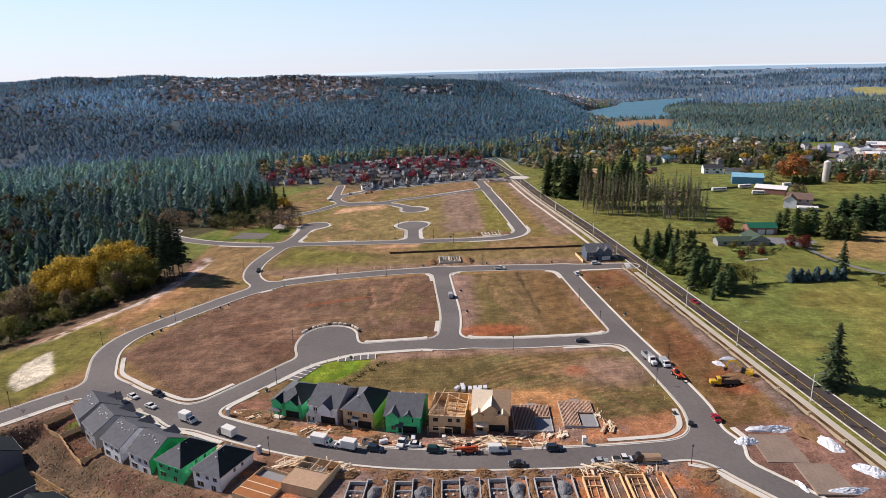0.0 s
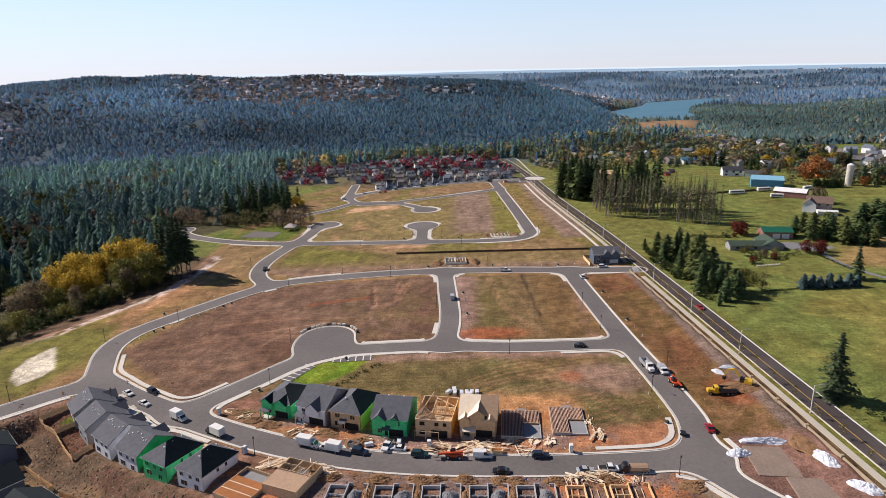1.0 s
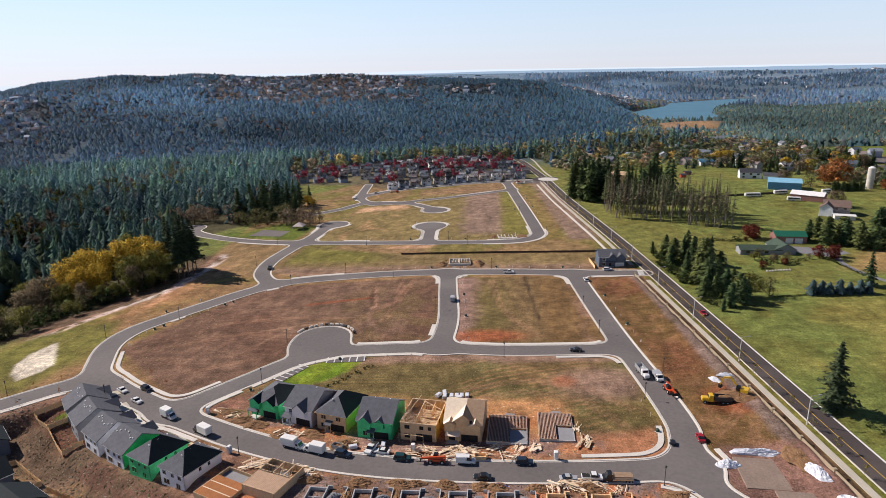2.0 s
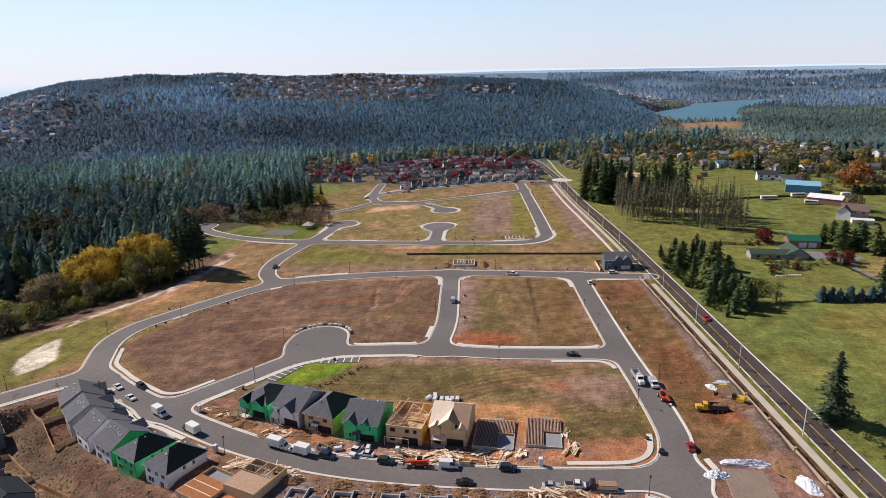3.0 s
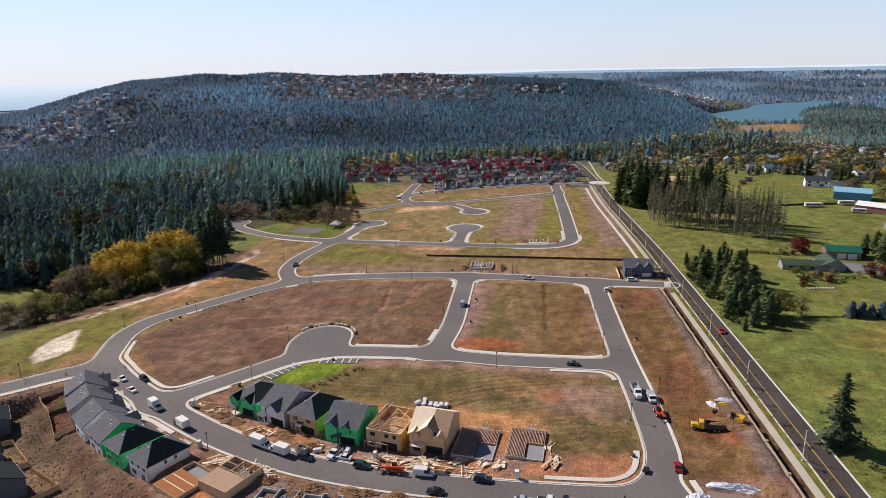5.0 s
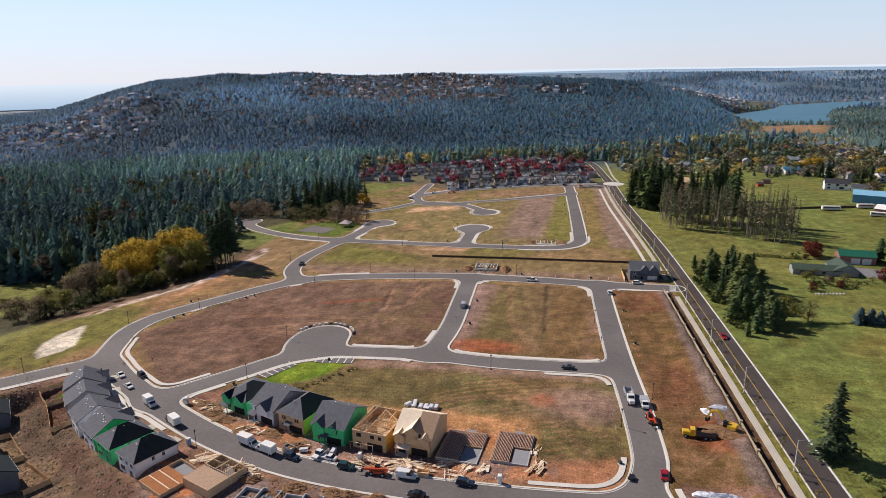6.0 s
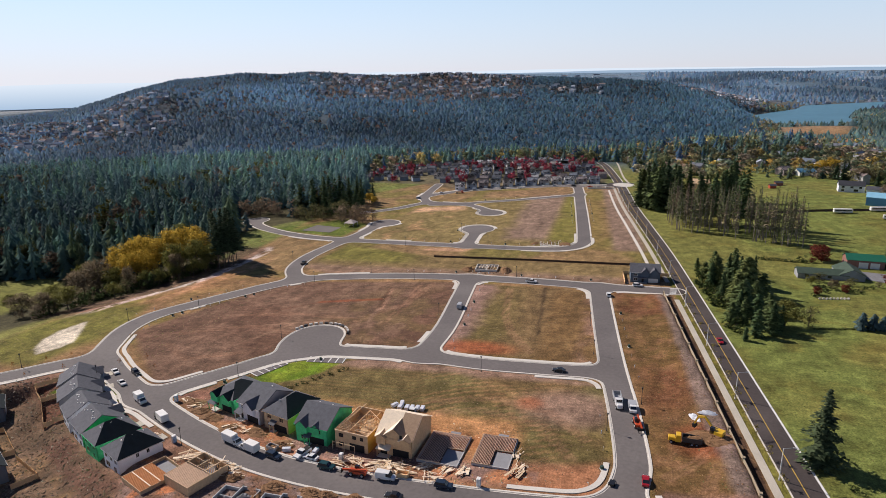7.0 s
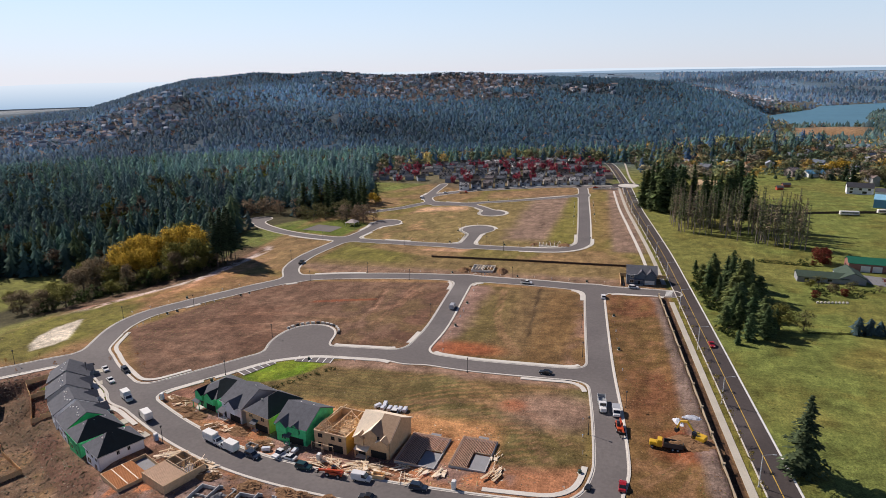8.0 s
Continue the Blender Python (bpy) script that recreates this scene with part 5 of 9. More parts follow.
thin_p = [tree_proto("thin_conifer", spray_shape(70 + i, 44, 5, 0.3, 0.095, False, 0.5, 0.45, 0.26), c, 0.011, M_GREY_BARK, 0.97) for i, c in enumerate([(0.17, 0.19, 0.085), (0.3, 0.24, 0.16), (0.2, 0.215, 0.105)])]
gold_p = [tree_proto("maple_tree", leafy_shape(80 + i, (58, 62, 66)[i], 62, 0.021, 0.38, (0.34, 0.3, 0.08)[i]), c, 0.022, limbs=5, trunk_top=0.7) for i, c in enumerate([(0.66, 0.45, 0.07), (0.22, 0.215, 0.06), (0.23, 0.18, 0.115)])]
brown_p = [tree_proto("oak_tree", leafy_shape(90 + i, 36, 30, 0.028, 0.42, 0.06), c, 0.026, limbs=7, trunk_top=0.75) for i, c in enumerate([(0.25, 0.195, 0.135), (0.17, 0.165, 0.075), (0.26, 0.185, 0.13)])]
rust_p = tree_proto("red_maple", leafy_shape(95, 40, 34, 0.04, 0.38, 0.06), (0.2, 0.05, 0.035), 0.022, limbs=4, trunk_top=0.6)
amber_p = tree_proto("oak_tree", leafy_shape(94, 54, 40, 0.03, 0.36, 0.06), (0.46, 0.19, 0.07), 0.022, limbs=5, trunk_top=0.6)
crimson_p = tree_proto("red_maple", leafy_shape(96, 20, 16, 0.08, 0.36, 0.08), (0.37, 0.07, 0.105), 0.022, limbs=3, trunk_top=0.6)
blue_p = tree_proto("blue_spruce", bough_shape(97, 130, 0.0, 0.4, 0.36, True), (0.075, 0.12, 0.125), 0.018, trunk_top=0.9)
pole_p = tree_proto("tall_fir", spray_shape(75, 84, 7, 0.3, 0.12, False, 0.35, 0.4, 0.26), (0.065, 0.09, 0.045), 0.0075, trunk_top=0.97)
hero_p = tree_proto("fir_tree", spray_shape(66, 128, 22, 0.03, 0.185, False, 0.35, 0.38, 0.13), (0.075, 0.1, 0.05), 0.011, trunk_top=0.96)
shrub_p = tree_proto("shrub", leafy_shape(98, 14, 20, 0.07, 0.55, 0.0), (0.06, 0.09, 0.03), 0.03, limbs=4, trunk_top=0.5)

# yellow maples and oaks where the woods meet the bank
for x, y, h, w, kind in [(-212, 252, 12, 1.25, 2), (-201, 254, 12, 1.2, 2), (-192, 260, 13, 1.25, 1), (-232, 263, 10, 1.1, 1), (-216, 274, 11, 1.1, 1), (-207, 286, 17, 1.2, 2), (-209, 299, 19, 1.15, 2), (-221, 304, 16, 1.1, 1), (-199, 299, 15, 1.1, 1), (-208, 314, 22, 1.05, 0), (-203, 321, 25, 1.0, 0), (-197, 328, 25, 0.95, 0), (-211, 337, 24, 0.9, 0), (-185, 337, 26, 0.95, 0), (-180, 342, 27, 0.9, 0), (-169, 339, 23, 0.85, 0), (-195, 341, 22, 0.9, 1), (-194, 355, 26, 0.85, 1), (-187, 297, 15, 0.6, 2), (-182, 303, 11, 0.9, 1), (-174, 305, 10, 0.95, 1), (-171, 313, 12, 0.9, 1), (-170, 316, 15, 0.7, 2), (-162, 319, 10, 0.9, 1), (-157, 323, 10, 0.85, 1), (-187, 312, 20, 0.8, 0), (-176, 322, 21, 0.8, 1), (-196, 309, 20, 0.85, 0), (-166, 328, 20, 0.8, 1), (-159, 332, 16, 0.8, 1), (-183, 281, 9, 1.2, 1), (-163, 343, 13, 0.8, 2)]:
    stand(gold_p[kind], x, y, h * rng.uniform(0.94, 1.06), w * rng.uniform(0.92, 1.05), ["bright yellow autumn maple at the edge of the woods", "fading yellow-green maple beside the firs", "brown half-bare tree above the bank"][kind], "tree", "trees along the bank")
for i in range(34):
    u = i / 33
    x, y = np.interp(u, [0, 0.35, 0.7, 1], [-196, -192, -172, -155]) + rng.uniform(-2.5, 2), np.interp(u, [0, 0.35, 0.7, 1], [245, 282, 312, 336]) + rng.uniform(-2, 2)
    x, y = float(x), float(y)
    stand(shrub_p if i % 3 else brown_p[i % 2], x, y, rng.uniform(5, 9), 0.95, "dark thicket shrub below the maples", "shrub", "thicket by the bank")
for x, y, h in [(-153, 331, 31), (-151, 333, 34), (-150, 336, 32), (-148, 338, 33), (-147, 340, 29), (-157, 343, 34), (-156, 348, 33), (-162, 342, 32), (-167, 348, 34), (-160, 352, 33)]:
    stand(pole_p, x, y, h, 1.25, "tall thin fir with bare lower trunk by the bank", "tree", "firs at the wood's corner")
for x, y, h, w, k in [(-213, 478, 14, 1.1, 0), (-205, 486, 13, 1.1, 2), (-222, 474, 13, 1.1, 0), (-198, 480, 12, 1.1, 0), (-229, 482, 14, 1.1, 2), (-216, 490, 14, 1.1, 0), (-233, 468, 13, 1.0, 1), (-190, 492, 13, 1.0, 2),
                      (-156, 457, 9, 1.25, 1), (-164, 462, 9, 1.3, 1), (-171, 468, 11, 1.2, 1), (-149, 463, 11, 1.2, 1), (-158, 470, 13, 1.1, 1), (-177, 470, 10, 1.1, 0),
                      (-127, 454, 13, 1.0, 0), (-120, 458, 12, 1.0, 2), (-133, 460, 14, 1.1, 0), (-114, 456, 12, 0.9, 2), (-125, 467, 13, 1.0, 0), (-138, 468, 15, 1.1, 1), (-117, 468, 13, 0.9, 0), (-109, 464, 11, 0.8, 2), (-140, 480, 14, 1.1, 1)]:
    stand(brown_p[k], x, y, h, w, "olive-brown oak beside the little park" if k == 1 else "brown half-bare oak beside the little park", "tree", "oaks by the park")
for x, y, h in [(-178, 482, 26), (-171, 489, 28), (-165, 479, 24), (-160, 490, 27), (-152, 484, 23), (-155, 500, 28), (-147, 497, 24), (-166, 502, 29), (-148, 512, 26), (-142, 524, 23), (-158, 516, 28), (-150, 535, 24), (-174, 498, 28), (-182, 492, 25), (-140, 506, 18), (-138, 540, 17), (-168, 515, 28)]:
    stand(fir_p[int(h) % 3], x, y, h, rng.uniform(1.0, 1.25), "dark fir in a clump behind the park", "tree", "firs by the park")
for x, y, h in [(-137, 530, 10), (-131, 527, 8), (-141, 536, 9)]:
    stand(gold_p[0], x, y, h, 1.1, "small golden tree at the edge of the fir clump", "tree", "trees along the bank")
# dense clump and thin stand right of the arterial
for x, y, h in [(86, 540, 33), (92, 530, 36), (99, 524, 36), (106, 530, 38), (96, 543, 37), (104, 545, 38), (90, 554, 34), (112, 540, 35), (99, 560, 36), (109, 556, 37), (94, 572, 33), (105, 575, 36), (89, 547, 30), (102, 535, 33)]:
    stand(pine_p[int(x) % 3] if int(x) % 2 else fir_p[int(x) % 3], x, y, h * rng.uniform(0.8, 1.02), rng.uniform(0.75, 1.15), "tall dense fir in a tight clump", "tree", "firs beside the arterial")
for i in range(150):
    u, w = rng.uniform(0, 1), rng.uniform(0, 1)
    x, y = 101 + 74 * u + 6 * w, 462 - 46 * u + 44 * w
    stand(thin_p[i % 3], x, y, rng.uniform(19, 30), rng.uniform(0.7, 1.15), "thin conifer with bare grey trunk in the pasture", "tree", "thin conifer stand")
for i in range(30):
    x, y = rng.uniform(112, 160), rng.uniform(498, 556)
    stand(pine_p[i % 3] if i % 3 == 1 else fir_p[i % 3], x, y, rng.uniform(20, 36), rng.uniform(0.75, 1.1), "dark fir behind the thin conifers", "tree", "firs beside the arterial")
# firs beside the pasture
for x, y, h in [(111, 366, 9), (115, 352, 10), (114, 340, 12), (119, 345, 15), (124, 352, 16), (129, 345, 17), (121, 333, 15), (127, 335, 18), (133, 340, 17), (118, 322, 12), (124, 322, 16), (130, 325, 18), (136, 328, 17),
                (121, 310, 14), (127, 312, 16), (133, 314, 15), (120, 298, 12), (126, 301, 14), (121, 287, 12), (127, 288, 15), (123, 277, 12), (131, 279, 15), (136, 284, 14), (117, 360, 8), (130, 356, 14), (119, 272, 8), (140, 288, 13), (138, 280, 11)]:
    stand(pine_p[int(x + y) % 3] if int(x * 3 + y) % 4 else fir_p[0], x - 0.28 * max(x - 122, 0) + rng.uniform(-2, 2), y + rng.uniform(-2, 2), h * rng.uniform(0.7, 1.1), rng.uniform(0.9, 1.35), "dark green conifer in a row beside the arterial", "tree", "fir row by the pasture")
stand(hero_p, 122.8, 186, 22.5, 1.28, "tall lone fir standing in the pasture's edge", "tree")
stand(brown_p[1], 146, 290, 9, 1.0, "small oak with yellow-brown leaves by the firs", "tree")
for x in (165, 169, 172.5, 177, 181.5, 186, 190):
    stand(blue_p, x, 290.5 + (x - 163) * 0.05, rng.uniform(6, 7.5), 1.25, "round blue spruce in a hedge row", "tree", "spruce row")
for x, y, h in [(196, 303, 17), (209, 283, 9), (205, 277, 7), (200, 281, 6), (230, 300, 12)]:
    stand(fir_p[1] if h > 9 else gold_p[1], x, y, h, 1.1, "garden tree near the drive", "tree", "garden trees")
for x, y, h in [(207, 388, 13), (212, 378, 14), (217, 386, 15), (222, 376, 16), (226, 386, 15), (231, 378, 14), (216, 396, 13), (229, 395, 13), (236, 372, 12), (233, 366, 15), (226, 368, 14), (239, 362, 13), (242, 370, 14)]:
    stand(pine_p[int(y) % 3], x, y, h, 1.3, "broad pine behind the green barn", "tree", "firs behind the barn")
for x, y, h in [(250, 395, 18), (258, 388, 20), (266, 392, 18), (275, 384, 19), (282, 392, 17), (262, 402, 19), (290, 380, 17), (254, 400, 17), (270, 400, 18), (278, 401, 19), (286, 398, 18), (294, 392, 18), (268, 384, 17), (300, 385, 18), (306, 394, 19), (298, 402, 18)]:
    stand(fir_p[1] if int(x) % 2 else pine_p[1], x, y, h, 1.6, "dark pine in a clump on the rise", "tree", "firs on the rise")
for x, y, h, p in [(177, 396, 9, rust_p), (205, 352, 7, rust_p), (201, 346, 7, rust_p), (173, 338, 4, rust_p), (169, 342, 5, gold_p[2]), (176, 344, 5, brown_p[1]), (263, 470, 12, gold_p[2]), (303, 549, 23, amber_p), (296, 556, 16, amber_p),
                   (326, 524, 9, amber_p), (334, 538, 15, pine_p[1]), (341, 532, 14, pine_p[2]), (348, 540, 15, pine_p[1]), (280, 545, 14, brown_p[1]), (265, 560, 12, gold_p[2]), (330, 590, 16, fir_p[1]), (345, 600, 18, fir_p[0]), (365, 560, 17, fir_p[1]), (380, 545, 16, fir_p[2]), (350, 470, 14, fir_p[0]), (375, 480, 15, fir_p[1]), (400, 500, 15, fir_p[0])]:
    stand(p, x, y, h, 1.2, "autumn garden tree beside the farm houses", "tree", "farm garden trees")
for i in range(46):
    u = rng.uniform(0, 1)
    x, y = 268 + 120 * u + rng.uniform(-14, 14), 628 + 38 * u + rng.uniform(-24, 24)
    k = i % 5
    stand((fir_p[i % 3], pine_p[i % 3], gold_p[1], brown_p[1], gold_p[0] if i % 2 else gold_p[2])[k], x, y, rng.uniform(8, 15) + (4 if k < 2 else 0), rng.uniform(1.0, 1.4), ("dark fir in the belt behind the farm yard", "broad pine in the belt behind the farm yard", "yellow-green tree behind the farm yard", "olive-brown tree behind the farm yard", "golden autumn tree behind the farm yard")[k], "tree", "trees behind the farm yard")
for x, y, h in [(262, 656, 17), (258, 661, 15), (267, 661, 16)]:
    stand(fir_p[1], x, y, h, 1.5, "dark dense fir at the pasture's corner", "tree", "trees behind the farm yard")
for x, y, h in [(266, 702, 13), (258, 706, 12), (272, 708, 12), (250, 703, 9)]:
    stand(gold_p[0], x, y, h, 1.3, "bright golden tree beyond the pasture", "tree", "trees behind the farm yard")
for i in range(16):
    stand(pine_p[i % 3], 287 + i * 1.4, 523 + rng.uniform(-2, 2), rng.uniform(6, 8), 1.3, "dark tall hedge conifer beside the silo", "tree", "hedge by the silo")
# garden beside the green-roofed house: shrubs, a clipped hedge and a row of pale stones
for x, y, h, p in [(161, 347, 5, gold_p[1]), (166, 353, 5.5, brown_p[1]), (163, 342, 3.5, shrub_p), (160, 333, 4, rust_p), (165, 336, 2.5, shrub_p), (169, 344, 2.2, shrub_p), (173, 347, 2.4, shrub_p), (179, 349, 4.5, brown_p[1]), (183, 345, 2.2, shrub_p), (187, 346, 2, shrub_p),
                   (190, 348, 3.5, brown_p[0]), (196, 350, 7.5, rust_p), (177, 391, 9, rust_p), (168, 390, 4, shrub_p), (172, 389, 3, rust_p), (158, 330, 2, shrub_p), (176, 340, 2.4, shrub_p), (179, 338, 2.4, shrub_p)]:
    stand(p, x, y, h, 1.3, "garden shrub beside the green-roofed house", "shrub", "garden shrubs")
for i in range(16):
    stand(shrub_p, 146 + i * 1.55, 391.5 - i * 0.28, rng.uniform(1.6, 2.3), 1.2, "clipped dark hedge plant behind the house", "shrub", "garden hedge")
for i in range(12):
    stand(shrub_p, 199.5 + 0.2 * i + rng.uniform(-0.3, 0.3), 344 - i * 2.2, rng.uniform(1.2, 1.7), 1.3, "round clipped bush along the drive", "shrub", "bushes by the drive")
for i in range(24):
    stand(shrub_p, 147 + i * 0.68, 287 + i * 0.12, rng.uniform(0.7, 1.1), 1.2, "low brown hedge across the pasture", "shrub", "pasture hedge")
for i in range(34):
    u = rng.uniform(0, 1)
    stand(shrub_p, 110 + 6 * u + rng.uniform(-1.5, 3.5), 362 - 84 * u + rng.uniform(-2, 2), rng.uniform(2.2, 4.6), 1.2, "dense green bush between the firs", "shrub", "bushes by the firs")
for x, y, h in [(127, 331, 13), (127, 353, 12), (135, 324, 12), (123, 305, 14), (130, 283, 13), (137, 289, 11), (121, 373, 9), (117, 290, 9), (133, 300, 10)]:
    stand(gold_p[1] if h == 11 else pine_p[0], x, y, h, 1.4, "broad bushy pine beside the arterial", "tree", "fir row by the pasture")
for i in range(26):
    y = 176 - i * 3.4
    stand(shrub_p, 128 + (i % 3) * 1.8 + i * 0.25, y, rng.uniform(1.8, 3.2), 1.2, "green roadside shrub at the pasture's edge", "shrub", "roadside shrubs")
for i in range(14):
    stand(shrub_p, 113 + i * 0.6 + rng.uniform(-1, 1), 372 - i * 6.5, rng.uniform(1.5, 2.6), 1.2, "brown-green bush below the fir row", "shrub", "bushes by the firs")


# ---- houses ----
def thing(name, x, y, yaw=0.0, label="", category="", group="", z=None):
    ob = new(name)
    ob.matrix_basis = pose(x, y, ground_z(x, y) if z is None else z, 0, 0, yaw)
    return tagged(ob, label, category, group)


def window(parent, x, y, z, w, h, face, frame_material=M_TRIM):
    """A window set in a wall: frame bars and a pane. face: the wall's outward direction, one of f, b, l, r."""
    turn = {"f": 0, "r": 90, "b": 180, "l": -90}[face]
    m = pose(x, y, z, 0, 0, turn)
    fr, t = Form(), 0.09
    for x0, x1, z0, z1 in ((-w / 2 - t, w / 2 + t, -t, 0), (-w / 2 - t, w / 2 + t, h, h + t), (-w / 2 - t, -w / 2, 0, h), (w / 2, w / 2 + t, 0, h), (-0.03, 0.03, 0, h)):
        fr.box(x0, x1, -0.07, 0.05, z0, z1)
    win = part("window", fr, frame_material, parent, m=m)
    part("pane", Form().box(-w / 2, w / 2, -0.03, 0.03, 0, h), M_GLASS, win)


def house(x, y, yaw, w, d, e, rise, roof, walls, label, roof_material=M_SHINGLE, front_gables=(), windows=(), garage=None, porch=None, group="", category="house", trim=M_TRIM, vents=6, over=0.45, dark_side=None, name="house", foot=-0.4, z=None, dark_left=False):
    """A two-storey house; its front faces -y. roof: 'along' (ridge parallel to the front), 'deep' (ridge from front to back) or 'hip'.
    walls: materials of front, right, back, left. front_gables: (centre, width, depth, rise). garage: (centre, width)."""
    ob = thing(name, x, y, yaw, label, category, group, z)
    w2, d2 = w / 2, d / 2
    sides = {"f": [(-w2, -d2), (w2, -d2)], "r": [(w2, -d2), (w2, d2)], "b": [(w2, d2), (-w2, d2)], "l": [(-w2, d2), (-w2, -d2)]}
    for (key, ((ax, ay), (bx, by))), m in zip(sides.items(), walls):
        top = [(ax, ay, e), (bx, by, e)]
        gable = (roof == "along" and key in "rl") or (roof == "deep" and key in "fb")
        ring = [(bx, by, foot), (ax, ay, foot), (ax, ay, e)] + ([((ax + bx) / 2, (ay + by) / 2, e + rise)] if gable else []) + [(bx, by, e)]
        part("wall", Form().slab(ring[::-1], 0.2), m, ob)
    f, o, t = Form(), over, 0.22
    k = rise / (d2 if roof == "along" else w2)
    lo, up = e - o * k + 0.06, e + rise + 0.06
    second = Form()
    if roof == "along":
        f.slab([(-w2 - o, -d2 - o, lo), (w2 + o, -d2 - o, lo), (w2 + o, 0, up), (-w2 - o, 0, up)], t)
        f.slab([(w2 + o, d2 + o, lo), (-w2 - o, d2 + o, lo), (-w2 - o, 0, up), (w2 + o, 0, up)], t)
    elif roof == "deep":
        f.slab([(-w2 - o, d2 + o, lo), (-w2 - o, -d2 - o, lo), (0, -d2 - o, up), (0, d2 + o, up)], t)
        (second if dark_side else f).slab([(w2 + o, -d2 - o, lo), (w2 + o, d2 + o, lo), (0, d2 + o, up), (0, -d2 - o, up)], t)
    else:
        r2 = max(d2 - w2, 0.4) if d >= w else 0.0
        r1 = max(w2 - d2, 0.4) if w > d else 0.0
        k = rise / min(w2, d2)
        lo = e - o * k + 0.06
        a, b = (-r1, -r2, up), (r1, r2, up)
        c = [(-w2 - o, -d2 - o, lo), (w2 + o, -d2 - o, lo), (w2 + o, d2 + o, lo), (-w2 - o, d2 + o, lo)]
        if d >= w:
            f.slab([c[0], c[1], a], t).slab([c[2], c[3], b], t)
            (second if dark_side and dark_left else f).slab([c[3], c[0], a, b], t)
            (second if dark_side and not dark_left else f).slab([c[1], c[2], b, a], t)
        else:
            f.slab([c[0], c[1], b, a], t).slab([c[2], c[3], a, b], t).slab([c[3], c[0], a], t).slab([c[1], c[2], b], t)
    roof_ob = part("roof", f, roof_material, ob)
    if dark_side:
        part("roof", second, dark_side, ob)
    # fascia boards at the eaves
    eaves = []
    if roof in ("along", "hip"):
        eaves += [(-w2 - o, w2 + o, -d2 - o - 0.05, -d2 - o), (-w2 - o, w2 + o, d2 + o, d2 + o + 0.05)]
    if roof in ("deep", "hip"):
        eaves += [(-w2 - o - 0.05, -w2 - o, -d2 - o, d2 + o), (w2 + o, w2 + o + 0.05, -d2 - o, d2 + o)]
    for x0, x1, y0, y1 in eaves:
        part("fascia", Form().box(x0, x1, y0, y1, lo - 0.24, lo - 0.02), trim, ob)
    # small white vents near the ridge
    for i in range(vents):
        if roof == "along":
            vx, vy, vz = -w2 + w * (i + 0.7) / (vents + 0.4), d2 * 0.16, e + rise * 0.84 + 0.06
        else:
            vx, vy, vz = -w2 * 0.2, -d2 * 0.5 + d * 0.5 * i / max(vents - 1, 1), e + rise * 0.8 + 0.06
        slip = 0.5 + 0.5 * math.sin(i * 5.1 + x)   # vents stray down the slope
        vx, vy, vz = vx + 0.5 * math.sin(i * 7.3 + x), vy + (1.3 * slip if roof == "along" else 0), vz - (1.3 * slip * k if roof == "along" else 0) + 0.02
        part("roof_vent", Form().box(vx - 0.17, vx + 0.17, vy - 0.17, vy + 0.17, vz - 0.12, vz + 0.2), M_TRIM, roof_ob)
    for cx, gw, gd, gr in front_gables:
        g2 = gw / 2
        part("gable_wall", Form().prism([(cx - g2, e - 2.4), (cx + g2, e - 2.4), (cx + g2, e), (cx, e + gr), (cx - g2, e)], -d2 - gd, -d2 + 0.3), walls[0], ob)
        kk = gr / g2
        back = -d2 + d2 * min(1.0, gr / rise if roof == "along" else 0.5) + 0.2
        gl, gu = e - 0.35 * kk + 0.08, e + gr + 0.08
        g = Form().slab([(cx - g2 - 0.35, back, gl), (cx - g2 - 0.35, -d2 - gd - 0.35, gl), (cx, -d2 - gd - 0.35, gu), (cx, back, gu)], 0.16)
        part("gable_roof", g, roof_material, ob)
        g = Form().slab([(cx + g2 + 0.35, -d2 - gd - 0.35, gl), (cx + g2 + 0.35, back, gl), (cx, back, gu), (cx, -d2 - gd - 0.35, gu)], 0.16)
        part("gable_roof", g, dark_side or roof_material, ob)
    for face, u, z, ww, hh in windows:
        px, py = {"f": (u, -d2), "b": (-u, d2), "r": (w2, u), "l": (-w2, -u)}[face]
        window(ob, px, py, z, ww, hh, face, trim)
    if garage:
        gc, gw, gm = garage
        door = Form()
        for i in range(4):
            door.box(gc - gw / 2, gc + gw / 2, -d2 - 0.06 - 0.02 * (i % 2), -d2 + 0.05, 0.02 + i * 0.56, 0.56 + i * 0.56)
        part("garage_door", door, gm, ob)
    if porch:
        pc, pw, pd = porch
        pr = part("porch_roof", Form().slab([(pc - pw / 2 - 0.3, -d2 - pd - 0.3, 2.7), (pc + pw / 2 + 0.3, -d2 - pd - 0.3, 2.7), (pc + pw / 2 + 0.3, -d2, 3.4), (pc - pw / 2 - 0.3, -d2, 3.4)], 0.15), roof_material, ob)
        for sx_ in (-1, 1):
            part("porch_post", Form().box(pc + sx_ * pw / 2 - 0.1, pc + sx_ * pw / 2 + 0.1, -d2 - pd, -d2 - pd + 0.2, 0, 2.6), walls[0], ob)
        part("porch_slab", Form().box(pc - pw / 2, pc + pw / 2, -d2 - pd, -d2, -0.2, 0.15), M_CONCRETE, ob)
        part("front_door", Form().box(pc - 0.5, pc + 0.5, -d2 - 0.06, -d2 + 0.02, 0.15, 2.2), M_DARK, ob)
    return ob


W2 = [("f", -2.6, 3.6, 1.5, 1.2), ("f", 2.4, 3.6, 1.5, 1.2), ("f", -2.8, 0.9, 1.4, 1.3)]
SIDE = [("r", -2.5, 3.9, 0.8, 1.1), ("r", 1.5, 3.9, 0.8, 1.1)]
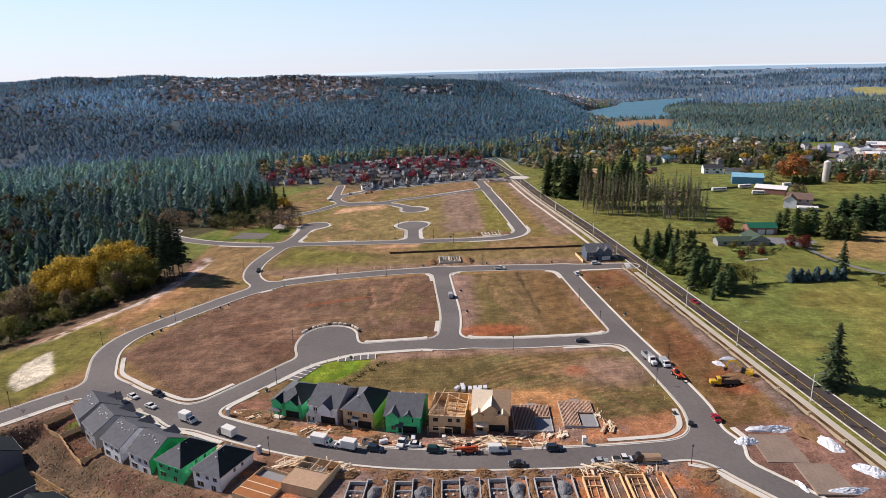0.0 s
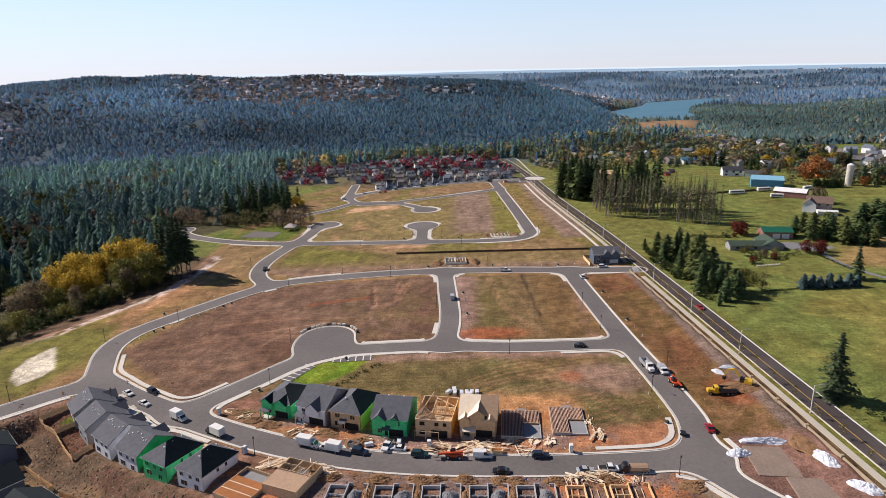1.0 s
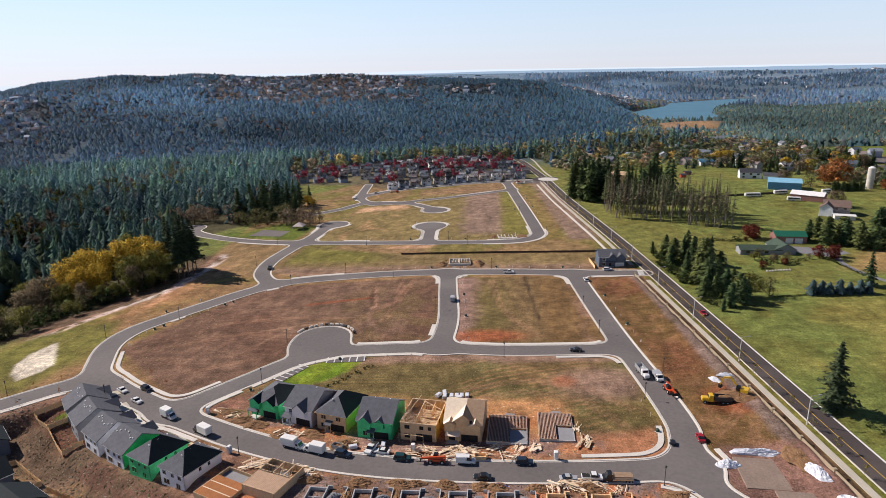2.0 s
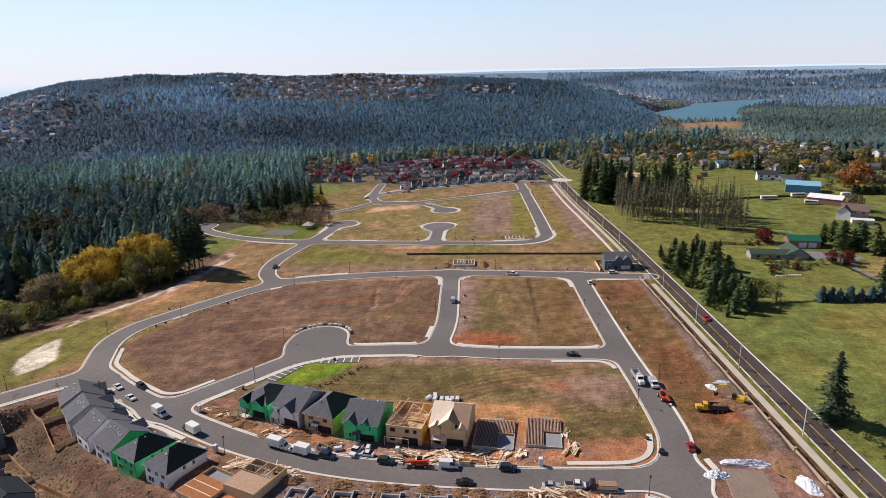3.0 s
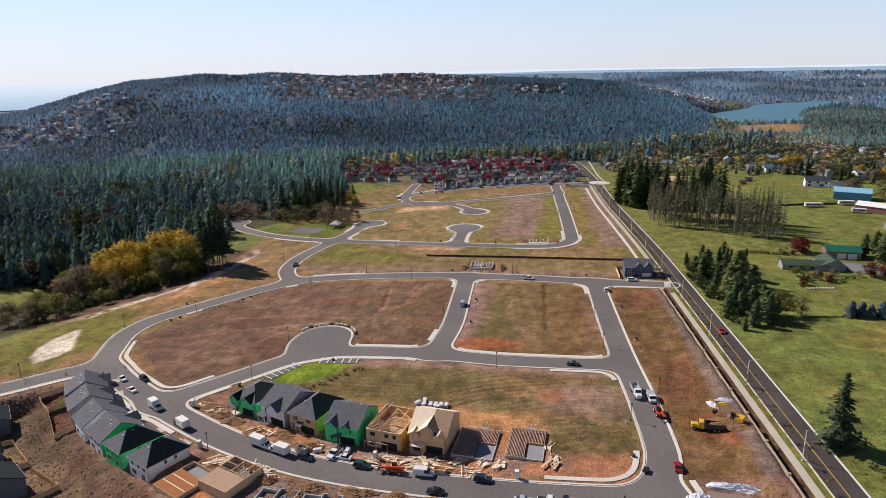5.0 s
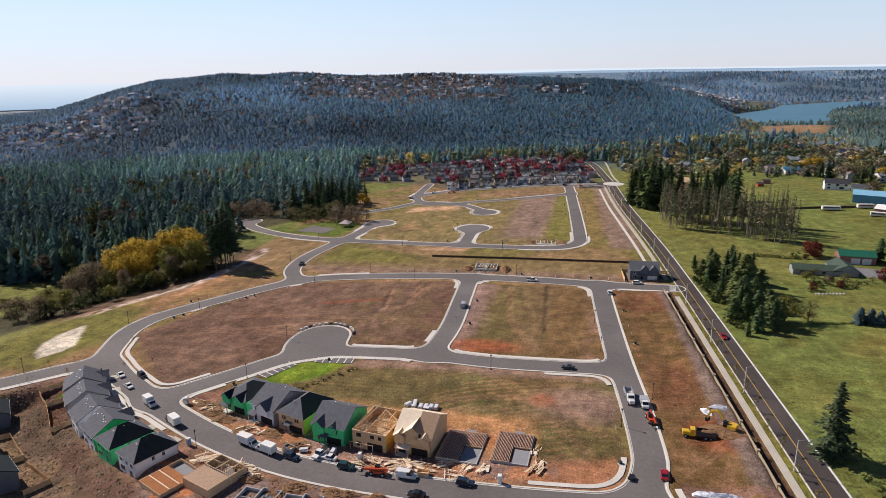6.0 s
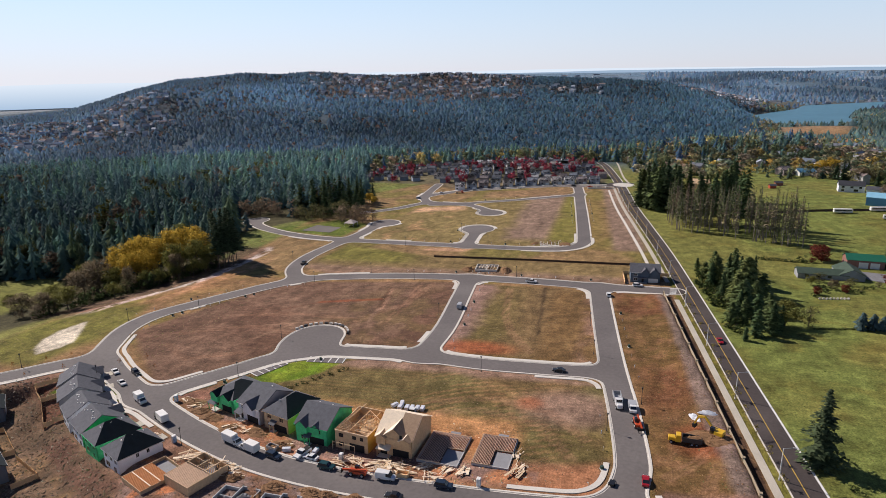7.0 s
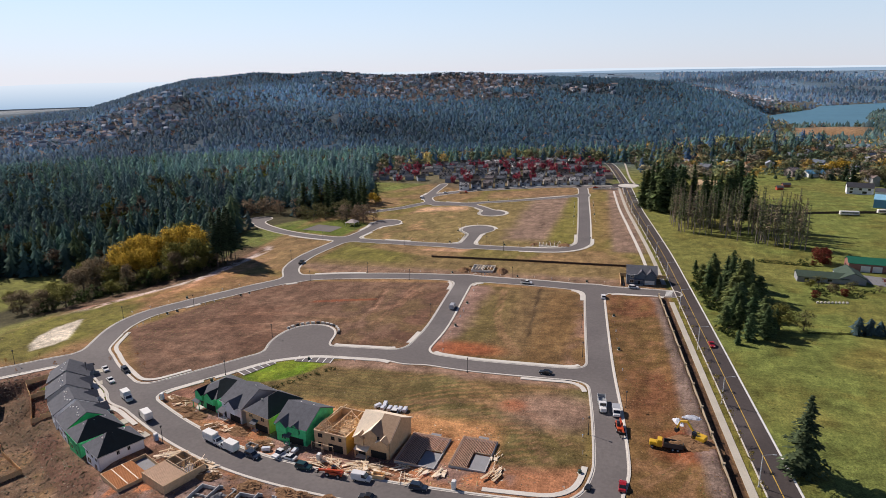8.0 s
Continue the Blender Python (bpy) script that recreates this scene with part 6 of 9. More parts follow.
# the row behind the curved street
house(-48.8, 187, -19, 10.5, 13, 5.4, 2.6, "hip", [M_GREEN_WRAP] * 4, "green-sheathed new house with charcoal and black roof", front_gables=[(-2.9, 3.4, 1.2, 1.4), (2.2, 4.2, 1.0, 1.6)],
      windows=W2 + SIDE, garage=(1.8, 4.6, M_DARK), porch=(-3.2, 3.0, 2.2), dark_side=M_BLACK_ROOF, group="houses under construction", trim=M_GREEN_WRAP, vents=0)
house(-36.3, 182.9, -20, 10, 14, 5.7, 3.6, "along", [M_WHITE_SIDING, M_ROSE_SIDING, M_WHITE_SIDING, M_WHITE_SIDING], "pale new house with grey roof and front gable", front_gables=[(1.0, 4.6, 1.2, 2.0)],
      windows=W2[:1] + [("f", 1.0, 3.4, 1.5, 1.5)] + SIDE, garage=(1.6, 5.0, M_DARK), porch=(-3.4, 2.8, 1.8), group="houses under construction", vents=1)
house(-25.6, 179.7, -16, 10, 14, 5.7, 3.3, "hip", [M_OSB, M_YELLOW_WRAP, M_YELLOW_WRAP, M_OSB], "tan and yellow sheathed house with hipped roof", windows=W2, garage=(2.0, 4.6, M_DARK), porch=(-0.6, 1.8, 1.4), dark_side=M_BLACK_ROOF,
      group="houses under construction", trim=M_OSB, vents=1)
house(-12.7, 175.7, -8, 10.6, 14, 5.7, 3.6, "along", [M_GREEN_WRAP] * 4, "bright green sheathed house with wide grey roof", front_gables=[(-2.9, 3.6, 0.9, 1.7), (1.6, 2.4, 0.3, 1.0)], windows=W2, garage=(1.8, 4.8, M_DARK),
      porch=(-0.9, 1.8, 1.3), group="houses under construction", trim=M_GREEN_WRAP, vents=2)
# the closer row on the outer side of the bend, backs towards the slope
BACK = [("b", -3.0, 3.6, 1.2, 1.0), ("b", 0.3, 3.6, 1.0, 0.9), ("b", 3.0, 3.6, 1.2, 1.0), ("b", -2.4, 0.8, 2.2, 1.5), ("b", 2.2, 0.6, 1.4, 1.5)]
ROW = [(-120.2, 184.6, -50, -5.0), (-111, 175, -44, -4.7), (-100, 166.5, -35, -4.8), (-88.5, 159.5, -30, -4.5), (-77, 152.7, -27, -2.8), (-64.5, 147, -25, -1.9)]   # middle of the back wall, turn, floor level
LOOK = [("along", M_GREY_SIDING, M_GREY_SIDING, "grey finished house with charcoal gabled roof"), ("along", M_GREY_SIDING, M_GREY_SIDING, "grey finished house with garden behind"),
        ("along", M_WHITE_SIDING, M_WHITE_SIDING, "white house with charcoal gabled roof"), ("along", M_WHITE_SIDING, M_GREEN_WRAP, "white house with one green sheathed gable end"),
        ("hip", M_GREEN_WRAP, M_GREEN_WRAP, "green wrapped house with dark hipped roof"), ("hip", M_WHITE_SIDING, M_WHITE_SIDING, "pale wrapped house with dark hipped roof")]
for (bx, by, ang, floor_z), (kind, wall_m, right_m, label) in zip(ROW, LOOK):
    c, s = math.cos(radians(ang)), math.sin(radians(ang))
    depth = 12.6
    cx, cy = bx - s * depth / 2, by + c * depth / 2
    # concrete drive from the garage to the street
    drive = Form().slab([(cx + c * u - s * v, cy + s * u + c * v, ground_z(cx + c * u - s * v, cy + s * u + c * v) + 0.07) for u, v in ((-4.4, 6.4), (-0.8, 6.4), (-0.8, 10.6), (-4.4, 10.6))][::-1], 0.1)
    tagged(new("drive", drive.mesh("drive", M_WALK)), "pale concrete drive in front of the house", "drive", kind="structure")
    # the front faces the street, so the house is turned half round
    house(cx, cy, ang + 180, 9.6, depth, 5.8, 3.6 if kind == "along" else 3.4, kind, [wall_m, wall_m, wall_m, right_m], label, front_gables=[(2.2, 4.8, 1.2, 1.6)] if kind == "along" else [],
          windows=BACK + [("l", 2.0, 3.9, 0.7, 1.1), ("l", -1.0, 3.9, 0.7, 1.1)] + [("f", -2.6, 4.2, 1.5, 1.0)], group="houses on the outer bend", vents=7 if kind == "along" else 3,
          trim=M_STEM if "green wrapped" not in label else M_GREEN_WRAP, dark_side=M_BLACK_ROOF, foot=-0.8, z=floor_z, dark_left=True)


M_JOIST = mat("reddish_joist_timber", (0.62, 0.42, 0.32), 0.8, 0.18, 2.0, 12.0, 0.1, each=0.15)
M_BROWN_DECK = mat("brown_roof_deck", (0.34, 0.23, 0.15), 0.85, 0.2, 1.0, 8.0, 0.1)
M_ORANGE_DECK = mat("orange_floor_panels", (0.5, 0.2, 0.07), 0.8, 0.15, 0.8, 8.0, 0.1)
M_TAN_DECK = mat("tan_floor_panels", (0.6, 0.4, 0.27), 0.8, 0.15, 0.8, 8.0, 0.1)
M_CRAWL = mat("brown_crawl_earth", (0.2, 0.14, 0.1), 0.95, 0.25, 0.6, 5.0, 0.2)
M_PAD = mat("packed_brown_earth", (0.26, 0.195, 0.155), 0.95, 0.2, 0.2, 1.6, 0.15)
# ---- houses still in frame, floors and foundations ----
house(13, 174.5, -6, 10.6, 14, 6.1, 3.8, "along", [M_OSB] * 4, "strand-board house with bare pale roof deck", M_PALE_WOOD, front_gables=[(-3.7, 2.9, 1.1, 0.9), (0.2, 7.4, 0.5, 2.9), (3.6, 3.0, 1.3, 0.8)], dark_side=M_BROWN_DECK, windows=[], garage=(1.9, 4.8, M_DARK),
      porch=(-2.8, 3.6, 1.8), group="houses under construction", trim=M_OSB, vents=0)


def brown_slope(ob, x0, x1, d2, e, rise, over=0.45):
    """Brown underlay over one half of a bare front roof slope."""
    k = rise / d2
    part("roof_underlay", Form().slab([(x0, -d2 - over, e - over * k + 0.1), (x1, -d2 - over, e - over * k + 0.1), (x1, 0, e + rise + 0.1), (x0, 0, e + rise + 0.1)], 0.03), M_BROWN_DECK, ob, "brown felt underlay")


# near-black panels on the wall stand in for unlit rooms
def dark_openings(ob, rows):
    for x, y, z, w, h, face in rows:
        m = pose(x, y, z, 0, 0, {"f": 0, "r": 90}[face])
        part("window_opening", Form().box(-w / 2, w / 2, -0.04, 0.12, 0, h), M_DARK, ob, "unglazed opening in the sheathing", m=m)


sheathed = [o for o in scene.objects if "bare pale roof deck" in o.get("label", "")][0]
brown_slope(sheathed, 0.4, 5.7, 7.0, 6.1, 3.8)
dark_openings(sheathed, [(-3.2, -7.85, 0.8, 1.5, 1.3, "f"), (-3.2, -7.85, 3.8, 1.4, 1.2, "f"), (-0.6, -7.05, 3.9, 0.9, 1.2, "f"), (0.5, -7.05, 3.9, 0.9, 1.2, "f"), (2.9, -7.85, 4.1, 1.5, 1.3, "f"), (2.4, -7.85, 6.3, 0.7, 1.1, "f")])


def open_frame_house(x, y, yaw, label):
    """Sheathed walls without a roof: plates, studs, partitions and the first trusses."""
    ob = thing("unfinished_house", x, y, yaw, label, "house", "houses under construction")
    w2, d2, e = 5.3, 7.0, 5.6
    part("wall", Form().box(-w2, w2, -d2, -d2 + 0.15, 0, e), M_OSB, ob)
    part("wall", Form().box(w2 - 0.15, w2, -d2 + 0.15, d2, 0, e), M_GOLD_WRAP, ob, "golden yellow sheathing")
    part("wall", Form().box(-w2, w2 - 0.15, d2 - 0.15, d2, 0, e), M_OSB, ob)
    part("wall", Form().box(-w2, -w2 + 0.15, -d2 + 0.15, d2 - 0.15, 0, e), M_OSB, ob)
    part("floor_deck", Form().box(-w2 + 0.15, w2 - 0.15, -d2 + 0.15, d2 - 0.15, 2.7, 2.95), M_OSB, ob)
    for a, b in (((-w2, -d2), (w2, -d2)), ((w2, -d2), (w2, d2)), ((w2, d2), (-w2, d2)), ((-w2, d2), (-w2, -d2))):
        part("top_plate", Form().beam((*a, e + 0.08), (*b, e + 0.08), 0.2, 0.16), M_LUMBER, ob)
    for a, b in (((-1.2, -6.8), (-1.2, 6.8)), ((-1.2, 1.0), (5.1, 1.0)), ((2.2, 1.0), (2.2, 6.8)), ((-5.1, -2.0), (-1.2, -2.0)), ((-1.2, 4.0), (2.2, 4.0))):
        f = Form().beam((*a, 5.5), (*b, 5.5), 0.14, 0.14).beam((*a, 3.05), (*b, 3.05), 0.14, 0.1)
        n = int(math.hypot(b[0] - a[0], b[1] - a[1]) / 0.6)
        for i in range(n + 1):
            px, py = a[0] + (b[0] - a[0]) * i / n, a[1] + (b[1] - a[1]) * i / n
            f.box(px - 0.06, px + 0.06, py - 0.06, py + 0.06, 3.0, 5.5)
        part("stud_wall", f, M_LUMBER, ob)
    for i in range(5):
        yy = -6.6 + i * 0.7
        part("truss", Form().beam((-w2, yy, e + 0.2), (-1.0, yy, e + 0.2), 0.08, 0.16).beam((-w2, yy, e + 0.2), (-3.1, yy, e + 2.6), 0.08, 0.16).beam((-1.0, yy, e + 0.2), (-3.1, yy, e + 2.6), 0.08, 0.16), M_LUMBER, ob)
    for i in range(9):
        part("joist", Form().beam((-1.0, -6.5 + i * 0.8, e + 0.22), (w2 - 0.1, -6.5 + i * 0.8, e + 0.22), 0.08, 0.14), M_LUMBER, ob) if i % 3 else None
    part("brace", Form().beam((-4.8, -6, 5.7), (-2.0, 5.5, 8.0), 0.12, 0.2), M_LUMBER, ob)
    part("brace", Form().beam((-1, 6, 5.7), (5, 1.5, 5.9), 0.1, 0.2), M_LUMBER, ob)
    dark_openings(ob, [(-3.3, -7.0, 0.8, 1.6, 1.3, "f"), (-3.3, -7.0, 3.7, 1.5, 1.2, "f"), (1.0, -7.0, 3.8, 1.2, 1.1, "f"), (3.4, -7.0, 3.8, 1.0, 1.1, "f"), (5.3, -2, 3.8, 1.0, 1.2, "r"), (5.3, 3, 3.8, 1.0, 1.2, "r")])
    # near-black box painted in for the unlit garage
    part("garage_opening", Form().box(-0.6, 4.2, -7.05, -6.8, 0, 2.4), M_DARK, ob)
    for sx_ in (-5.4, -1.6):
        part("scaffold_rail", Form().beam((sx_, -8.4, 2.6), (sx_ + 3.4, -8.4, 2.6), 0.1, 0.12).beam((sx_, -8.4, 0), (sx_, -8.4, 2.8), 0.1, 0.1).beam((sx_ + 3.4, -8.4, 0), (sx_ + 3.4, -8.4, 2.8), 0.1, 0.1), M_LUMBER, ob)
    return ob


open_frame_house(0.3, 174.5, -8, "roofless timber-framed house with yellow side wall")


def joist_floor(x, y, yaw, w, d, label, slab_x):
    """Stem walls with a floor of bare joists, and a grey garage slab in one front corner."""
    ob = thing("unfinished_floor", x, y, yaw, label, "house foundation", "floors under construction")
    w2, d2 = w / 2, d / 2
    for x0, x1, y0, y1 in ((-w2, w2, -d2, -d2 + 0.25), (-w2, w2, d2 - 0.25, d2), (-w2, -w2 + 0.25, -d2 + 0.25, d2 - 0.25), (w2 - 0.25, w2, -d2 + 0.25, d2 - 0.25)):
        part("stem_wall", Form().box(x0, x1, y0, y1, -0.4, 0.62), M_STEM, ob)
    sx0 = slab_x
    part("garage_slab", Form().box(sx0, w2 - 0.3, -d2 + 0.3, 0.2, 0.0, 0.3), M_SLAB, ob)
    part("patio_slab", Form().box(-1.0, 2.0, d2, d2 + 2.2, -0.1, 0.15), M_SLAB, ob)
    n = int(w / 0.42)
    for i in range(n):
        px = -w2 + 0.3 + (w - 0.6) * i / (n - 1)
        part("joist", Form().box(px - 0.055, px + 0.055, (0.4 if px > sx0 - 0.2 else -d2 + 0.2), d2 - 0.2, 0.62, 0.9), M_JOIST, ob)
    part("rim_board", Form().beam((-w2, -d2 + 0.1, 0.76), (sx0, -d2 + 0.1, 0.76), 0.08, 0.28).beam((-w2, d2 - 0.1, 0.76), (w2, d2 - 0.1, 0.76), 0.08, 0.28).beam((-w2, -d2, 0.76), (-w2, d2, 0.76), 0.08, 0.28).beam((sx0, 0.3, 0.76), (w2, 0.3, 0.76), 0.08, 0.28), M_LUMBER, ob)
    part("crawl_floor", Form().box(-w2 + 0.25, w2 - 0.25, -d2 + 0.25, d2 - 0.25, -0.2, 0.04), M_CRAWL, ob, "brown earth below the joists")
    return ob


joist_floor(25.2, 173.4, -3, 11.6, 15, "house floor of bare joists on grey stem walls", 0.8)
joist_floor(39.4, 174.9, -2, 10.2, 14.8, "reddish joist floor with grey garage slab", 0.4)


def foundation(x, y, yaw, timber, label):
    """U-shaped stem walls round two bays, one with a heap of gravel."""
    ob = thing("foundation", x, y, yaw, label, "house foundation", "foundations in a row")
    m = M_CEDAR if timber else M_STEM
    for x0, x1, y0, y1, h in ((-5, -4.75, -7, 4.5, 0.9), (4.75, 5, -7, 5.5, 0.9), (-0.4, -0.15, -7, 5.5, 0.9), (-4.75, -0.4, 4.25, 4.5, 0.9), (-4.75, -0.4, 1.0, 1.2, 0.5), (-0.15, 0.9, 5.25, 5.5, 0.9), (3.6, 4.75, 5.25, 5.5, 0.9), (-4.75, 4.75, -7, -6.75, 0.9)):
        part("stem_wall", Form().box(x0, x1, y0, y1, -0.3, h), m, ob)
    if not timber:
        for i in range(4):
            part("pad_footing", Form().rod((-3.8 + 0.9 * i, -0.5 + (i % 2) * 1.6, 0), (-3.8 + 0.9 * i, -0.5 + (i % 2) * 1.6, 0.3), 0.33, 0.3, 8), M_CONCRETE, ob)
    else:
        for i in range(5):
            part("form_board", Form().beam((-4 + i * 1.7, -5, 0.2), (-3.6 + i * 1.6, 3.8, 0.3), 0.16, 0.12), M_LUMBER, ob)
    return ob


def heap(name, x, y, rx, ry, h, material, label, category, group="", seed=1, lumpy=0.25, yaw=0.0):
    """A loose heap: a noisy dome that spreads out at its foot."""
    g = np.random.default_rng(seed)
    n, k = 26, 10
    form = Form()
    pts = [(0, 0, h * 0.97)]
    ph = g.uniform(0, 6.28, 6)
    for i in range(1, k + 1):
        u = i / k
        for j in range(n):
            a = 6.2832 * j / n
            e = 1 + 0.16 * math.sin(2 * a + ph[0]) + 0.1 * math.sin(3 * a + ph[1]) + 0.07 * math.sin(5 * a + ph[2])
            zz = h * (1 - u ** 1.5) + (h * lumpy * (g.uniform(-0.5, 0.5)) if i < k else -0.25)
            pts.append((rx * u * e * math.cos(a) + g.normal() * 0.03 * rx, ry * u * e * math.sin(a) + g.normal() * 0.03 * ry, zz))
    faces = [(0, 1 + j, 1 + (j + 1) % n) for j in range(n)]
    for i in range(k - 1):
        for j in range(n):
            a, b = 1 + i * n + j, 1 + i * n + (j + 1) % n
            faces.append((a, a + n, b + n, b))
    form.add(pts, faces)
    ob = new(name, form.mesh(name, material))
    ob.matrix_basis = pose(x, y, ground_z(x, y), 0, 0, yaw)
    return tagged(ob, label, category, group)


for i, (x, y) in enumerate([(-21.5, 139.5), (-9.3, 139), (2.8, 138.8), (14.8, 138.6), (26.6, 138.4), (39, 138.2), (50, 138.2)]):
    foundation(x, y, -4 if i == 0 else 0, i >= 5, "timber-formed foundation with loose boards" if i >= 5 else "grey concrete foundation walls on bare ground")
    if i < 5:
        heap("gravel_mound", x + 2.3, y + 0.8, 2.3, 3.0, 1.5, M_GRAVEL, "heap of grey gravel between foundation walls", "gravel heap", "gravel heaps", 10 + i, 0.12)
        heap("gravel_mound", x + 2.4, y - 4.0, 2.2, 2.4, 1.2, M_GRAVEL, "heap of grey gravel between foundation walls", "gravel heap", "gravel heaps", 20 + i, 0.12)
for i, (x, y, rx, ry, h) in enumerate([(-31, 149.5, 2.2, 1.8, 1.2), (-27, 148.5, 2.6, 1.6, 1.3), (-14, 147.5, 3.0, 1.6, 1.2), (-3, 147, 3.2, 1.6, 1.1), (1, 147.2, 2.2, 1.4, 1.0), (9, 146.8, 2.6, 1.6, 1.2), (18, 146.4, 2.4, 1.5, 1.1), (22, 146.2, 2.8, 1.4, 1.0),
                                        (32.5, 145.8, 2.4, 1.6, 1.2), (45, 146.2, 3.0, 1.9, 1.5), (66, 143, 3.6, 2.0, 1.1), (-22, 165.5, 3.4, 2.4, 1.2), (-33, 171, 3.2, 2.2, 1.1), (-58, 179, 3, 2, 1), (-52, 176, 3, 2.2, 1.1), (-43, 171, 2.6, 2, 0.9),
                                        (-16, 139.5, 1.4, 4, 1.3), (-3.2, 138.8, 1.2, 4, 1.2), (8.8, 138.8, 1.2, 4, 1.2), (20.8, 138.5, 1.2, 4, 1.1), (-64, 184, 4, 2, 1.0), (98, 192, 5, 3.5, 1.4), (101, 158, 3, 4.5, 1.0)]):
    heap("earth_mound", x, y, rx * 1.35, ry * 1.35, h * 0.85, M_SPOIL, "heap of orange-brown dug earth", "earth heap", "earth heaps", 40 + i, 0.3)
for i, (x, y, rx, ry, h, yaw) in enumerate([(93.4, 162.4, 7.4, 1.9, 1.3, -3), (82.8, 157, 3.0, 2.4, 1.4, 0), (102.4, 151.6, 2.4, 4.0, 1.4, 20), (105.4, 139.0, 2.3, 4.0, 1.2, 30), (87.2, 136.5, 0.9, 2.6, 0.7, 8), (98.5, 133.5, 6.5, 1.4, 1.0, -2),
                                            (94.5, 204, 1.2, 2.6, 1.0, 30), (98.5, 206, 3.2, 1.1, 0.8, -12)]):
    heap("covered_mound", x, y, rx, ry, h, M_SHEET, "earth pile under wrinkled white plastic sheet", "covered pile", "piles under sheets", 70 + i, 0.4, yaw)


PAD_ROWS = ((93.2, 153.0, 18.0, 13.4, -4), (98.2, 138.4, 18.0, 12.8, -4))
for x, y, w, d, yaw in PAD_ROWS:
    pad = thing("building_pad", x, y, yaw, "levelled brown earth pad with cut edges", "earth pad", "earth pads")
    part("earth", bevelled(Form().box(-w / 2, w / 2, -d / 2, d / 2, -0.5, 0.1).mesh("earth", M_PAD), 0.05), None, pad)


def half_storey(x, y, yaw, roofed, label):
    """A lower storey in sheathing with a bare or boarded deck on top."""
    ob = thing("unfinished_storey", x, y, yaw, label, "house", "houses under construction")
    w2, d2, e = 5.2, 6.2, 2.7 if roofed else 1.2
    for x0, x1, y0, y1 in ((-w2, w2, -d2, -d2 + 0.15), (-w2, w2, d2 - 0.15, d2), (-w2, -w2 + 0.15, -d2 + 0.15, d2 - 0.15), (w2 - 0.15, w2, -d2 + 0.15, d2 - 0.15)):
        part("wall", Form().box(x0, x1, y0, y1, -0.3, e), M_OSB, ob)
    part("floor_deck", Form().box(-w2 + 0.15, w2 - 0.15, -d2 + 0.15, 0.5 if roofed else 2.2, e - 0.35, e - 0.1 + 0.03), M_ORANGE_DECK if not roofed else M_TAN_DECK, ob, "orange-brown floor panels" if not roofed else "pale deck boards")
    part("slab", Form().box(-w2 + 0.15, w2 - 0.15, 0.5 if roofed else 2.2, d2 - 0.15, 0, 0.2), M_SLAB, ob)
    for i in range(20):
        px = -w2 + 0.3 + i * 0.53
        part("joist", Form().box(px - 0.05, px + 0.05, -d2 + 0.1, 0.6 if roofed else 2.2, e - 0.06, e + 0.0), M_TAN_DECK if roofed else M_ORANGE_DECK, ob)
    if roofed:
        for a, b in (((-w2, 1.0), (w2, 1.0)), ((-1.0, 1.0), (-1.0, 6.0)), ((2.4, 1.0), (2.4, 6.0)), ((-5, 3.6), (-1, 3.6))):
            f = Form().beam((*a, 2.6), (*b, 2.6), 0.14, 0.16).beam((*a, 0.25), (*b, 0.25), 0.14, 0.1)
            n = int(math.hypot(b[0] - a[0], b[1] - a[1]) / 0.55)
            for i in range(n + 1):
                px, py = a[0] + (b[0] - a[0]) * i / n, a[1] + (b[1] - a[1]) * i / n
                f.box(px - 0.06, px + 0.06, py - 0.06, py + 0.06, 0.2, 2.6)
            part("stud_wall", f, M_LUMBER, ob)
    else:
        for yy in (-3.4, -0.6):
            part("chalk_board", Form().beam((-w2 + 0.2, yy, e + 0.13), (w2 - 0.2, yy, e + 0.13), 0.3, 0.04), M_PALE_WOOD, ob)
    return ob


half_storey(-48.6, 144.5, -24, False, "low timber floor with orange-brown panels")
half_storey(-36.5, 146.5, -20, True, "single-storey timber frame with open rooms")


# timber lying about the building plots
def lumber_pile(x, y, yaw, n, length, seed, label="loose pale boards lying on the dirt", material=None):
    g = random.Random(seed)
    ob = thing("lumber_pile", x, y, yaw, label, "lumber", "lumber on the plots")
    for i in range(n):
        a = g.uniform(-0.35, 0.35) if g.random() < 0.75 else g.uniform(-1.5, 1.5)
        L = length * g.uniform(0.3, 0.85)
        px, py, z = g.uniform(-1.9, 1.9), g.uniform(-1.5, 1.5), 0.05 + 0.05 * i
        part("board", Form().beam((px - math.cos(a) * L / 2, py - math.sin(a) * L / 2, z), (px + math.cos(a) * L / 2, py + math.sin(a) * L / 2, z + g.uniform(-0.02, 0.12)), g.uniform(0.08, 0.22) if g.random() < 0.88 else g.uniform(0.5, 1.1), 0.07), material or g.choice((M_LUMBER, M_PALE_WOOD, M_PALE_WOOD)), ob)
    return ob


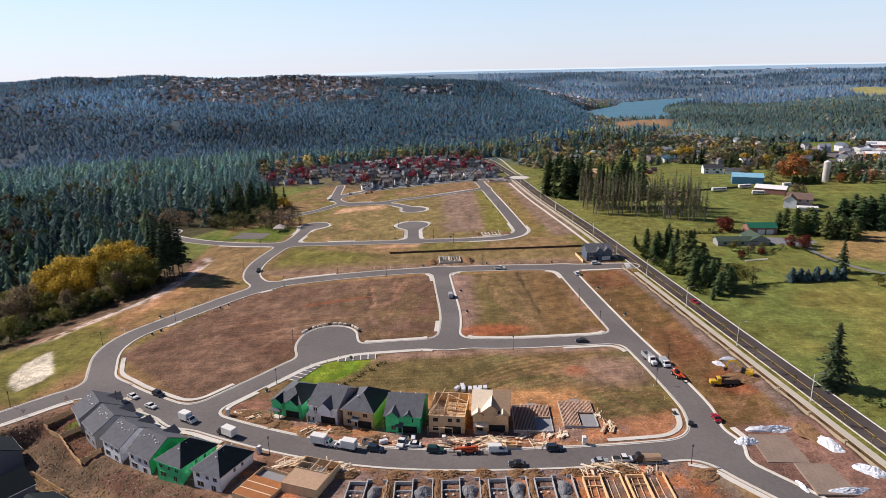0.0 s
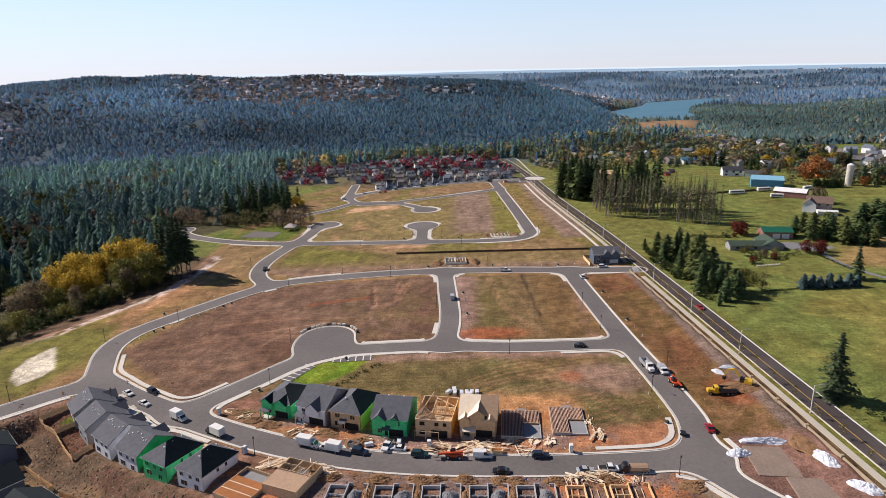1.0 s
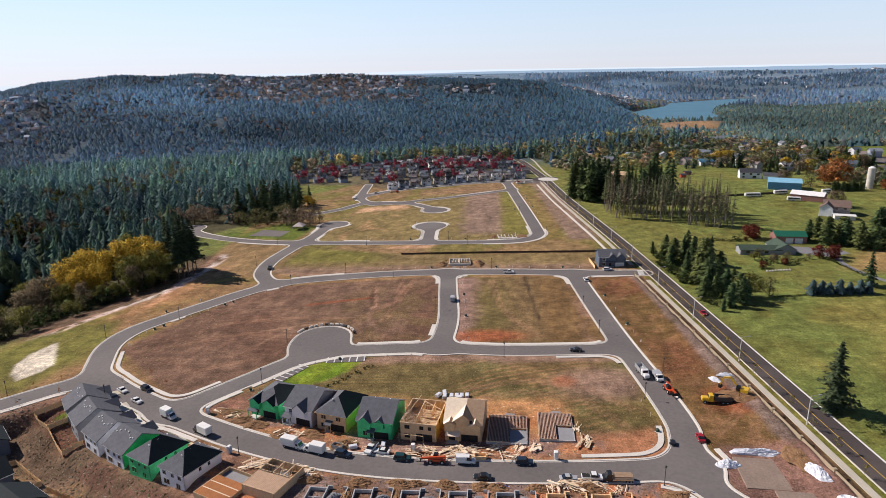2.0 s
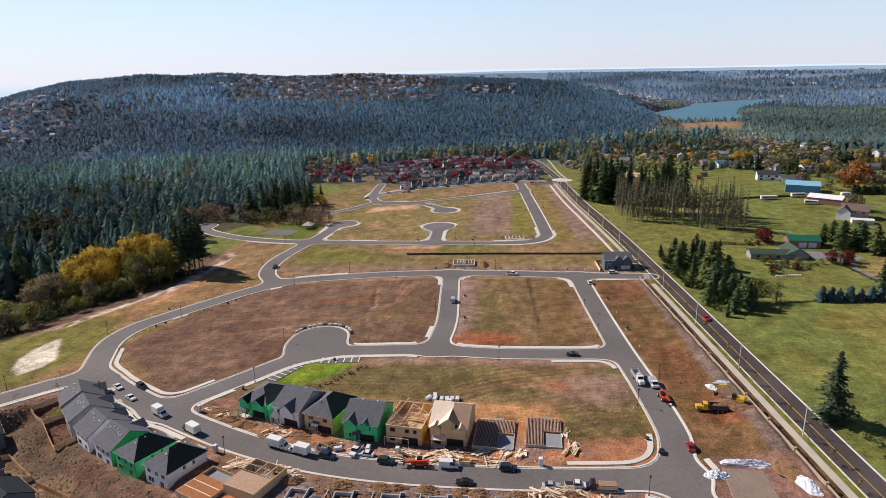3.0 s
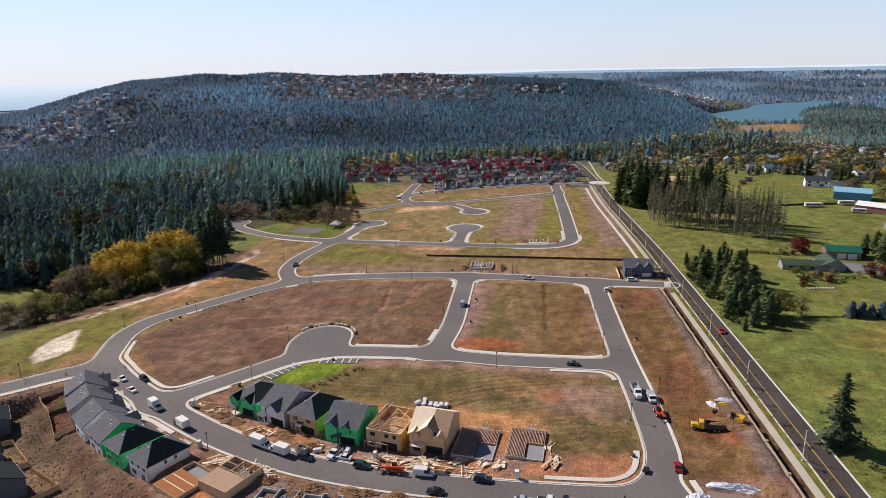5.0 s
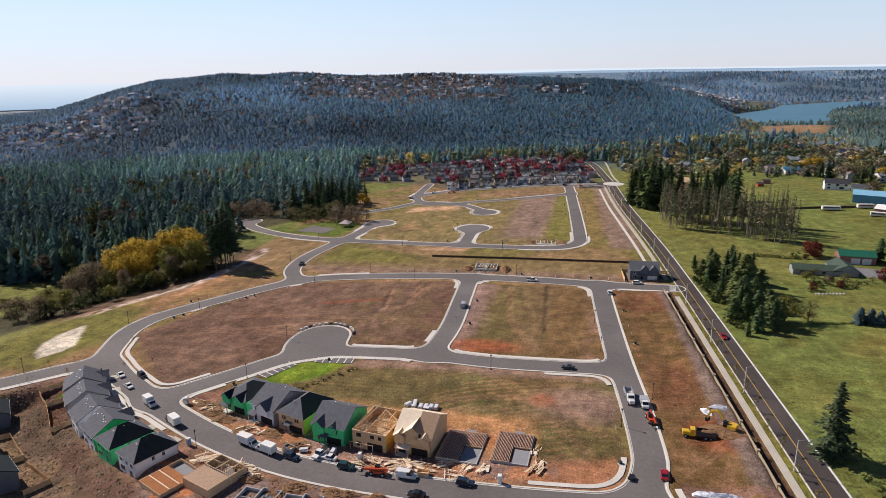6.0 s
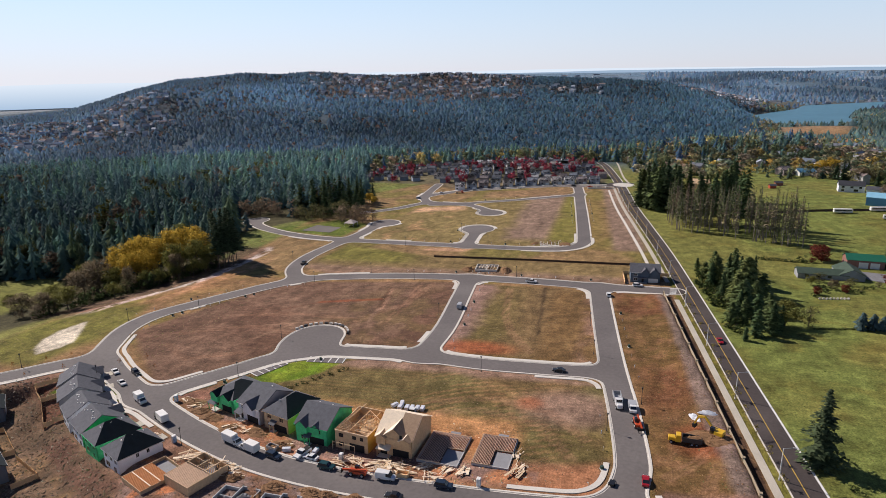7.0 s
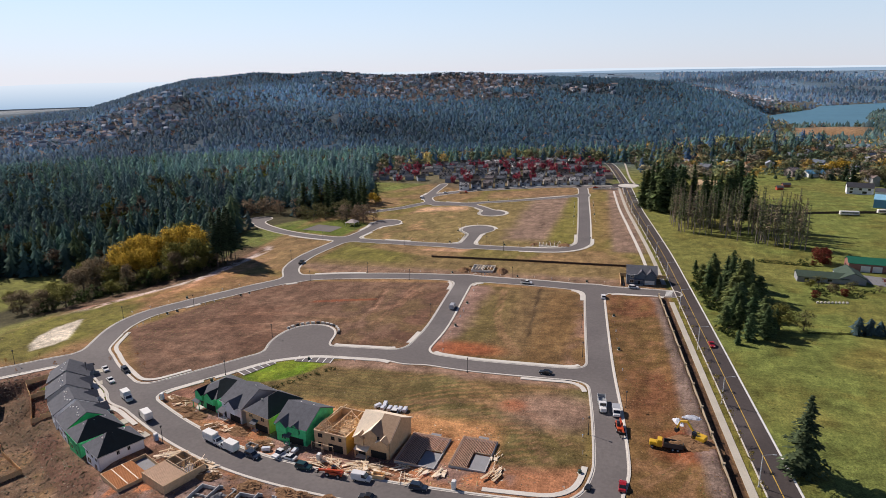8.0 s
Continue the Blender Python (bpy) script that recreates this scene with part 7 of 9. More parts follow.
PILES = [(-66.5, 184, -20, 7, 4), (-61.5, 181.5, 30, 6, 4), (-42, 172, 40, 8, 5), (-37.5, 171, -15, 8, 4), (-46, 154.5, 35, 10, 6), (-43, 155, 30, 9, 6), (-38, 153.5, -10, 12, 5), (-34.5, 153.5, 20, 10, 5), (-31, 150, 60, 8, 5), (-27.5, 150.5, 20, 8, 4), (-29, 152.6, -10, 7, 4),
         (-1, 161, -10, 10, 6), (3, 162.5, -12, 12, 6), (9.5, 162, 25, 14, 5), (12.5, 161.5, -30, 14, 5), (10.5, 160, 10, 12, 5), (15, 163, 0, 9, 5), (18, 160.5, 0, 8, 5), (25, 160.2, 0, 6, 8), (22, 164, 30, 8, 4), (28, 163.5, 60, 7, 4), (33, 163.5, 80, 7, 4),
         (47, 167, 75, 9, 6), (46, 175, 80, 5, 4), (-20.5, 166.5, 20, 6, 3), (-14, 163.8, 10, 6, 3), (38, 147.5, 40, 12, 5), (41.5, 146.5, -30, 12, 6), (44.5, 148, 10, 10, 5), (48, 146.5, -50, 9, 5), (36, 145.5, 80, 8, 4), (52.5, 146, 60, 6, 4), (-88, 168.5, -25, 5, 3), (-67, 163, -30, 8, 4), (-63, 162, 20, 6, 4)]
for i, (x, y, yaw, n, L) in enumerate(PILES):
    lumber_pile(x, y, yaw, int(n * 1.9), L, 300 + i)


def wrapped_stack(x, y, yaw, label="white wrapped stack of building board"):
    ob = thing("board_stack", x, y, yaw, label, "building material", "wrapped stacks")
    part("wrap", bevelled(Form().box(-1.2, 1.2, -0.6, 0.6, 0.12, 1.1).mesh("wrap", M_SHEET), 0.08), None, ob)
    for px in (-0.8, 0.8):
        part("bearer", Form().box(px - 0.1, px + 0.1, -0.6, 0.6, 0, 0.12), M_LUMBER, ob)
    return ob


for i in range(4):
    wrapped_stack(7.3 + i * 1.7, 193.6 + 0.1 * i, 90)
wrapped_stack(2.9, 194.4, 60), wrapped_stack(4.9, 196, 100), wrapped_stack(5.1, 193.6, 85), wrapped_stack(-19, 163.5, 20), wrapped_stack(-10.4, 164.5, 90)
heap("covered_mound", 22.5, 146.9, 2.6, 0.9, 0.6, mat("blue_white_wrap", (0.35, 0.33, 0.6), 0.4, 0.35, 1.5, 5.0, 0.3), "bundles in blue and white wrapping", "building material", seed=99, lumpy=0.5)


# ---- far estate ----
def small_house(name, w, d, e, rise, wall_m, roof_m):
    """A two-storey estate house used as a pattern: walls, roof, front gable, windows, garage door."""
    ob = new(name)
    w2, d2, o = w / 2, d / 2, 0.5
    part("wall", Form().box(-w2, w2, -d2, d2, -1.5, e), wall_m, ob)
    part("gable_wall", Form().prism([(-d2, e), (d2, e), (0, e + rise)], -w2, w2, pose(0, 0, 0, 0, 0, 90)), wall_m, ob)
    k = rise / d2
    r = Form().slab([(-w2 - o, -d2 - o, e - o * k), (w2 + o, -d2 - o, e - o * k), (w2 + o, 0, e + rise), (-w2 - o, 0, e + rise)], 0.25)
    r.slab([(w2 + o, d2 + o, e - o * k), (-w2 - o, d2 + o, e - o * k), (-w2 - o, 0, e + rise), (w2 + o, 0, e + rise)], 0.25)
    part("roof", r, roof_m, ob)
    part("front_gable", Form().prism([(-0.4, 0), (w2 - 0.4, 0), (w2 - 0.4, e), (w2 / 2 - 0.4, e + rise * 0.75), (-0.4, e)], -d2 - 1.2, -d2 + 2), wall_m, ob)
    g = Form().slab([(-0.8, 0, e - 0.3), (-0.8, -d2 - 1.6, e - 0.3), (w2 / 2 - 0.4, -d2 - 1.6, e + rise * 0.75 + 0.1), (w2 / 2 - 0.4, 0, e + rise * 0.75 + 0.1)], 0.2)
    g.slab([(w2, -d2 - 1.6, e - 0.3), (w2, 0, e - 0.3), (w2 / 2 - 0.4, 0, e + rise * 0.75 + 0.1), (w2 / 2 - 0.4, -d2 - 1.6, e + rise * 0.75 + 0.1)], 0.2)
    part("gable_roof", g, roof_m, ob)
    for x, z, ww, hh, y in ((-w2 + 1.8, 3.6, 1.6, 1.3, -d2), (w2 / 2 - 0.4, 3.6, 1.6, 1.4, -d2 - 1.2), (-w2 + 1.8, 0.9, 1.6, 1.4, -d2)):
        part("window", Form().box(x - ww / 2, x + ww / 2, y - 0.06, y + 0.05, z, z + hh), M_GLASS, ob)
    part("garage_door", Form().box(0.2, w2 - 1.0, -d2 - 1.27, -d2 - 1.15, 0, 2.2), M_TRIM, ob)
    return ob


estate_p = [small_house("estate_house", 9.0, 10.5, 4.9, 2.5, mat(f"estate_wall_{k}", c, 0.8, 0.08, 0.4, 4.0, 0.0, each=0.15), r) for k, c, r in
            (("pale", (0.72, 0.72, 0.72), M_FAR_ROOF), ("beige", (0.42, 0.38, 0.35), M_FAR_ROOF), ("grey", (0.25, 0.28, 0.33), M_FAR_ROOF), ("brown", (0.3, 0.25, 0.24), M_FAR_ROOF))]
ESTATE_LABELS = ["white estate house with grey roof", "beige estate house with grey roof", "grey estate house with dark roof", "taupe estate house with grey roof"]


def settle(proto, x, y, yaw, label, group, size=1.0):
    ob = copy_thing(proto, Matrix())
    ob.matrix_basis = Matrix.LocRotScale((x, y, ground_z(x, y)), Euler((0, 0, radians(yaw))), (size, size, size))
    return tagged(ob, label, "house", group)


top = curve([(-86, 602), (-60, 622), (-35, 632), (10, 648), (55, 654)], 1.0)
acc, last = 0.0, top[0]
g = random.Random(5)
for p in top:
    acc += (p - last).length
    last = p
    if acc >= 11.6:
        acc = 0.0
        k = g.choice((0, 2, 2, 1, 0, 3))
        settle(estate_p[k], p.x, p.y + 2, 15 + g.uniform(-4, 4), ESTATE_LABELS[k], "estate houses")
for row, (xa, ya, xb, yb) in enumerate([(-108, 652, 60, 688), (-122, 676, 52, 718), (-215, 668, -130, 664), (-212, 690, 45, 745), (-205, 716, 40, 775), (-190, 742, 30, 806), (-150, 770, 10, 835), (-110, 800, -10, 860)]):
    n = int(math.hypot(xb - xa, yb - ya) / 12.5)
    for i in range(n):
        if g.random() < 0.1:
            continue
        u = (i + 0.5) / n
        k = g.choice((0, 2, 1, 2, 3, 2))
        x, y = xa + (xb - xa) * u + g.uniform(-1.5, 1.5), ya + (yb - ya) * u + g.uniform(-3, 3)
        settle(estate_p[k], x, y, (10 if row % 2 else 190) + g.uniform(-20, 20), ESTATE_LABELS[k], "estate houses", g.uniform(0.8, 0.95))
        if g.random() < (0.6 if row > 2 else 0.25):
            stand(crimson_p, x + 6 + g.uniform(-1, 1), y - 9 + g.uniform(-3, 3), g.uniform(8, 12), g.uniform(0.8, 1.1), "crimson autumn maple between estate houses", "tree", "crimson street trees")

# houses among the trees beyond the pastures, and on the hill
def many_houses(name, label, xs, ys, seed, lo=7.0, hi=13.0, pale=1.0):
    """Plain gabled houses too far off to pick apart, with pale walls and darker roofs."""
    q = np.random.default_rng(seed)
    V, T, C = [], [], []
    zs = height(xs, ys)
    for x, y, z in zip(xs, ys, zs):
        w, d, e, rr, a = q.uniform(lo, hi) / 2, q.uniform(5, 8) / 2, q.uniform(2.8, 5.4) + 2.0 * (pale > 1), q.uniform(1.8, 3.0), q.uniform(0, 3.14)
        c, s = math.cos(a), math.sin(a)
        wall = np.array([(0.7, 0.71, 0.74), (0.44, 0.43, 0.43), (0.34, 0.36, 0.4), (0.55, 0.57, 0.62)][q.integers(4)])
        roofc = np.array([(0.13, 0.14, 0.16), (0.2, 0.16, 0.15), (0.24, 0.26, 0.3), (0.11, 0.13, 0.16)][q.integers(4)]) * pale
        low = [(-w, -d, -2), (w, -d, -2), (w, d, -2), (-w, d, -2), (-w, -d, e), (w, -d, e), (w, d, e), (-w, d, e), (-w, 0, e + rr), (w, 0, e + rr)]
        cap = [(-w - 0.5, -d - 0.6, e - 0.2), (w + 0.5, -d - 0.6, e - 0.2), (w + 0.5, d + 0.6, e - 0.2), (-w - 0.5, d + 0.6, e - 0.2), (-w - 0.5, 0, e + rr + 0.2), (w + 0.5, 0, e + rr + 0.2)]
        k = len(V)
        V += [(x + p[0] * c - p[1] * s, y + p[0] * s + p[1] * c, z + p[2]) for p in low + cap]
        C += [wall] * 10 + [roofc] * 6
        for f in ((0, 1, 5, 4), (1, 2, 6, 5), (2, 3, 7, 6), (3, 0, 4, 7)):
            T += [(k + f[0], k + f[1], k + f[2]), (k + f[0], k + f[2], k + f[3])]
        T += [(k + 4, k + 7, k + 8), (k + 5, k + 9, k + 6)]
        k += 10
        for f in ((0, 1, 5, 4), (2, 3, 4, 5)):
            T += [(k + f[0], k + f[1], k + f[2]), (k + f[0], k + f[2], k + f[3])]
    return tagged(new(name, mesh_from(name, V, T, M_SCRAP, np.array(C))), label, "houses", kind="stuff")


xs, ys = scatter(-1500, 560, 850, 2900, 19, lambda x, y: hill_town(x, y) * np.where(polar(x, y)[1] < -34, 0.48, 0.36) * (in_lake(x, y) > 1.2))
# haze put into the roof colours: 1.7 times lighter on the hill
many_houses("distant_houses", "pale houses scattered among trees on the hill", xs, ys, 3, 8.0, 15.0, 1.7)
xs, ys = scatter(60, 900, 640, 1500, 27, lambda x, y: 0.62 * (1 - inside(x, y, PLAYING_FIELD, 8)) * (1 - inside(x, y, [(48, 600), (100, 560), (250, 560), (262, 705), (100, 725), (80, 800), (48, 800)], 3)) * (polar(x, y)[1] > 5) * (polar(x, y)[1] < 42) * (in_lake(x, y) > 1.2) * (1 - inside(x, y, [(330, 1210), (460, 1290), (560, 1560), (400, 1570)], 12)) * step(1200, 1050, polar(x, y)[0]))
many_houses("distant_houses", "pale houses half hidden in autumn gardens", xs, ys, 4, 8.0, 13.0, 1.25)
xs, ys = scatter(-3300, 2400, 2000, 4300, 70, lambda x, y: (polar(x, y)[0] > 2500) * (polar(x, y)[1] > -33) * 0.35 * step(0.52, 0.6, rough(x, y, 300, 95)) * (in_lake(x, y) > 1.2))
many_houses("distant_houses", "tiny pale buildings on the distant plain", xs, ys, 6, 12, 40)


# ---- farms right of the arterial ----
def barn(name, x, y, yaw, w, d, e, rise, wall_m, roof_m, label, doors=(), over=0.4, windows=()):
    ob = thing(name, x, y, yaw, label, "building", "farm buildings")
    w2, d2 = w / 2, d / 2
    part("wall", Form().box(-w2, w2, -d2, d2, -0.8, e), wall_m, ob)
    part("gable_wall", Form().prism([(-d2, e), (d2, e), (0, e + rise)], -w2, w2, pose(0, 0, 0, 0, 0, 90)), wall_m, ob)
    k = rise / d2
    for s in (-1, 1):
        pts = [(-w2 - over, s * (d2 + over), e - over * k + 0.05), (w2 + over, s * (d2 + over), e - over * k + 0.05), (w2 + over, 0, e + rise + 0.05), (-w2 - over, 0, e + rise + 0.05)]
        part("roof", Form().slab(pts if s < 0 else pts[::-1], 0.18), roof_m, ob)
    for u, ww, hh, m in doors:
        part("door", Form().box(u - ww / 2, u + ww / 2, -d2 - 0.08, -d2 + 0.05, 0, hh), m, ob)
    for u, z, ww, hh in windows:
        part("window", Form().box(u - ww / 2, u + ww / 2, -d2 - 0.05, -d2 + 0.05, z, z + hh), M_GLASS, ob)
    return ob


M_BARN_RED = mat("faded_red_cladding", (0.28, 0.14, 0.12), 0.8, 0.15, 0.4, 4.0, 0.1)
M_ROSE = mat("rose_render", (0.55, 0.42, 0.36), 0.8, 0.1, 0.4, 4.0, 0.1)
M_SILVER_ROOF = mat("pale_metal_roof", (0.85, 0.83, 0.81), 0.5, 0.08, 0.3, 4.0, 0.0)
barn("ranch_house", 169, 362, -2, 22, 8, 2.8, 1.9, M_GREY_SIDING, M_MOSS_ROOF, "long low ranch house with dull green roof", windows=[(-7, 0.9, 1.8, 1.2), (-2, 0.9, 1.8, 1.2), (3, 0.9, 1.8, 1.2)])
barn("ranch_house", 182, 365, 88, 15, 11, 3.0, 2.8, M_GREY_SIDING, M_MOSS_ROOF, "ranch house wing with dull green gable roof")
barn("green_barn", 195, 386, -4, 17, 10, 4.4, 2.2, M_BARN_RED, M_GREEN_ROOF, "red barn with green metal roof and white doors", doors=[(-1, 4.2, 3.2, M_TRIM), (4.2, 4.2, 3.2, M_TRIM)])
barn("blue_barn", 256.6, 539.5, -20, 24, 16, 6.0, 2.4, M_BLUE_METAL, mat("pale_blue_roof", (0.25, 0.5, 0.66), 0.45, 0.1, 0.3, 4.0, 0.0), "large blue metal barn with pale blue roof")
barn("metal_shed", 255.3, 494.6, -35, 22, 14, 4.2, 2.0, M_BARN_RED, M_SILVER_ROOF, "brown shed with white metal roof")
barn("rose_house", 254.5, 452.6, -25, 16, 12, 5.6, 3.6, M_ROSE, M_BROWN_ROOF, "rose-coloured two-storey house with brown roof", windows=[(-5, 3.6, 1.6, 1.4), (0, 3.6, 1.6, 1.4), (5, 3.6, 1.6, 1.4), (-5, 0.9, 1.8, 1.5)])
barn("rose_house", 246.5, 449, 60, 10, 8, 5.6, 3.2, M_WHITE_SIDING, M_BROWN_ROOF, "pale gabled wing of the rose house")
barn("white_house", 251, 597, -10, 18, 11, 5.5, 3.0, M_WHITE_SIDING, M_FAR_ROOF, "white two-storey house with dark roof", windows=[(-6, 3.4, 2, 1.5), (0, 3.4, 2, 1.5), (6, 3.4, 2, 1.5), (-6, 0.8, 2, 1.5), (3, 0.8, 3, 1.8)])
barn("white_house", 268, 588, -25, 16, 9, 3.4, 2.0, M_WHITE_SIDING, M_FAR_ROOF, "low white house with grey roof")
barn("carport", 252.5, 437.5, -15, 12, 6, 2.6, 0.7, M_TRIM, M_TRIM, "white open carport with flat pale roof")
barn("brick_school", 462, 652, -25, 60, 22, 7, 1.2, M_BRICK, M_SILVER_ROOF, "long brick building with pale flat roof")
barn("school_hall", 530, 742, -25, 70, 40, 8, 1.5, M_TRIM, M_SILVER_ROOF, "broad white hall with pale roof")
barn("yellow_house", 135, 560, -10, 16, 9, 4.5, 2.6, mat("orange_siding", (0.5, 0.32, 0.18), 0.8, 0.1, 0.4, 4.0, 0.1), M_BROWN_ROOF, "tan house behind the tall firs")
barn("red_shed", 196.7, 611.7, 10, 5, 4, 2.4, 1.2, mat("red_shed_paint", (0.42, 0.08, 0.04), 0.7, 0.1, 0.5, 4.0, 0.1), M_FAR_ROOF, "small red shed in the pasture")
for i, (x, y, yaw) in enumerate([(300, 640, 10), (330, 660, -20), (180, 760, 5), (222, 690, 30), (260, 720, 15), (400, 620, -30), (430, 600, 10), (380, 430, -20), (410, 440, 20)]):
    k = i % 4
    settle(estate_p[k], x, y, yaw, ESTATE_LABELS[k], "houses beyond the pasture", 1.1)
silo = thing("silo", 317.7, 530.3, 0, "tall pale concrete silo beside autumn trees", "silo")
part("shell", Form().rod((0, 0, -1), (0, 0, 16.5), 2.6, 2.6, 20), M_CONCRETE, silo)
part("dome", Form().rod((0, 0, 16.5), (0, 0, 17.6), 2.6, 1.0, 20), M_SILVER_ROOF, silo)
for i in range(9):
    part("hoop", Form().rod((0, 0, 1 + i * 1.8), (0, 0, 1.15 + i * 1.8), 2.65, 2.65, 20), M_STEEL, silo)


def caravan(x, y, yaw, L, label):
    ob = thing("caravan", x, y, yaw, label, "caravan", "caravans by the sheds")
    part("body", bevelled(Form().box(-L / 2, L / 2, -1.2, 1.2, 0.5, 3.1).mesh("body", M_TRIM), 0.25), None, ob)
    part("window_band", Form().box(-L / 2 + 0.8, L / 2 - 0.8, -1.24, -1.18, 1.7, 2.4), M_GLASS, ob)
    for px in (-0.6, 0.6):
        part("wheel", Form().rod((px, -1.15, 0.35), (px, -0.9, 0.35), 0.35, 0.35, 10), M_TYRE, ob)
    return ob


caravan(219.8, 507, 5, 12, "white caravan parked in the field"), caravan(244, 515.3, 10, 11, "white caravan beside the blue barn"), caravan(243, 490, -15, 9, "white trailer beside the shed"), caravan(278, 515.6, 20, 8, "pale trailer behind the sheds")
tagged(new("drive", Form().slab([(x, y, ground_z(x, y) + 0.06) for x, y in ((188, 376), (200, 372), (215, 366), (216, 358), (202, 352), (190, 360))], 0.05).mesh("drive", M_GRAVEL)), "grey gravel yard in front of the barn", "drive", kind="structure")
ribbon("drive", curve([(208, 358), (203, 340), (204, 322), (210, 304), (224, 285)], 4), [(1.5, 0.05), (-1.5, 0.05)], M_GRAVEL, "pale gravel drive curving to the barn", "drive")
tagged(new("car_park", Form().slab([(x, y, ground_z(x, y) + 0.35) for x, y in ((398, 712), (420, 655), (452, 690), (470, 742))][::-1], 0.1).mesh("car_park", M_ASPHALT)), "grey asphalt car park beside the playing field", "car park", kind="structure")
ribbon("road", curve([(470, 520), (420, 600), (395, 680), (410, 780), (450, 900)], 8), [(5, 0.1), (-5, 0.1)], M_ASPHALT, "grey country road past the brick building", "road")


# ---- vehicles ----
def wheels(ob, xs, half, r):
    for px in xs:
        for s in (-1, 1):
            t = part("wheel", Form().rod((px, s * (half - 0.24), r), (px, s * half, r), r, r, 12), M_TYRE, ob)
            part("rim", Form().rod((px, s * (half - 0.02), r), (px, s * (half + 0.015), r), r * 0.55, r * 0.5, 8), P_SILVER, t)


def lamps(ob, x, half, z):
    for s in (-1, 1):
        part("headlight", Form().box(x - 0.05, x + 0.02, s * half - 0.2, s * half + 0.2, z, z + 0.18), M_TRIM, ob)


SHAPES = {  # length, half width, lower body outline, cabin outline
    "car": (4.7, 0.9, [(-2.3, 0.3), (2.3, 0.3), (2.35, 0.6), (2.1, 0.82), (1.0, 0.95), (-1.6, 0.98), (-2.25, 0.9)], [(-1.7, 0.95), (1.05, 0.93), (0.35, 1.42), (-0.95, 1.45)]),
    "suv": (4.9, 0.95, [(-2.4, 0.35), (2.4, 0.35), (2.42, 0.8), (2.2, 1.0), (1.1, 1.1), (-2.35, 1.12)], [(-2.3, 1.1), (1.1, 1.08), (0.5, 1.7), (-1.95, 1.75)]),
    "van": (5.4, 1.0, [(-2.7, 0.4), (2.7, 0.4), (2.72, 0.9), (2.2, 1.15), (1.5, 1.25), (-2.7, 1.25)], [(-2.65, 1.24), (1.7, 1.24), (1.1, 2.15), (-2.6, 2.25)]),
    "pickup": (5.7, 1.0, [(-2.85, 0.5), (2.8, 0.5), (2.85, 1.0), (2.6, 1.12), (1.4, 1.2), (-2.85, 1.2)], [(-0.6, 1.2), (1.45, 1.18), (0.9, 1.85), (-0.45, 1.9)]),
}


def car(x, y, yaw, kind, body_paint, label, group="parked vehicles", z=None):
    L, half, low, cab = SHAPES[kind]
    ob = thing({"car": "car", "suv": "car", "van": "van", "pickup": "pickup_truck"}[kind], x, y, yaw, label, "vehicle", group, (ground_z(x, y) if z is None else z) + 0.06)
    part("body", bevelled(Form().prism(low, -half, half).mesh("body", body_paint), 0.06), None, ob)
    glass = [(px, pz) for px, pz in cab]
    part("window_glass", Form().prism(glass, -half + 0.1, half - 0.1), M_GLASS, ob)
    (ax, az), (bx, bz) = cab[2], cab[3]
    part("cabin_roof", Form().box(bx + 0.05, ax - 0.05, -half + 0.14, half - 0.14, min(az, bz) - 0.03, max(az, bz) + 0.05), body_paint, ob)
    if kind == "van":
        part("cargo_side", Form().prism([(-2.68, 1.2), (0.3, 1.2), (0.3, 2.2), (-2.62, 2.28)], -half + 0.02, half - 0.02), body_paint, ob)
    if kind == "pickup":
        part("bed_floor", Form().box(-2.75, -0.7, -half + 0.12, half - 0.12, 1.19, 1.23), M_DARK, ob)
    for s in (-1, 1):
        part("mirror", Form().box(cab[1][0] - 0.45, cab[1][0] - 0.25, s * (half + 0.1) - 0.09, s * (half + 0.1) + 0.09, 1.05, 1.25), body_paint, ob)
    wheels(ob, (-L * 0.29, L * 0.3), half, 0.36)
    lamps(ob, L / 2 - 0.02, half - 0.3, 0.62)
    return ob


def box_truck(x, y, yaw, label, cargo=4.6, cab_paint=P_WHITE, box_m=M_TRIM, height_=3.2):
    ob = thing("box_truck", x, y, yaw, label, "truck", "parked vehicles")
    part("chassis", Form().box(-cargo, 2.2, -0.5, 0.5, 0.5, 0.8), M_DARK, ob)
    part("cargo_box", bevelled(Form().box(-cargo, 0, -1.2, 1.2, 0.85, height_).mesh("cargo_box", box_m), 0.05), None, ob)
    part("cab", bevelled(Form().prism([(0.15, 0.5), (2.3, 0.5), (2.35, 1.2), (1.7, 1.45), (1.25, 2.3), (0.15, 2.35)], -1.05, 1.05).mesh("cab", cab_paint), 0.08), None, ob)
    part("windscreen", Form().slab([(1.74, -0.9, 1.46), (1.74, 0.9, 1.46), (1.32, 0.9, 2.25), (1.32, -0.9, 2.25)], 0.03), M_GLASS, ob)
    for s in (-1, 1):
        part("side_window", Form().box(0.5, 1.25, s * 1.06 - 0.02, s * 1.06 + 0.02, 1.45, 2.1), M_GLASS, ob)
    wheels(ob, (1.4, -cargo * 0.72), 1.1, 0.45)
    lamps(ob, 2.34, 0.75, 0.75)
    return ob


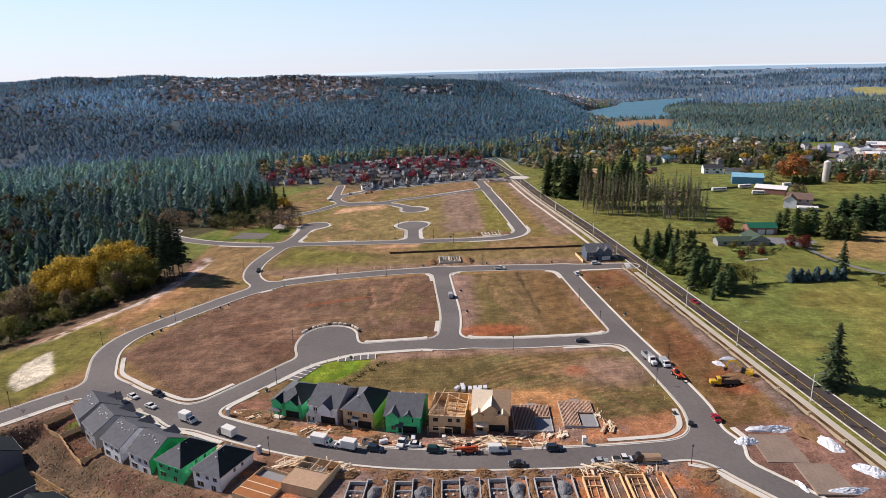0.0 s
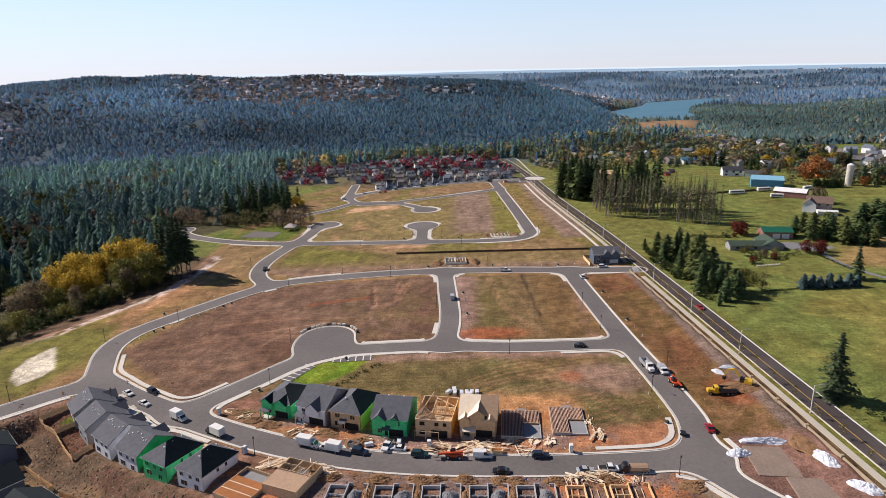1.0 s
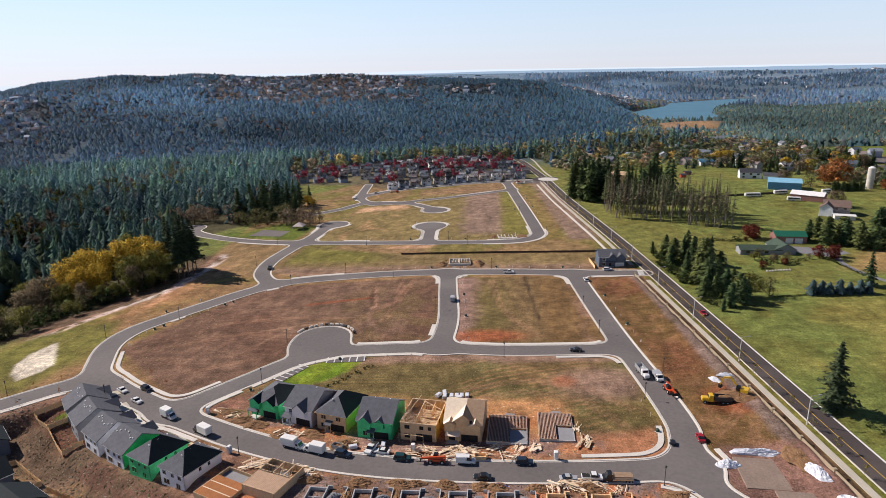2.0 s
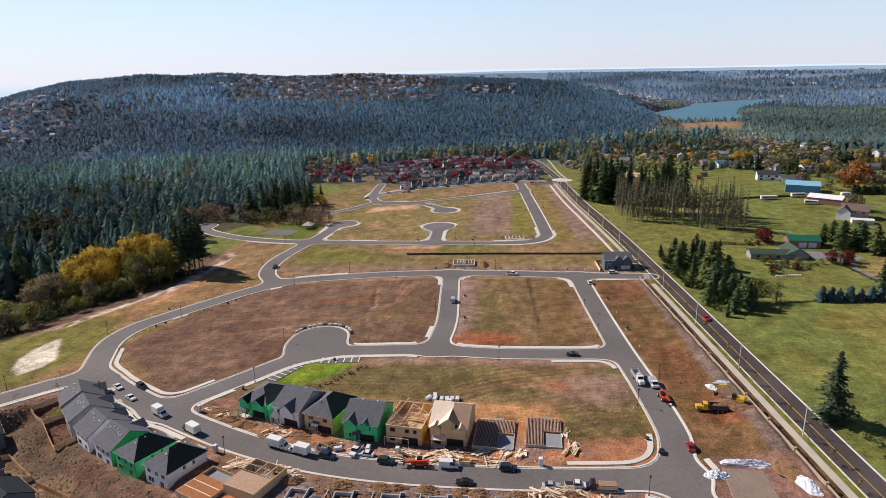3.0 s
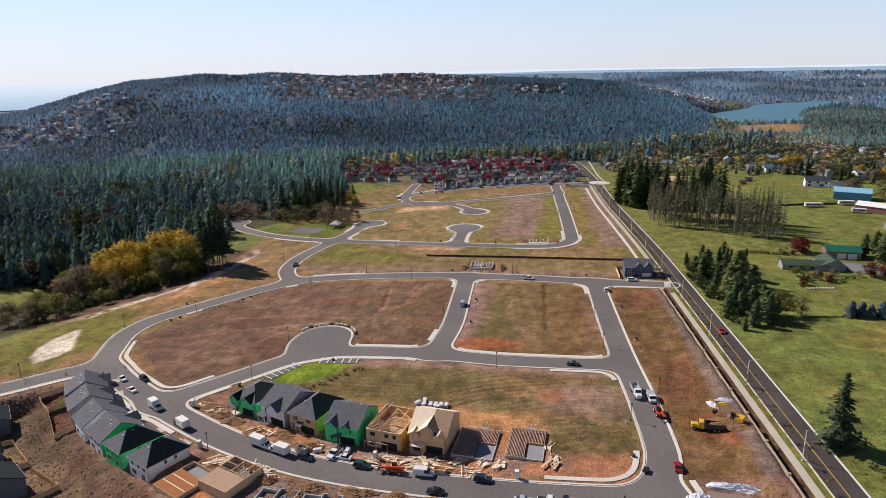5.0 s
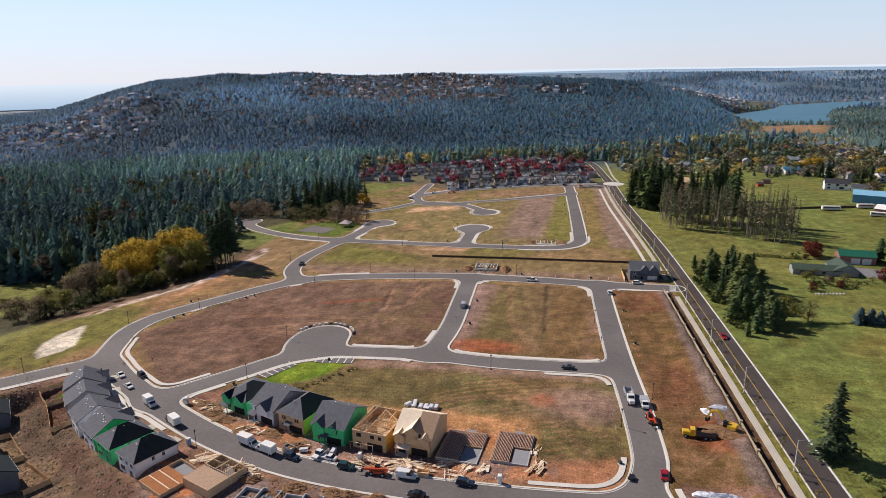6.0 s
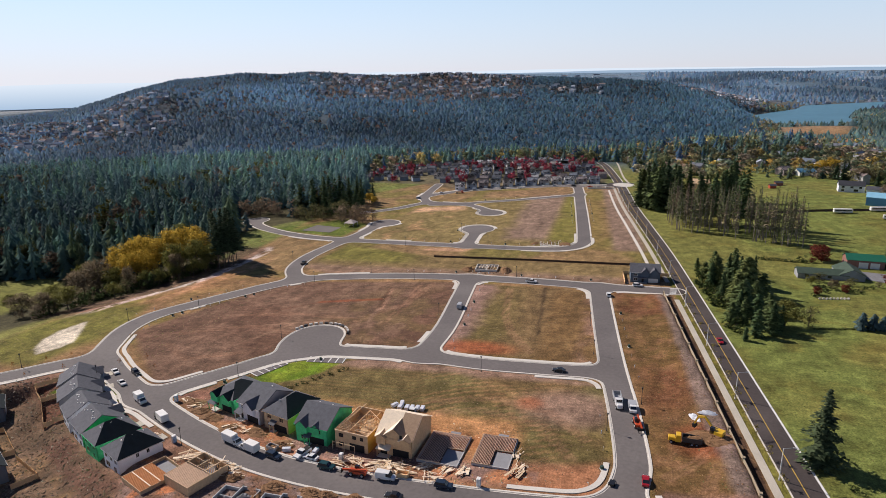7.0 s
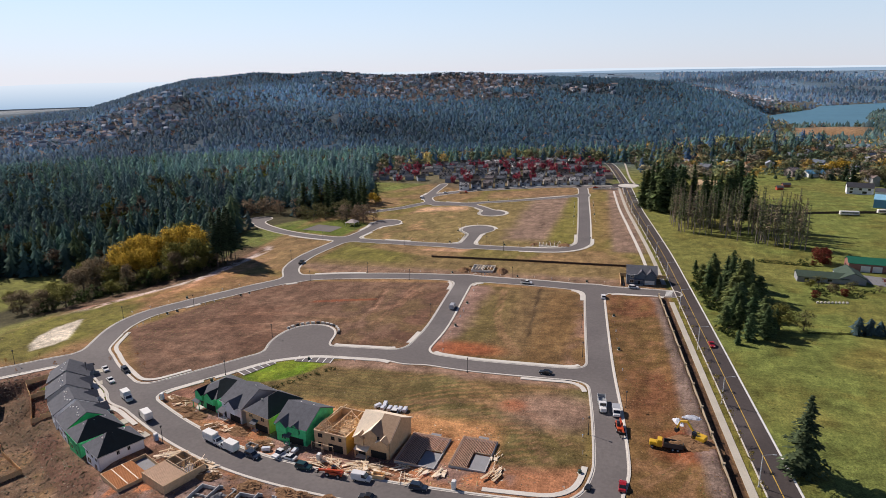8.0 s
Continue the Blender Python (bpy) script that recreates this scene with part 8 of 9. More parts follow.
def flatbed(x, y, yaw, label, load=True, cab_paint=P_WHITE):
    ob = thing("flatbed_truck", x, y, yaw, label, "truck", "parked vehicles")
    part("bed", Form().box(-5.2, 0, -1.2, 1.2, 0.9, 1.1), M_CEDAR, ob)
    part("cab", bevelled(Form().prism([(0.2, 0.5), (2.5, 0.5), (2.55, 1.2), (1.8, 1.45), (1.4, 2.4), (0.2, 2.45)], -1.1, 1.1).mesh("cab", cab_paint), 0.08), None, ob)
    part("windscreen", Form().slab([(1.84, -0.9, 1.47), (1.84, 0.9, 1.47), (1.46, 0.9, 2.3), (1.46, -0.9, 2.3)], 0.03), M_GLASS, ob)
    if load:
        for i in range(12):
            u, v = i % 4, i // 4
            part("board", Form().box(-5.1 + 0.12 * (i % 3), -0.3 - 0.15 * (i % 2), -1.05 + u * 0.53, -0.57 + u * 0.53, 1.1 + v * 0.27, 1.34 + v * 0.27), M_LUMBER if v < 2 else M_BROWN_DECK, ob)
    wheels(ob, (1.5, -3.6, -4.5), 1.15, 0.48)
    return ob


def telehandler(x, y, yaw, label):
    ob = thing("telehandler", x, y, yaw, label, "machine", "building machines")
    part("chassis", bevelled(Form().box(-2.6, 2.2, -0.9, 0.9, 0.7, 1.5).mesh("chassis", P_ORANGE), 0.1), None, ob)
    part("cab", bevelled(Form().prism([(-0.6, 1.4), (0.9, 1.4), (0.7, 2.7), (-0.5, 2.7)], -0.9, -0.05).mesh("cab", M_GLASS), 0.06), None, ob)
    part("boom", Form().beam((-2.6, 0.45, 2.2), (4.2, 0.45, 1.4), 0.45, 0.5), P_ORANGE, ob)
    part("fork", Form().box(4.2, 5.6, -0.7, -0.5, 0.7, 0.8).box(4.2, 5.6, 0.9, 1.1, 0.7, 0.8).box(4.1, 4.3, -0.8, 1.2, 0.7, 1.6), M_DARK, ob)
    wheels(ob, (-1.7, 1.5), 1.15, 0.65)
    return ob


def excavator(x, y, yaw, label):
    ob = thing("excavator", x, y, yaw, label, "machine", "building machines")
    for s in (-1, 1):
        part("track", bevelled(Form().box(-1.9, 1.9, s * 1.1 - 0.3, s * 1.1 + 0.3, 0, 0.85).mesh("track", M_TYRE), 0.25), None, ob)
    part("house_body", bevelled(Form().box(-2.1, 1.3, -1.3, 1.3, 0.95, 2.1).mesh("house_body", P_YELLOW), 0.12), None, ob)
    part("cab", bevelled(Form().box(0.2, 1.5, 0.3, 1.3, 1.0, 2.9).mesh("cab", M_GLASS), 0.08), None, ob)
    part("boom", Form().beam((1.0, -0.2, 1.8), (3.6, -0.2, 4.6), 0.5, 0.55).beam((3.5, -0.2, 4.6), (5.6, -0.2, 3.9), 0.45, 0.5), P_YELLOW, ob)
    part("stick", Form().beam((5.5, -0.2, 4.0), (6.4, -0.2, 1.4), 0.4, 0.42), P_YELLOW, ob)
    part("bucket", Form().prism([(6.0, 1.5), (6.9, 1.4), (6.8, 0.5), (6.1, 0.3), (5.7, 0.8)], -0.8, 0.4), M_DARK, ob)
    return ob


def dump_truck(x, y, yaw, label, cab_paint=P_YELLOW, bed_m=M_POST):
    ob = thing("dump_truck", x, y, yaw, label, "truck", "building machines")
    part("hood", bevelled(Form().box(1.9, 3.9, -0.9, 0.9, 0.7, 1.9).mesh("hood", cab_paint), 0.15), None, ob)
    part("cab", bevelled(Form().prism([(0.5, 0.7), (2.0, 0.7), (2.0, 1.9), (1.8, 2.8), (0.5, 2.85)], -1.1, 1.1).mesh("cab", cab_paint), 0.08), None, ob)
    part("windscreen", Form().slab([(2.03, -0.9, 1.95), (2.03, 0.9, 1.95), (1.86, 0.9, 2.7), (1.86, -0.9, 2.7)], 0.03), M_GLASS, ob)
    for x0, x1, y0, y1, z0, z1 in ((-5, 0.2, -1.25, -1.1, 1.1, 2.5), (-5, 0.2, 1.1, 1.25, 1.1, 2.5), (0.05, 0.2, -1.1, 1.1, 1.1, 2.7), (-5, 0.05, -1.1, 1.1, 1.1, 1.25), (-5, -4.85, -1.1, 1.1, 1.25, 2.3)):
        part("bed_side", Form().box(x0, x1, y0, y1, z0, z1), bed_m, ob)
    wheels(ob, (3.0, -2.4, -3.7), 1.2, 0.52)
    return ob


def skip_trailer(x, y, yaw):
    ob = thing("utility_trailer", x, y, yaw, "small black utility trailer on the verge by the corner", "trailer", "parked vehicles")
    part("tray", bevelled(Form().box(-1.1, 1.1, -0.7, 0.7, 0.45, 0.95).mesh("tray", P_BLACK), 0.05), None, ob)
    part("drawbar", Form().beam((1.1, -0.4, 0.5), (2.0, 0, 0.5), 0.08, 0.08).beam((1.1, 0.4, 0.5), (2.0, 0, 0.5), 0.08, 0.08), M_POST, ob)
    wheels(ob, (-0.1,), 0.9, 0.32)


box_truck(-35.6, 163.4, -18, "white box truck parked at the kerb"), box_truck(-30.6, 161.6, 163, "white box truck with tall cargo box", 4.2)
car(-21, 159.6, -14, "suv", P_NAVY, "dark blue car parked at the kerb"), car(-13.5, 162.5, -105, "pickup", P_WHITE, "white pickup with loaded bed on the plot"), car(-10.2, 161.2, 172, "car", P_WHITE, "small white car beside the pickup")
car(-4, 158.0, -4, "suv", P_TEAL, "dark teal car parked at the kerb"), telehandler(5.5, 156.9, 178, "orange-red telehandler with lowered forks"), car(13.5, 156.8, 0, "van", P_WHITE, "white van parked at the kerb")
car(29.3, 156.6, 0, "suv", P_NAVY, "dark blue car by the joist floor"), car(18.2, 149.8, 178, "car", P_BLACK, "black car at the near kerb"), car(46.5, 149.9, 0, "pickup", P_WHITE, "white pickup at the near kerb"), car(40.3, 149.6, 5, "car", P_SILVER, "silver car beside scrap timber")
flatbed(51.4, 149.6, 180, "flatbed truck loaded with lumber bundles", True, P_BLACK)
box_truck(-81.8, 179.8, -30, "white box truck in the street bend", 3.6), box_truck(-68, 171.6, 150, "white trailer-like truck at the kerb", 4.4, P_BLACK)
car(-108.2, 197.8, -34, "car", P_WHITE, "white car parked by the finished houses"), car(-98.8, 190.3, -30, "car", P_WHITE, "white car parked by the finished houses"), car(-99.8, 198.6, -30, "suv", P_BLACK, "black car by the grass verge")
dump_truck(72.3, 209.5, -82, "white tipper truck with open bed", P_WHITE, M_STEEL), box_truck(76.6, 206.3, -85, "white service truck with racks", 3.0, P_WHITE, P_SILVER, 2.3), telehandler(77.8, 197.7, -80, "red machine at the roadside")
car(79.2, 169.3, 88, "car", P_RED, "red car parked at the kerb"), dump_truck(89.8, 190.5, 176, "yellow tipper truck with black bed"), excavator(98.8, 193.2, 150, "yellow excavator on dug earth")
car(-106.2, 345.5, 98, "pickup", P_BLACK, "dark pickup on the upper street"), car(67.5, 315.5, 95, "suv", P_WHITE, "white car near the corner"), car(1.8, 288.5, 92, "van", P_SILVER, "grey van on the middle street")
car(52, 229.8, 178, "car", P_BLACK, "black car driving on the street"), car(109.8, 267, -85, "car", P_RED, "red car driving on the arterial", z=ground_z(110, 267) + 0.05), car(81, 332.3, 3, "suv", P_WHITE, "white car outside the grey house")
car(29, 330.5, -2, "pickup", P_WHITE, "white pickup on the upper street"), skip_trailer(70.9, 166.6, 75)
car(10, 190.5, 95, "pickup", P_WHITE, "white pickup behind the board-clad house"), flatbed(-70, 590, 20, "orange truck by the far houses", True, P_ORANGE), car(45, 628, 10, "pickup", P_ORANGE, "orange truck near the roundabout")
for i, (x, y, yw) in enumerate([(-88, 588, 30), (-60, 606, 20), (-35, 616, 12), (-20, 621, 12), (12, 633.5, 8), (30, 634, 0), (88, 578, -80), (-102, 560, 70)]):
    car(x, y, yw, ("car", "suv")[i % 2], (P_WHITE, P_SILVER, P_BLACK)[i % 3], "car parked along the far estate", "cars at the far estate")


# ---- street furniture ----
lamp_p = new("street_lamp")
part("pole", Form().rod((0, 0, 0), (0, 0, 9.2), 0.16, 0.1, 8), M_TRIM, lamp_p)
part("arm", Form().beam((0, 0, 9.1), (2.4, 0, 9.5), 0.08, 0.08), M_STEEL, lamp_p)
part("lamp_head", bevelled(Form().box(2.2, 3.1, -0.18, 0.18, 9.42, 9.58).mesh("lamp_head", M_STEEL), 0.04), None, lamp_p)
part("base", Form().rod((0, 0, 0), (0, 0, 0.5), 0.28, 0.24, 8), M_CONCRETE, lamp_p)
post_p = new("street_lamp")
part("pole", Form().rod((0, 0, 0), (0, 0, 5.2), 0.1, 0.07, 8), M_POST, post_p)
part("lamp_head", Form().rod((0, 0, 5.2), (0, 0, 5.75), 0.16, 0.3, 8), M_POST, post_p)
part("cap", Form().rod((0, 0, 5.75), (0, 0, 5.95), 0.36, 0.08, 8), M_POST, post_p)
part("base", Form().rod((0, 0, 0), (0, 0, 0.45), 0.22, 0.18, 8), M_POST, post_p)


def beside(line, y, off):
    """The point beside the arterial at that y, off metres to the left of its middle, and the road's turn there."""
    for a, b in zip(line, line[1:]):
        if (a.y - y) * (b.y - y) <= 0 and a.y != b.y:
            t = (y - a.y) / (b.y - a.y)
            p, e = a + (b - a) * t, (a - b).normalized()
            n = Vector((-e.y, e.x))
            return p + n * off, math.degrees(math.atan2(e.y, e.x))
    return Vector((0, 0)), 0


def put(proto, x, y, yaw, label, category, group):
    return tagged(copy_thing(proto, pose(x, y, ground_z(x, y), 0, 0, yaw)), label, category, group)


for y in (90, 134, 178, 221, 263, 307, 350, 392, 434, 476, 518, 560, 600):
    p, a = beside(ARTERIAL, y, 4.8)
    put(lamp_p, p.x, p.y, a - 90, "tall grey steel street lamp beside the arterial", "street lamp", "arterial lamps")
for x, y in [(64, 148.2), (71, 193), (-51, 160.2), (-109, 194), (-64, 206.8), (-119.5, 266), (25, 225.6), (-32, 289 + 36), (48, 300 - 25), (-142, 246), (-85, 316), (62, 256 - 9), (-8, 277), (-60, 336), (20, 340), (-120, 402), (-60, 396), (5, 393), (57, 410), (-117, 352), (38, 480), (-8, 405), (-150, 196), (86, 236 - 24), (-34, 437), (-75, 240)]:
    x, y = field_walk(x, y, 1.6, 4, 1)[0]
    put(post_p, x, y, 0, "dark short street lamp on the new street", "street lamp", "estate lamps")
sap_p = [tree_proto("sapling", leafy_shape(110 + i, 9, 9, 0.045, 0.2, 0.3), c, 0.009, limbs=4, trunk_top=0.8) for i, c in enumerate([(0.26, 0.21, 0.06), (0.3, 0.12, 0.03)])]
for i in range(44):
    y = 96 + i * 11.3
    if 318 < y < 340:
        continue
    p, a = beside(ARTERIAL, y, 4.9)
    stand(sap_p[0], p.x, p.y, rng.uniform(4.2, 5.6), 1.1, "staked young street tree on the verge", "tree", "verge saplings")
for x, y in [(-152, 194), (-144, 201.5), (-137, 207), (-159, 187), (-147, 181), (-140, 188), (-130, 196), (-166, 180), (-112, 204.5), (-127, 228), (-104, 210), (-95, 203)]:
    stand(sap_p[1], x, y, rng.uniform(2.6, 3.4), 0.8, "thin reddish street sapling", "tree", "street saplings")


# ---- block wall along the arterial ----
wall_ob = tagged(new("boundary_wall"), "tan block wall with pillars along the arterial", "wall")
wall_y = [62 + 15.2 * i for i in range(18)]
points = [beside(ARTERIAL, y, 12.0)[0] for y in wall_y]
for a, b in zip(points, points[1:]):
    za, zb = ground_z(a.x + 2.5, a.y) + 0.9, ground_z(b.x + 2.5, b.y) + 0.9
    f = Form()
    n = (b - a).normalized()
    q = Vector((-n.y, n.x)) * 0.1
    f.add([(a.x - q.x, a.y - q.y, za - 1.3), (b.x - q.x, b.y - q.y, zb - 1.3), (b.x + q.x, b.y + q.y, zb - 1.3), (a.x + q.x, a.y + q.y, za - 1.3),
           (a.x - q.x, a.y - q.y, za + 1.1), (b.x - q.x, b.y - q.y, zb + 1.1), (b.x + q.x, b.y + q.y, zb + 1.1), (a.x + q.x, a.y + q.y, za + 1.1)],
          [(0, 3, 2, 1), (4, 5, 6, 7), (0, 1, 5, 4), (1, 2, 6, 5), (2, 3, 7, 6), (3, 0, 4, 7)])
    part("wall_panel", f, M_WALLSTONE, wall_ob)
    part("coping", Form().beam((a.x, a.y, za + 1.15), (b.x, b.y, zb + 1.15), 0.34, 0.1), M_WALLSTONE, wall_ob)
for a in points:
    z = ground_z(a.x + 2.5, a.y) + 0.9
    part("pillar", Form().box(a.x - 0.32, a.x + 0.32, a.y - 0.32, a.y + 0.32, z - 1.3, z + 1.45).box(a.x - 0.42, a.x + 0.42, a.y - 0.42, a.y + 0.42, z + 1.45, z + 1.6), M_WALLSTONE, wall_ob)


def board_fence(name, pts, h, label, group="", material=M_CEDAR):
    """Posts with board panels between them; each panel is a part."""
    ob = tagged(new(name), label, "fence", group)
    for (ax, ay), (bx, by) in zip(pts, pts[1:]):
        L = math.hypot(bx - ax, by - ay)
        n = max(1, round(L / 2.4))
        yaw = math.degrees(math.atan2(by - ay, bx - ax))
        for i in range(n):
            x0, y0 = ax + (bx - ax) * i / n, ay + (by - ay) * i / n
            m = pose(x0, y0, ground_z(x0 + (bx - ax) / n / 2, y0 + (by - ay) / n / 2), 0, 0, yaw)
            step_x, front, back = L / n / 8, [], []
            for j in range(8):
                dy = 0.02 * (j % 2)
                front += [(j * step_x + 0.01, -0.015 + dy), ((j + 1) * step_x - 0.01, -0.015 + dy)]
                back += [(j * step_x + 0.01, 0.015 + dy), ((j + 1) * step_x - 0.01, 0.015 + dy)]
            ring = front + back[::-1]
            q = len(ring)
            f = Form().add([(px, py, 0.05) for px, py in ring] + [(px, py, h) for px, py in ring], [(i_, (i_ + 1) % q, (i_ + 1) % q + q, i_ + q) for i_ in range(q)]
                           + [(i_, q - 1 - i_, q - 2 - i_, i_ + 1) for i_ in range(q // 2 - 1)] + [(i_ + q, i_ + 1 + q, 2 * q - 2 - i_, 2 * q - 1 - i_) for i_ in range(q // 2 - 1)])
            part("rail", Form().box(0, L / n, -0.07, -0.03, h - 0.4, h - 0.3), material, ob, m=m)
            part("panel", f, material, ob, m=m)
            part("post", Form().box(-0.06, 0.06, -0.06, 0.06, -0.3, h + 0.05), material, ob, m=m)
    return ob


board_fence("board_fence", [(-124.2, 188.8), (-130.6, 183.4), (-122, 177.6), (-109.7, 166.3), (-105.5, 170.5)], 1.8, "new cedar board fence round two back gardens", "garden fences")
board_fence("board_fence", [(-122, 177.6), (-117.5, 182.3)], 1.8, "cedar board fence between two gardens", "garden fences")
board_fence("board_fence", [(-128, 160), (-122, 162.6), (-107.3, 153.3), (-112, 147)], 1.8, "cedar board fence round a garden corner", "garden fences")
board_fence("board_fence", [(-104, 150.8), (-89, 144.6), (-92, 138.2)], 1.8, "cedar board fence below the slope", "garden fences")
board_fence("board_fence", [(75, 336), (74, 352), (97, 351)], 1.8, "board fence beside the grey house", "garden fences")
board_fence("retaining_wall", [(-34, 371), (20, 371), (88, 369)], 1.2, "long dark timber retaining wall across the slope", "", mat("dark_stained_timber", (0.085, 0.055, 0.04), 0.9, 0.25, 1.0, 8.0, 0.2))
board_fence("pasture_fence", [(150, 508), (209, 511), (240, 516)], 1.6, "long dark fence across the far pasture", "", mat("dark_fence", (0.08, 0.06, 0.05), 0.9, 0.2, 1.0, 8.0, 0.2))

# the finished grey house at the corner, and the houses at the slope's foot
M_DUSK_SIDING = mat("dark_blue_grey_siding", (0.13, 0.15, 0.18), 0.75, 0.1, 0.5, 8.0, 0.1)
house(84.5, 345, 2, 14, 11, 5.4, 3.0, "along", [mat("slate_blue_siding", (0.1, 0.13, 0.17), 0.7, 0.1, 0.5, 8.0, 0.1)] * 4, "slate-blue finished house at the street corner", front_gables=[(-0.2, 3.6, 0.6, 1.9), (4.2, 4.0, 0.8, 2.0)],
      windows=[("f", -4.6, 3.4, 1.6, 1.2), ("f", -0.2, 3.6, 1.6, 1.2), ("f", 4.2, 3.6, 1.6, 1.2), ("f", -4.6, 0.9, 1.8, 1.4), ("r", 0, 3.6, 1.2, 1.2)], garage=(3.8, 4.6, M_TRIM), porch=(-1.2, 4.0, 1.6), vents=0)
house(-136.5, 168, 138, 11, 12, 5.6, 3.2, "along", [M_DUSK_SIDING] * 4, "dark-roofed finished house at the slope's foot", M_BLACK_ROOF, windows=BACK, garage=(2.2, 4.6, M_TRIM), group="houses at the slope's foot", vents=0)
house(-122, 150, 145, 11, 12, 5.6, 3.2, "deep", [M_DUSK_SIDING] * 4, "dark-roofed finished house below the slope", M_BLACK_ROOF, windows=BACK, garage=(2.2, 4.6, M_TRIM), group="houses at the slope's foot", vents=0)
house(-104, 139, 150, 11, 12, 5.6, 3.2, "along", [M_DUSK_SIDING] * 4, "dark-roofed finished house below the slope", M_BLACK_ROOF, windows=BACK, garage=(2.2, 4.6, M_TRIM), group="houses at the slope's foot", vents=0)


# ---- small things ----
def toilet(x, y, yaw, shell, label):
    ob = thing("portable_toilet", x, y, yaw, label, "portable toilet", "portable toilets")
    part("shell", bevelled(Form().box(-0.55, 0.55, -0.55, 0.55, 0.1, 2.15).mesh("shell", shell), 0.05), None, ob)
    part("roof", Form().prism([(-0.62, 2.12), (0.62, 2.12), (0.45, 2.4), (-0.45, 2.4)], -0.6, 0.6), M_TRIM, ob)
    part("door", Form().box(-0.4, 0.4, -0.6, -0.54, 0.15, 2.0), M_TRIM, ob)


toilet(-70.5, 183, 20, P_BLUE, "pale blue portable toilet on the plot"), toilet(-54.3, 160.6, -20, P_BLUE, "pale blue portable toilet by the lumber"), toilet(38, 159, 0, M_TRIM, "white portable toilet near the joist floor"), toilet(-1.5, 162.2, 0, P_SILVER, "grey portable toilet by the framed house")


def skip_bin(x, y, yaw, material, label):
    ob = thing("waste_container", x, y, yaw, label, "container", "waste containers")
    for x0, x1, y0, y1 in ((-1.6, 1.6, -0.9, -0.8), (-1.6, 1.6, 0.8, 0.9), (-1.6, -1.5, -0.8, 0.8), (1.5, 1.6, -0.8, 0.8)):
        part("side", Form().box(x0, x1, y0, y1, 0.05, 1.3), material, ob)
    part("floor", Form().box(-1.5, 1.5, -0.8, 0.8, 0.05, 0.6), M_CEDAR, ob, "heap of scrap wood inside")


skip_bin(-23.5, 163.5, -14, M_STEEL, "grey waste container full of scrap"), skip_bin(17.5, 158.8, 0, M_CEDAR, "brown waste box at the kerb"), skip_bin(-31.5, 150.8, 0, M_POST, "dark waste container on the verge")
# little park: white shade roof, path and parking stalls
gz = thing("picnic_shelter", -119, 446, 0, "pale tan pointed roof over a picnic place", "shelter")
part("canopy", Form().add([(-4, -4, 2.8), (4, -4, 2.8), (4, 4, 2.8), (-4, 4, 2.8), (0, 0, 5.2)], [(0, 1, 4), (1, 2, 4), (2, 3, 4), (3, 0, 4)]), M_ROSE_SIDING, gz)
for px, py in ((-3.7, -3.7), (3.7, -3.7), (3.7, 3.7), (-3.7, 3.7)):
    part("post", Form().rod((px, py, 0), (px, py, 2.85), 0.12), M_STEEL, gz)
part("bench", Form().box(-1.5, 1.5, -0.4, 0.4, 0.6, 0.75).box(-1.3, -1.1, -0.3, 0.3, 0, 0.6).box(1.1, 1.3, -0.3, 0.3, 0, 0.6), M_LUMBER, gz)
tagged(new("court", Form().slab([(x, y, ground_z(x, y) + 0.07) for x, y in ((-150, 428), (-126, 424), (-124, 440), (-146, 446))], 0.05).mesh("court", M_ASPHALT)), "small dark asphalt court in the park", "court", kind="structure")
for name, (ax, ay), (bx, by), n, deep in (("parking_bay", (-59.6, 208.6), (-53.6, 220.2), 6, 4.8), ("parking_bay", (-42.0, 227.3), (-28.0, 228.6), 6, 4.8)):
    e = Vector((bx - ax, by - ay)).normalized()
    nrm = Vector((e.y, -e.x))
    ax, ay, bx, by = ax + nrm.x * 2.3, ay + nrm.y * 2.3, bx + nrm.x * 2.3, by + nrm.y * 2.3
    c = [Vector((ax, ay)), Vector((bx, by)), Vector((bx, by)) + nrm * deep, Vector((ax, ay)) + nrm * deep]
    bay = tagged(new(name, Form().slab([(p.x, p.y, ground_z(p.x, p.y) + 0.08) for p in c], 0.06).mesh(name, M_ASPHALT)), "asphalt parking bay with white lines", "parking", kind="structure")
    for i in range(n):
        a = Vector((ax, ay)).lerp(Vector((bx, by)), i / (n - 1))
        b = a + nrm * deep
        w = e * 0.2
        corners = (a - w, a + w, b + w, b - w)
        part("bay_line", Form().slab([(p.x, p.y, ground_z(p.x, p.y) + 0.14) for p in corners], 0.05), M_WHITE_LINE, bay)
# half-built walls among rubble beside the upper street
fd = thing("foundation", 2, 351, 4, "half-built pale foundation amid rubble", "house foundation", "foundations in a row")
for i, (x0, x1, y0, y1) in enumerate(((-6, 6, -5, -4.7), (-6, 6, 4.7, 5), (-6, -5.7, -4.7, 4.7), (5.7, 6, -4.7, 4.7), (-0.15, 0.15, -4.7, 4.7), (-5.7, -0.15, 0, 0.3))):
    part("stem_wall", Form().box(x0, x1, y0, y1, -0.3, 1.3), M_CONCRETE, fd)
for i in range(6):
    part("form_board", Form().beam((-4 + 1.6 * i, -3, 1.4), (-3.4 + 1.5 * i, 3.5, 1.4), 0.3, 0.1), M_PALE_WOOD, fd)
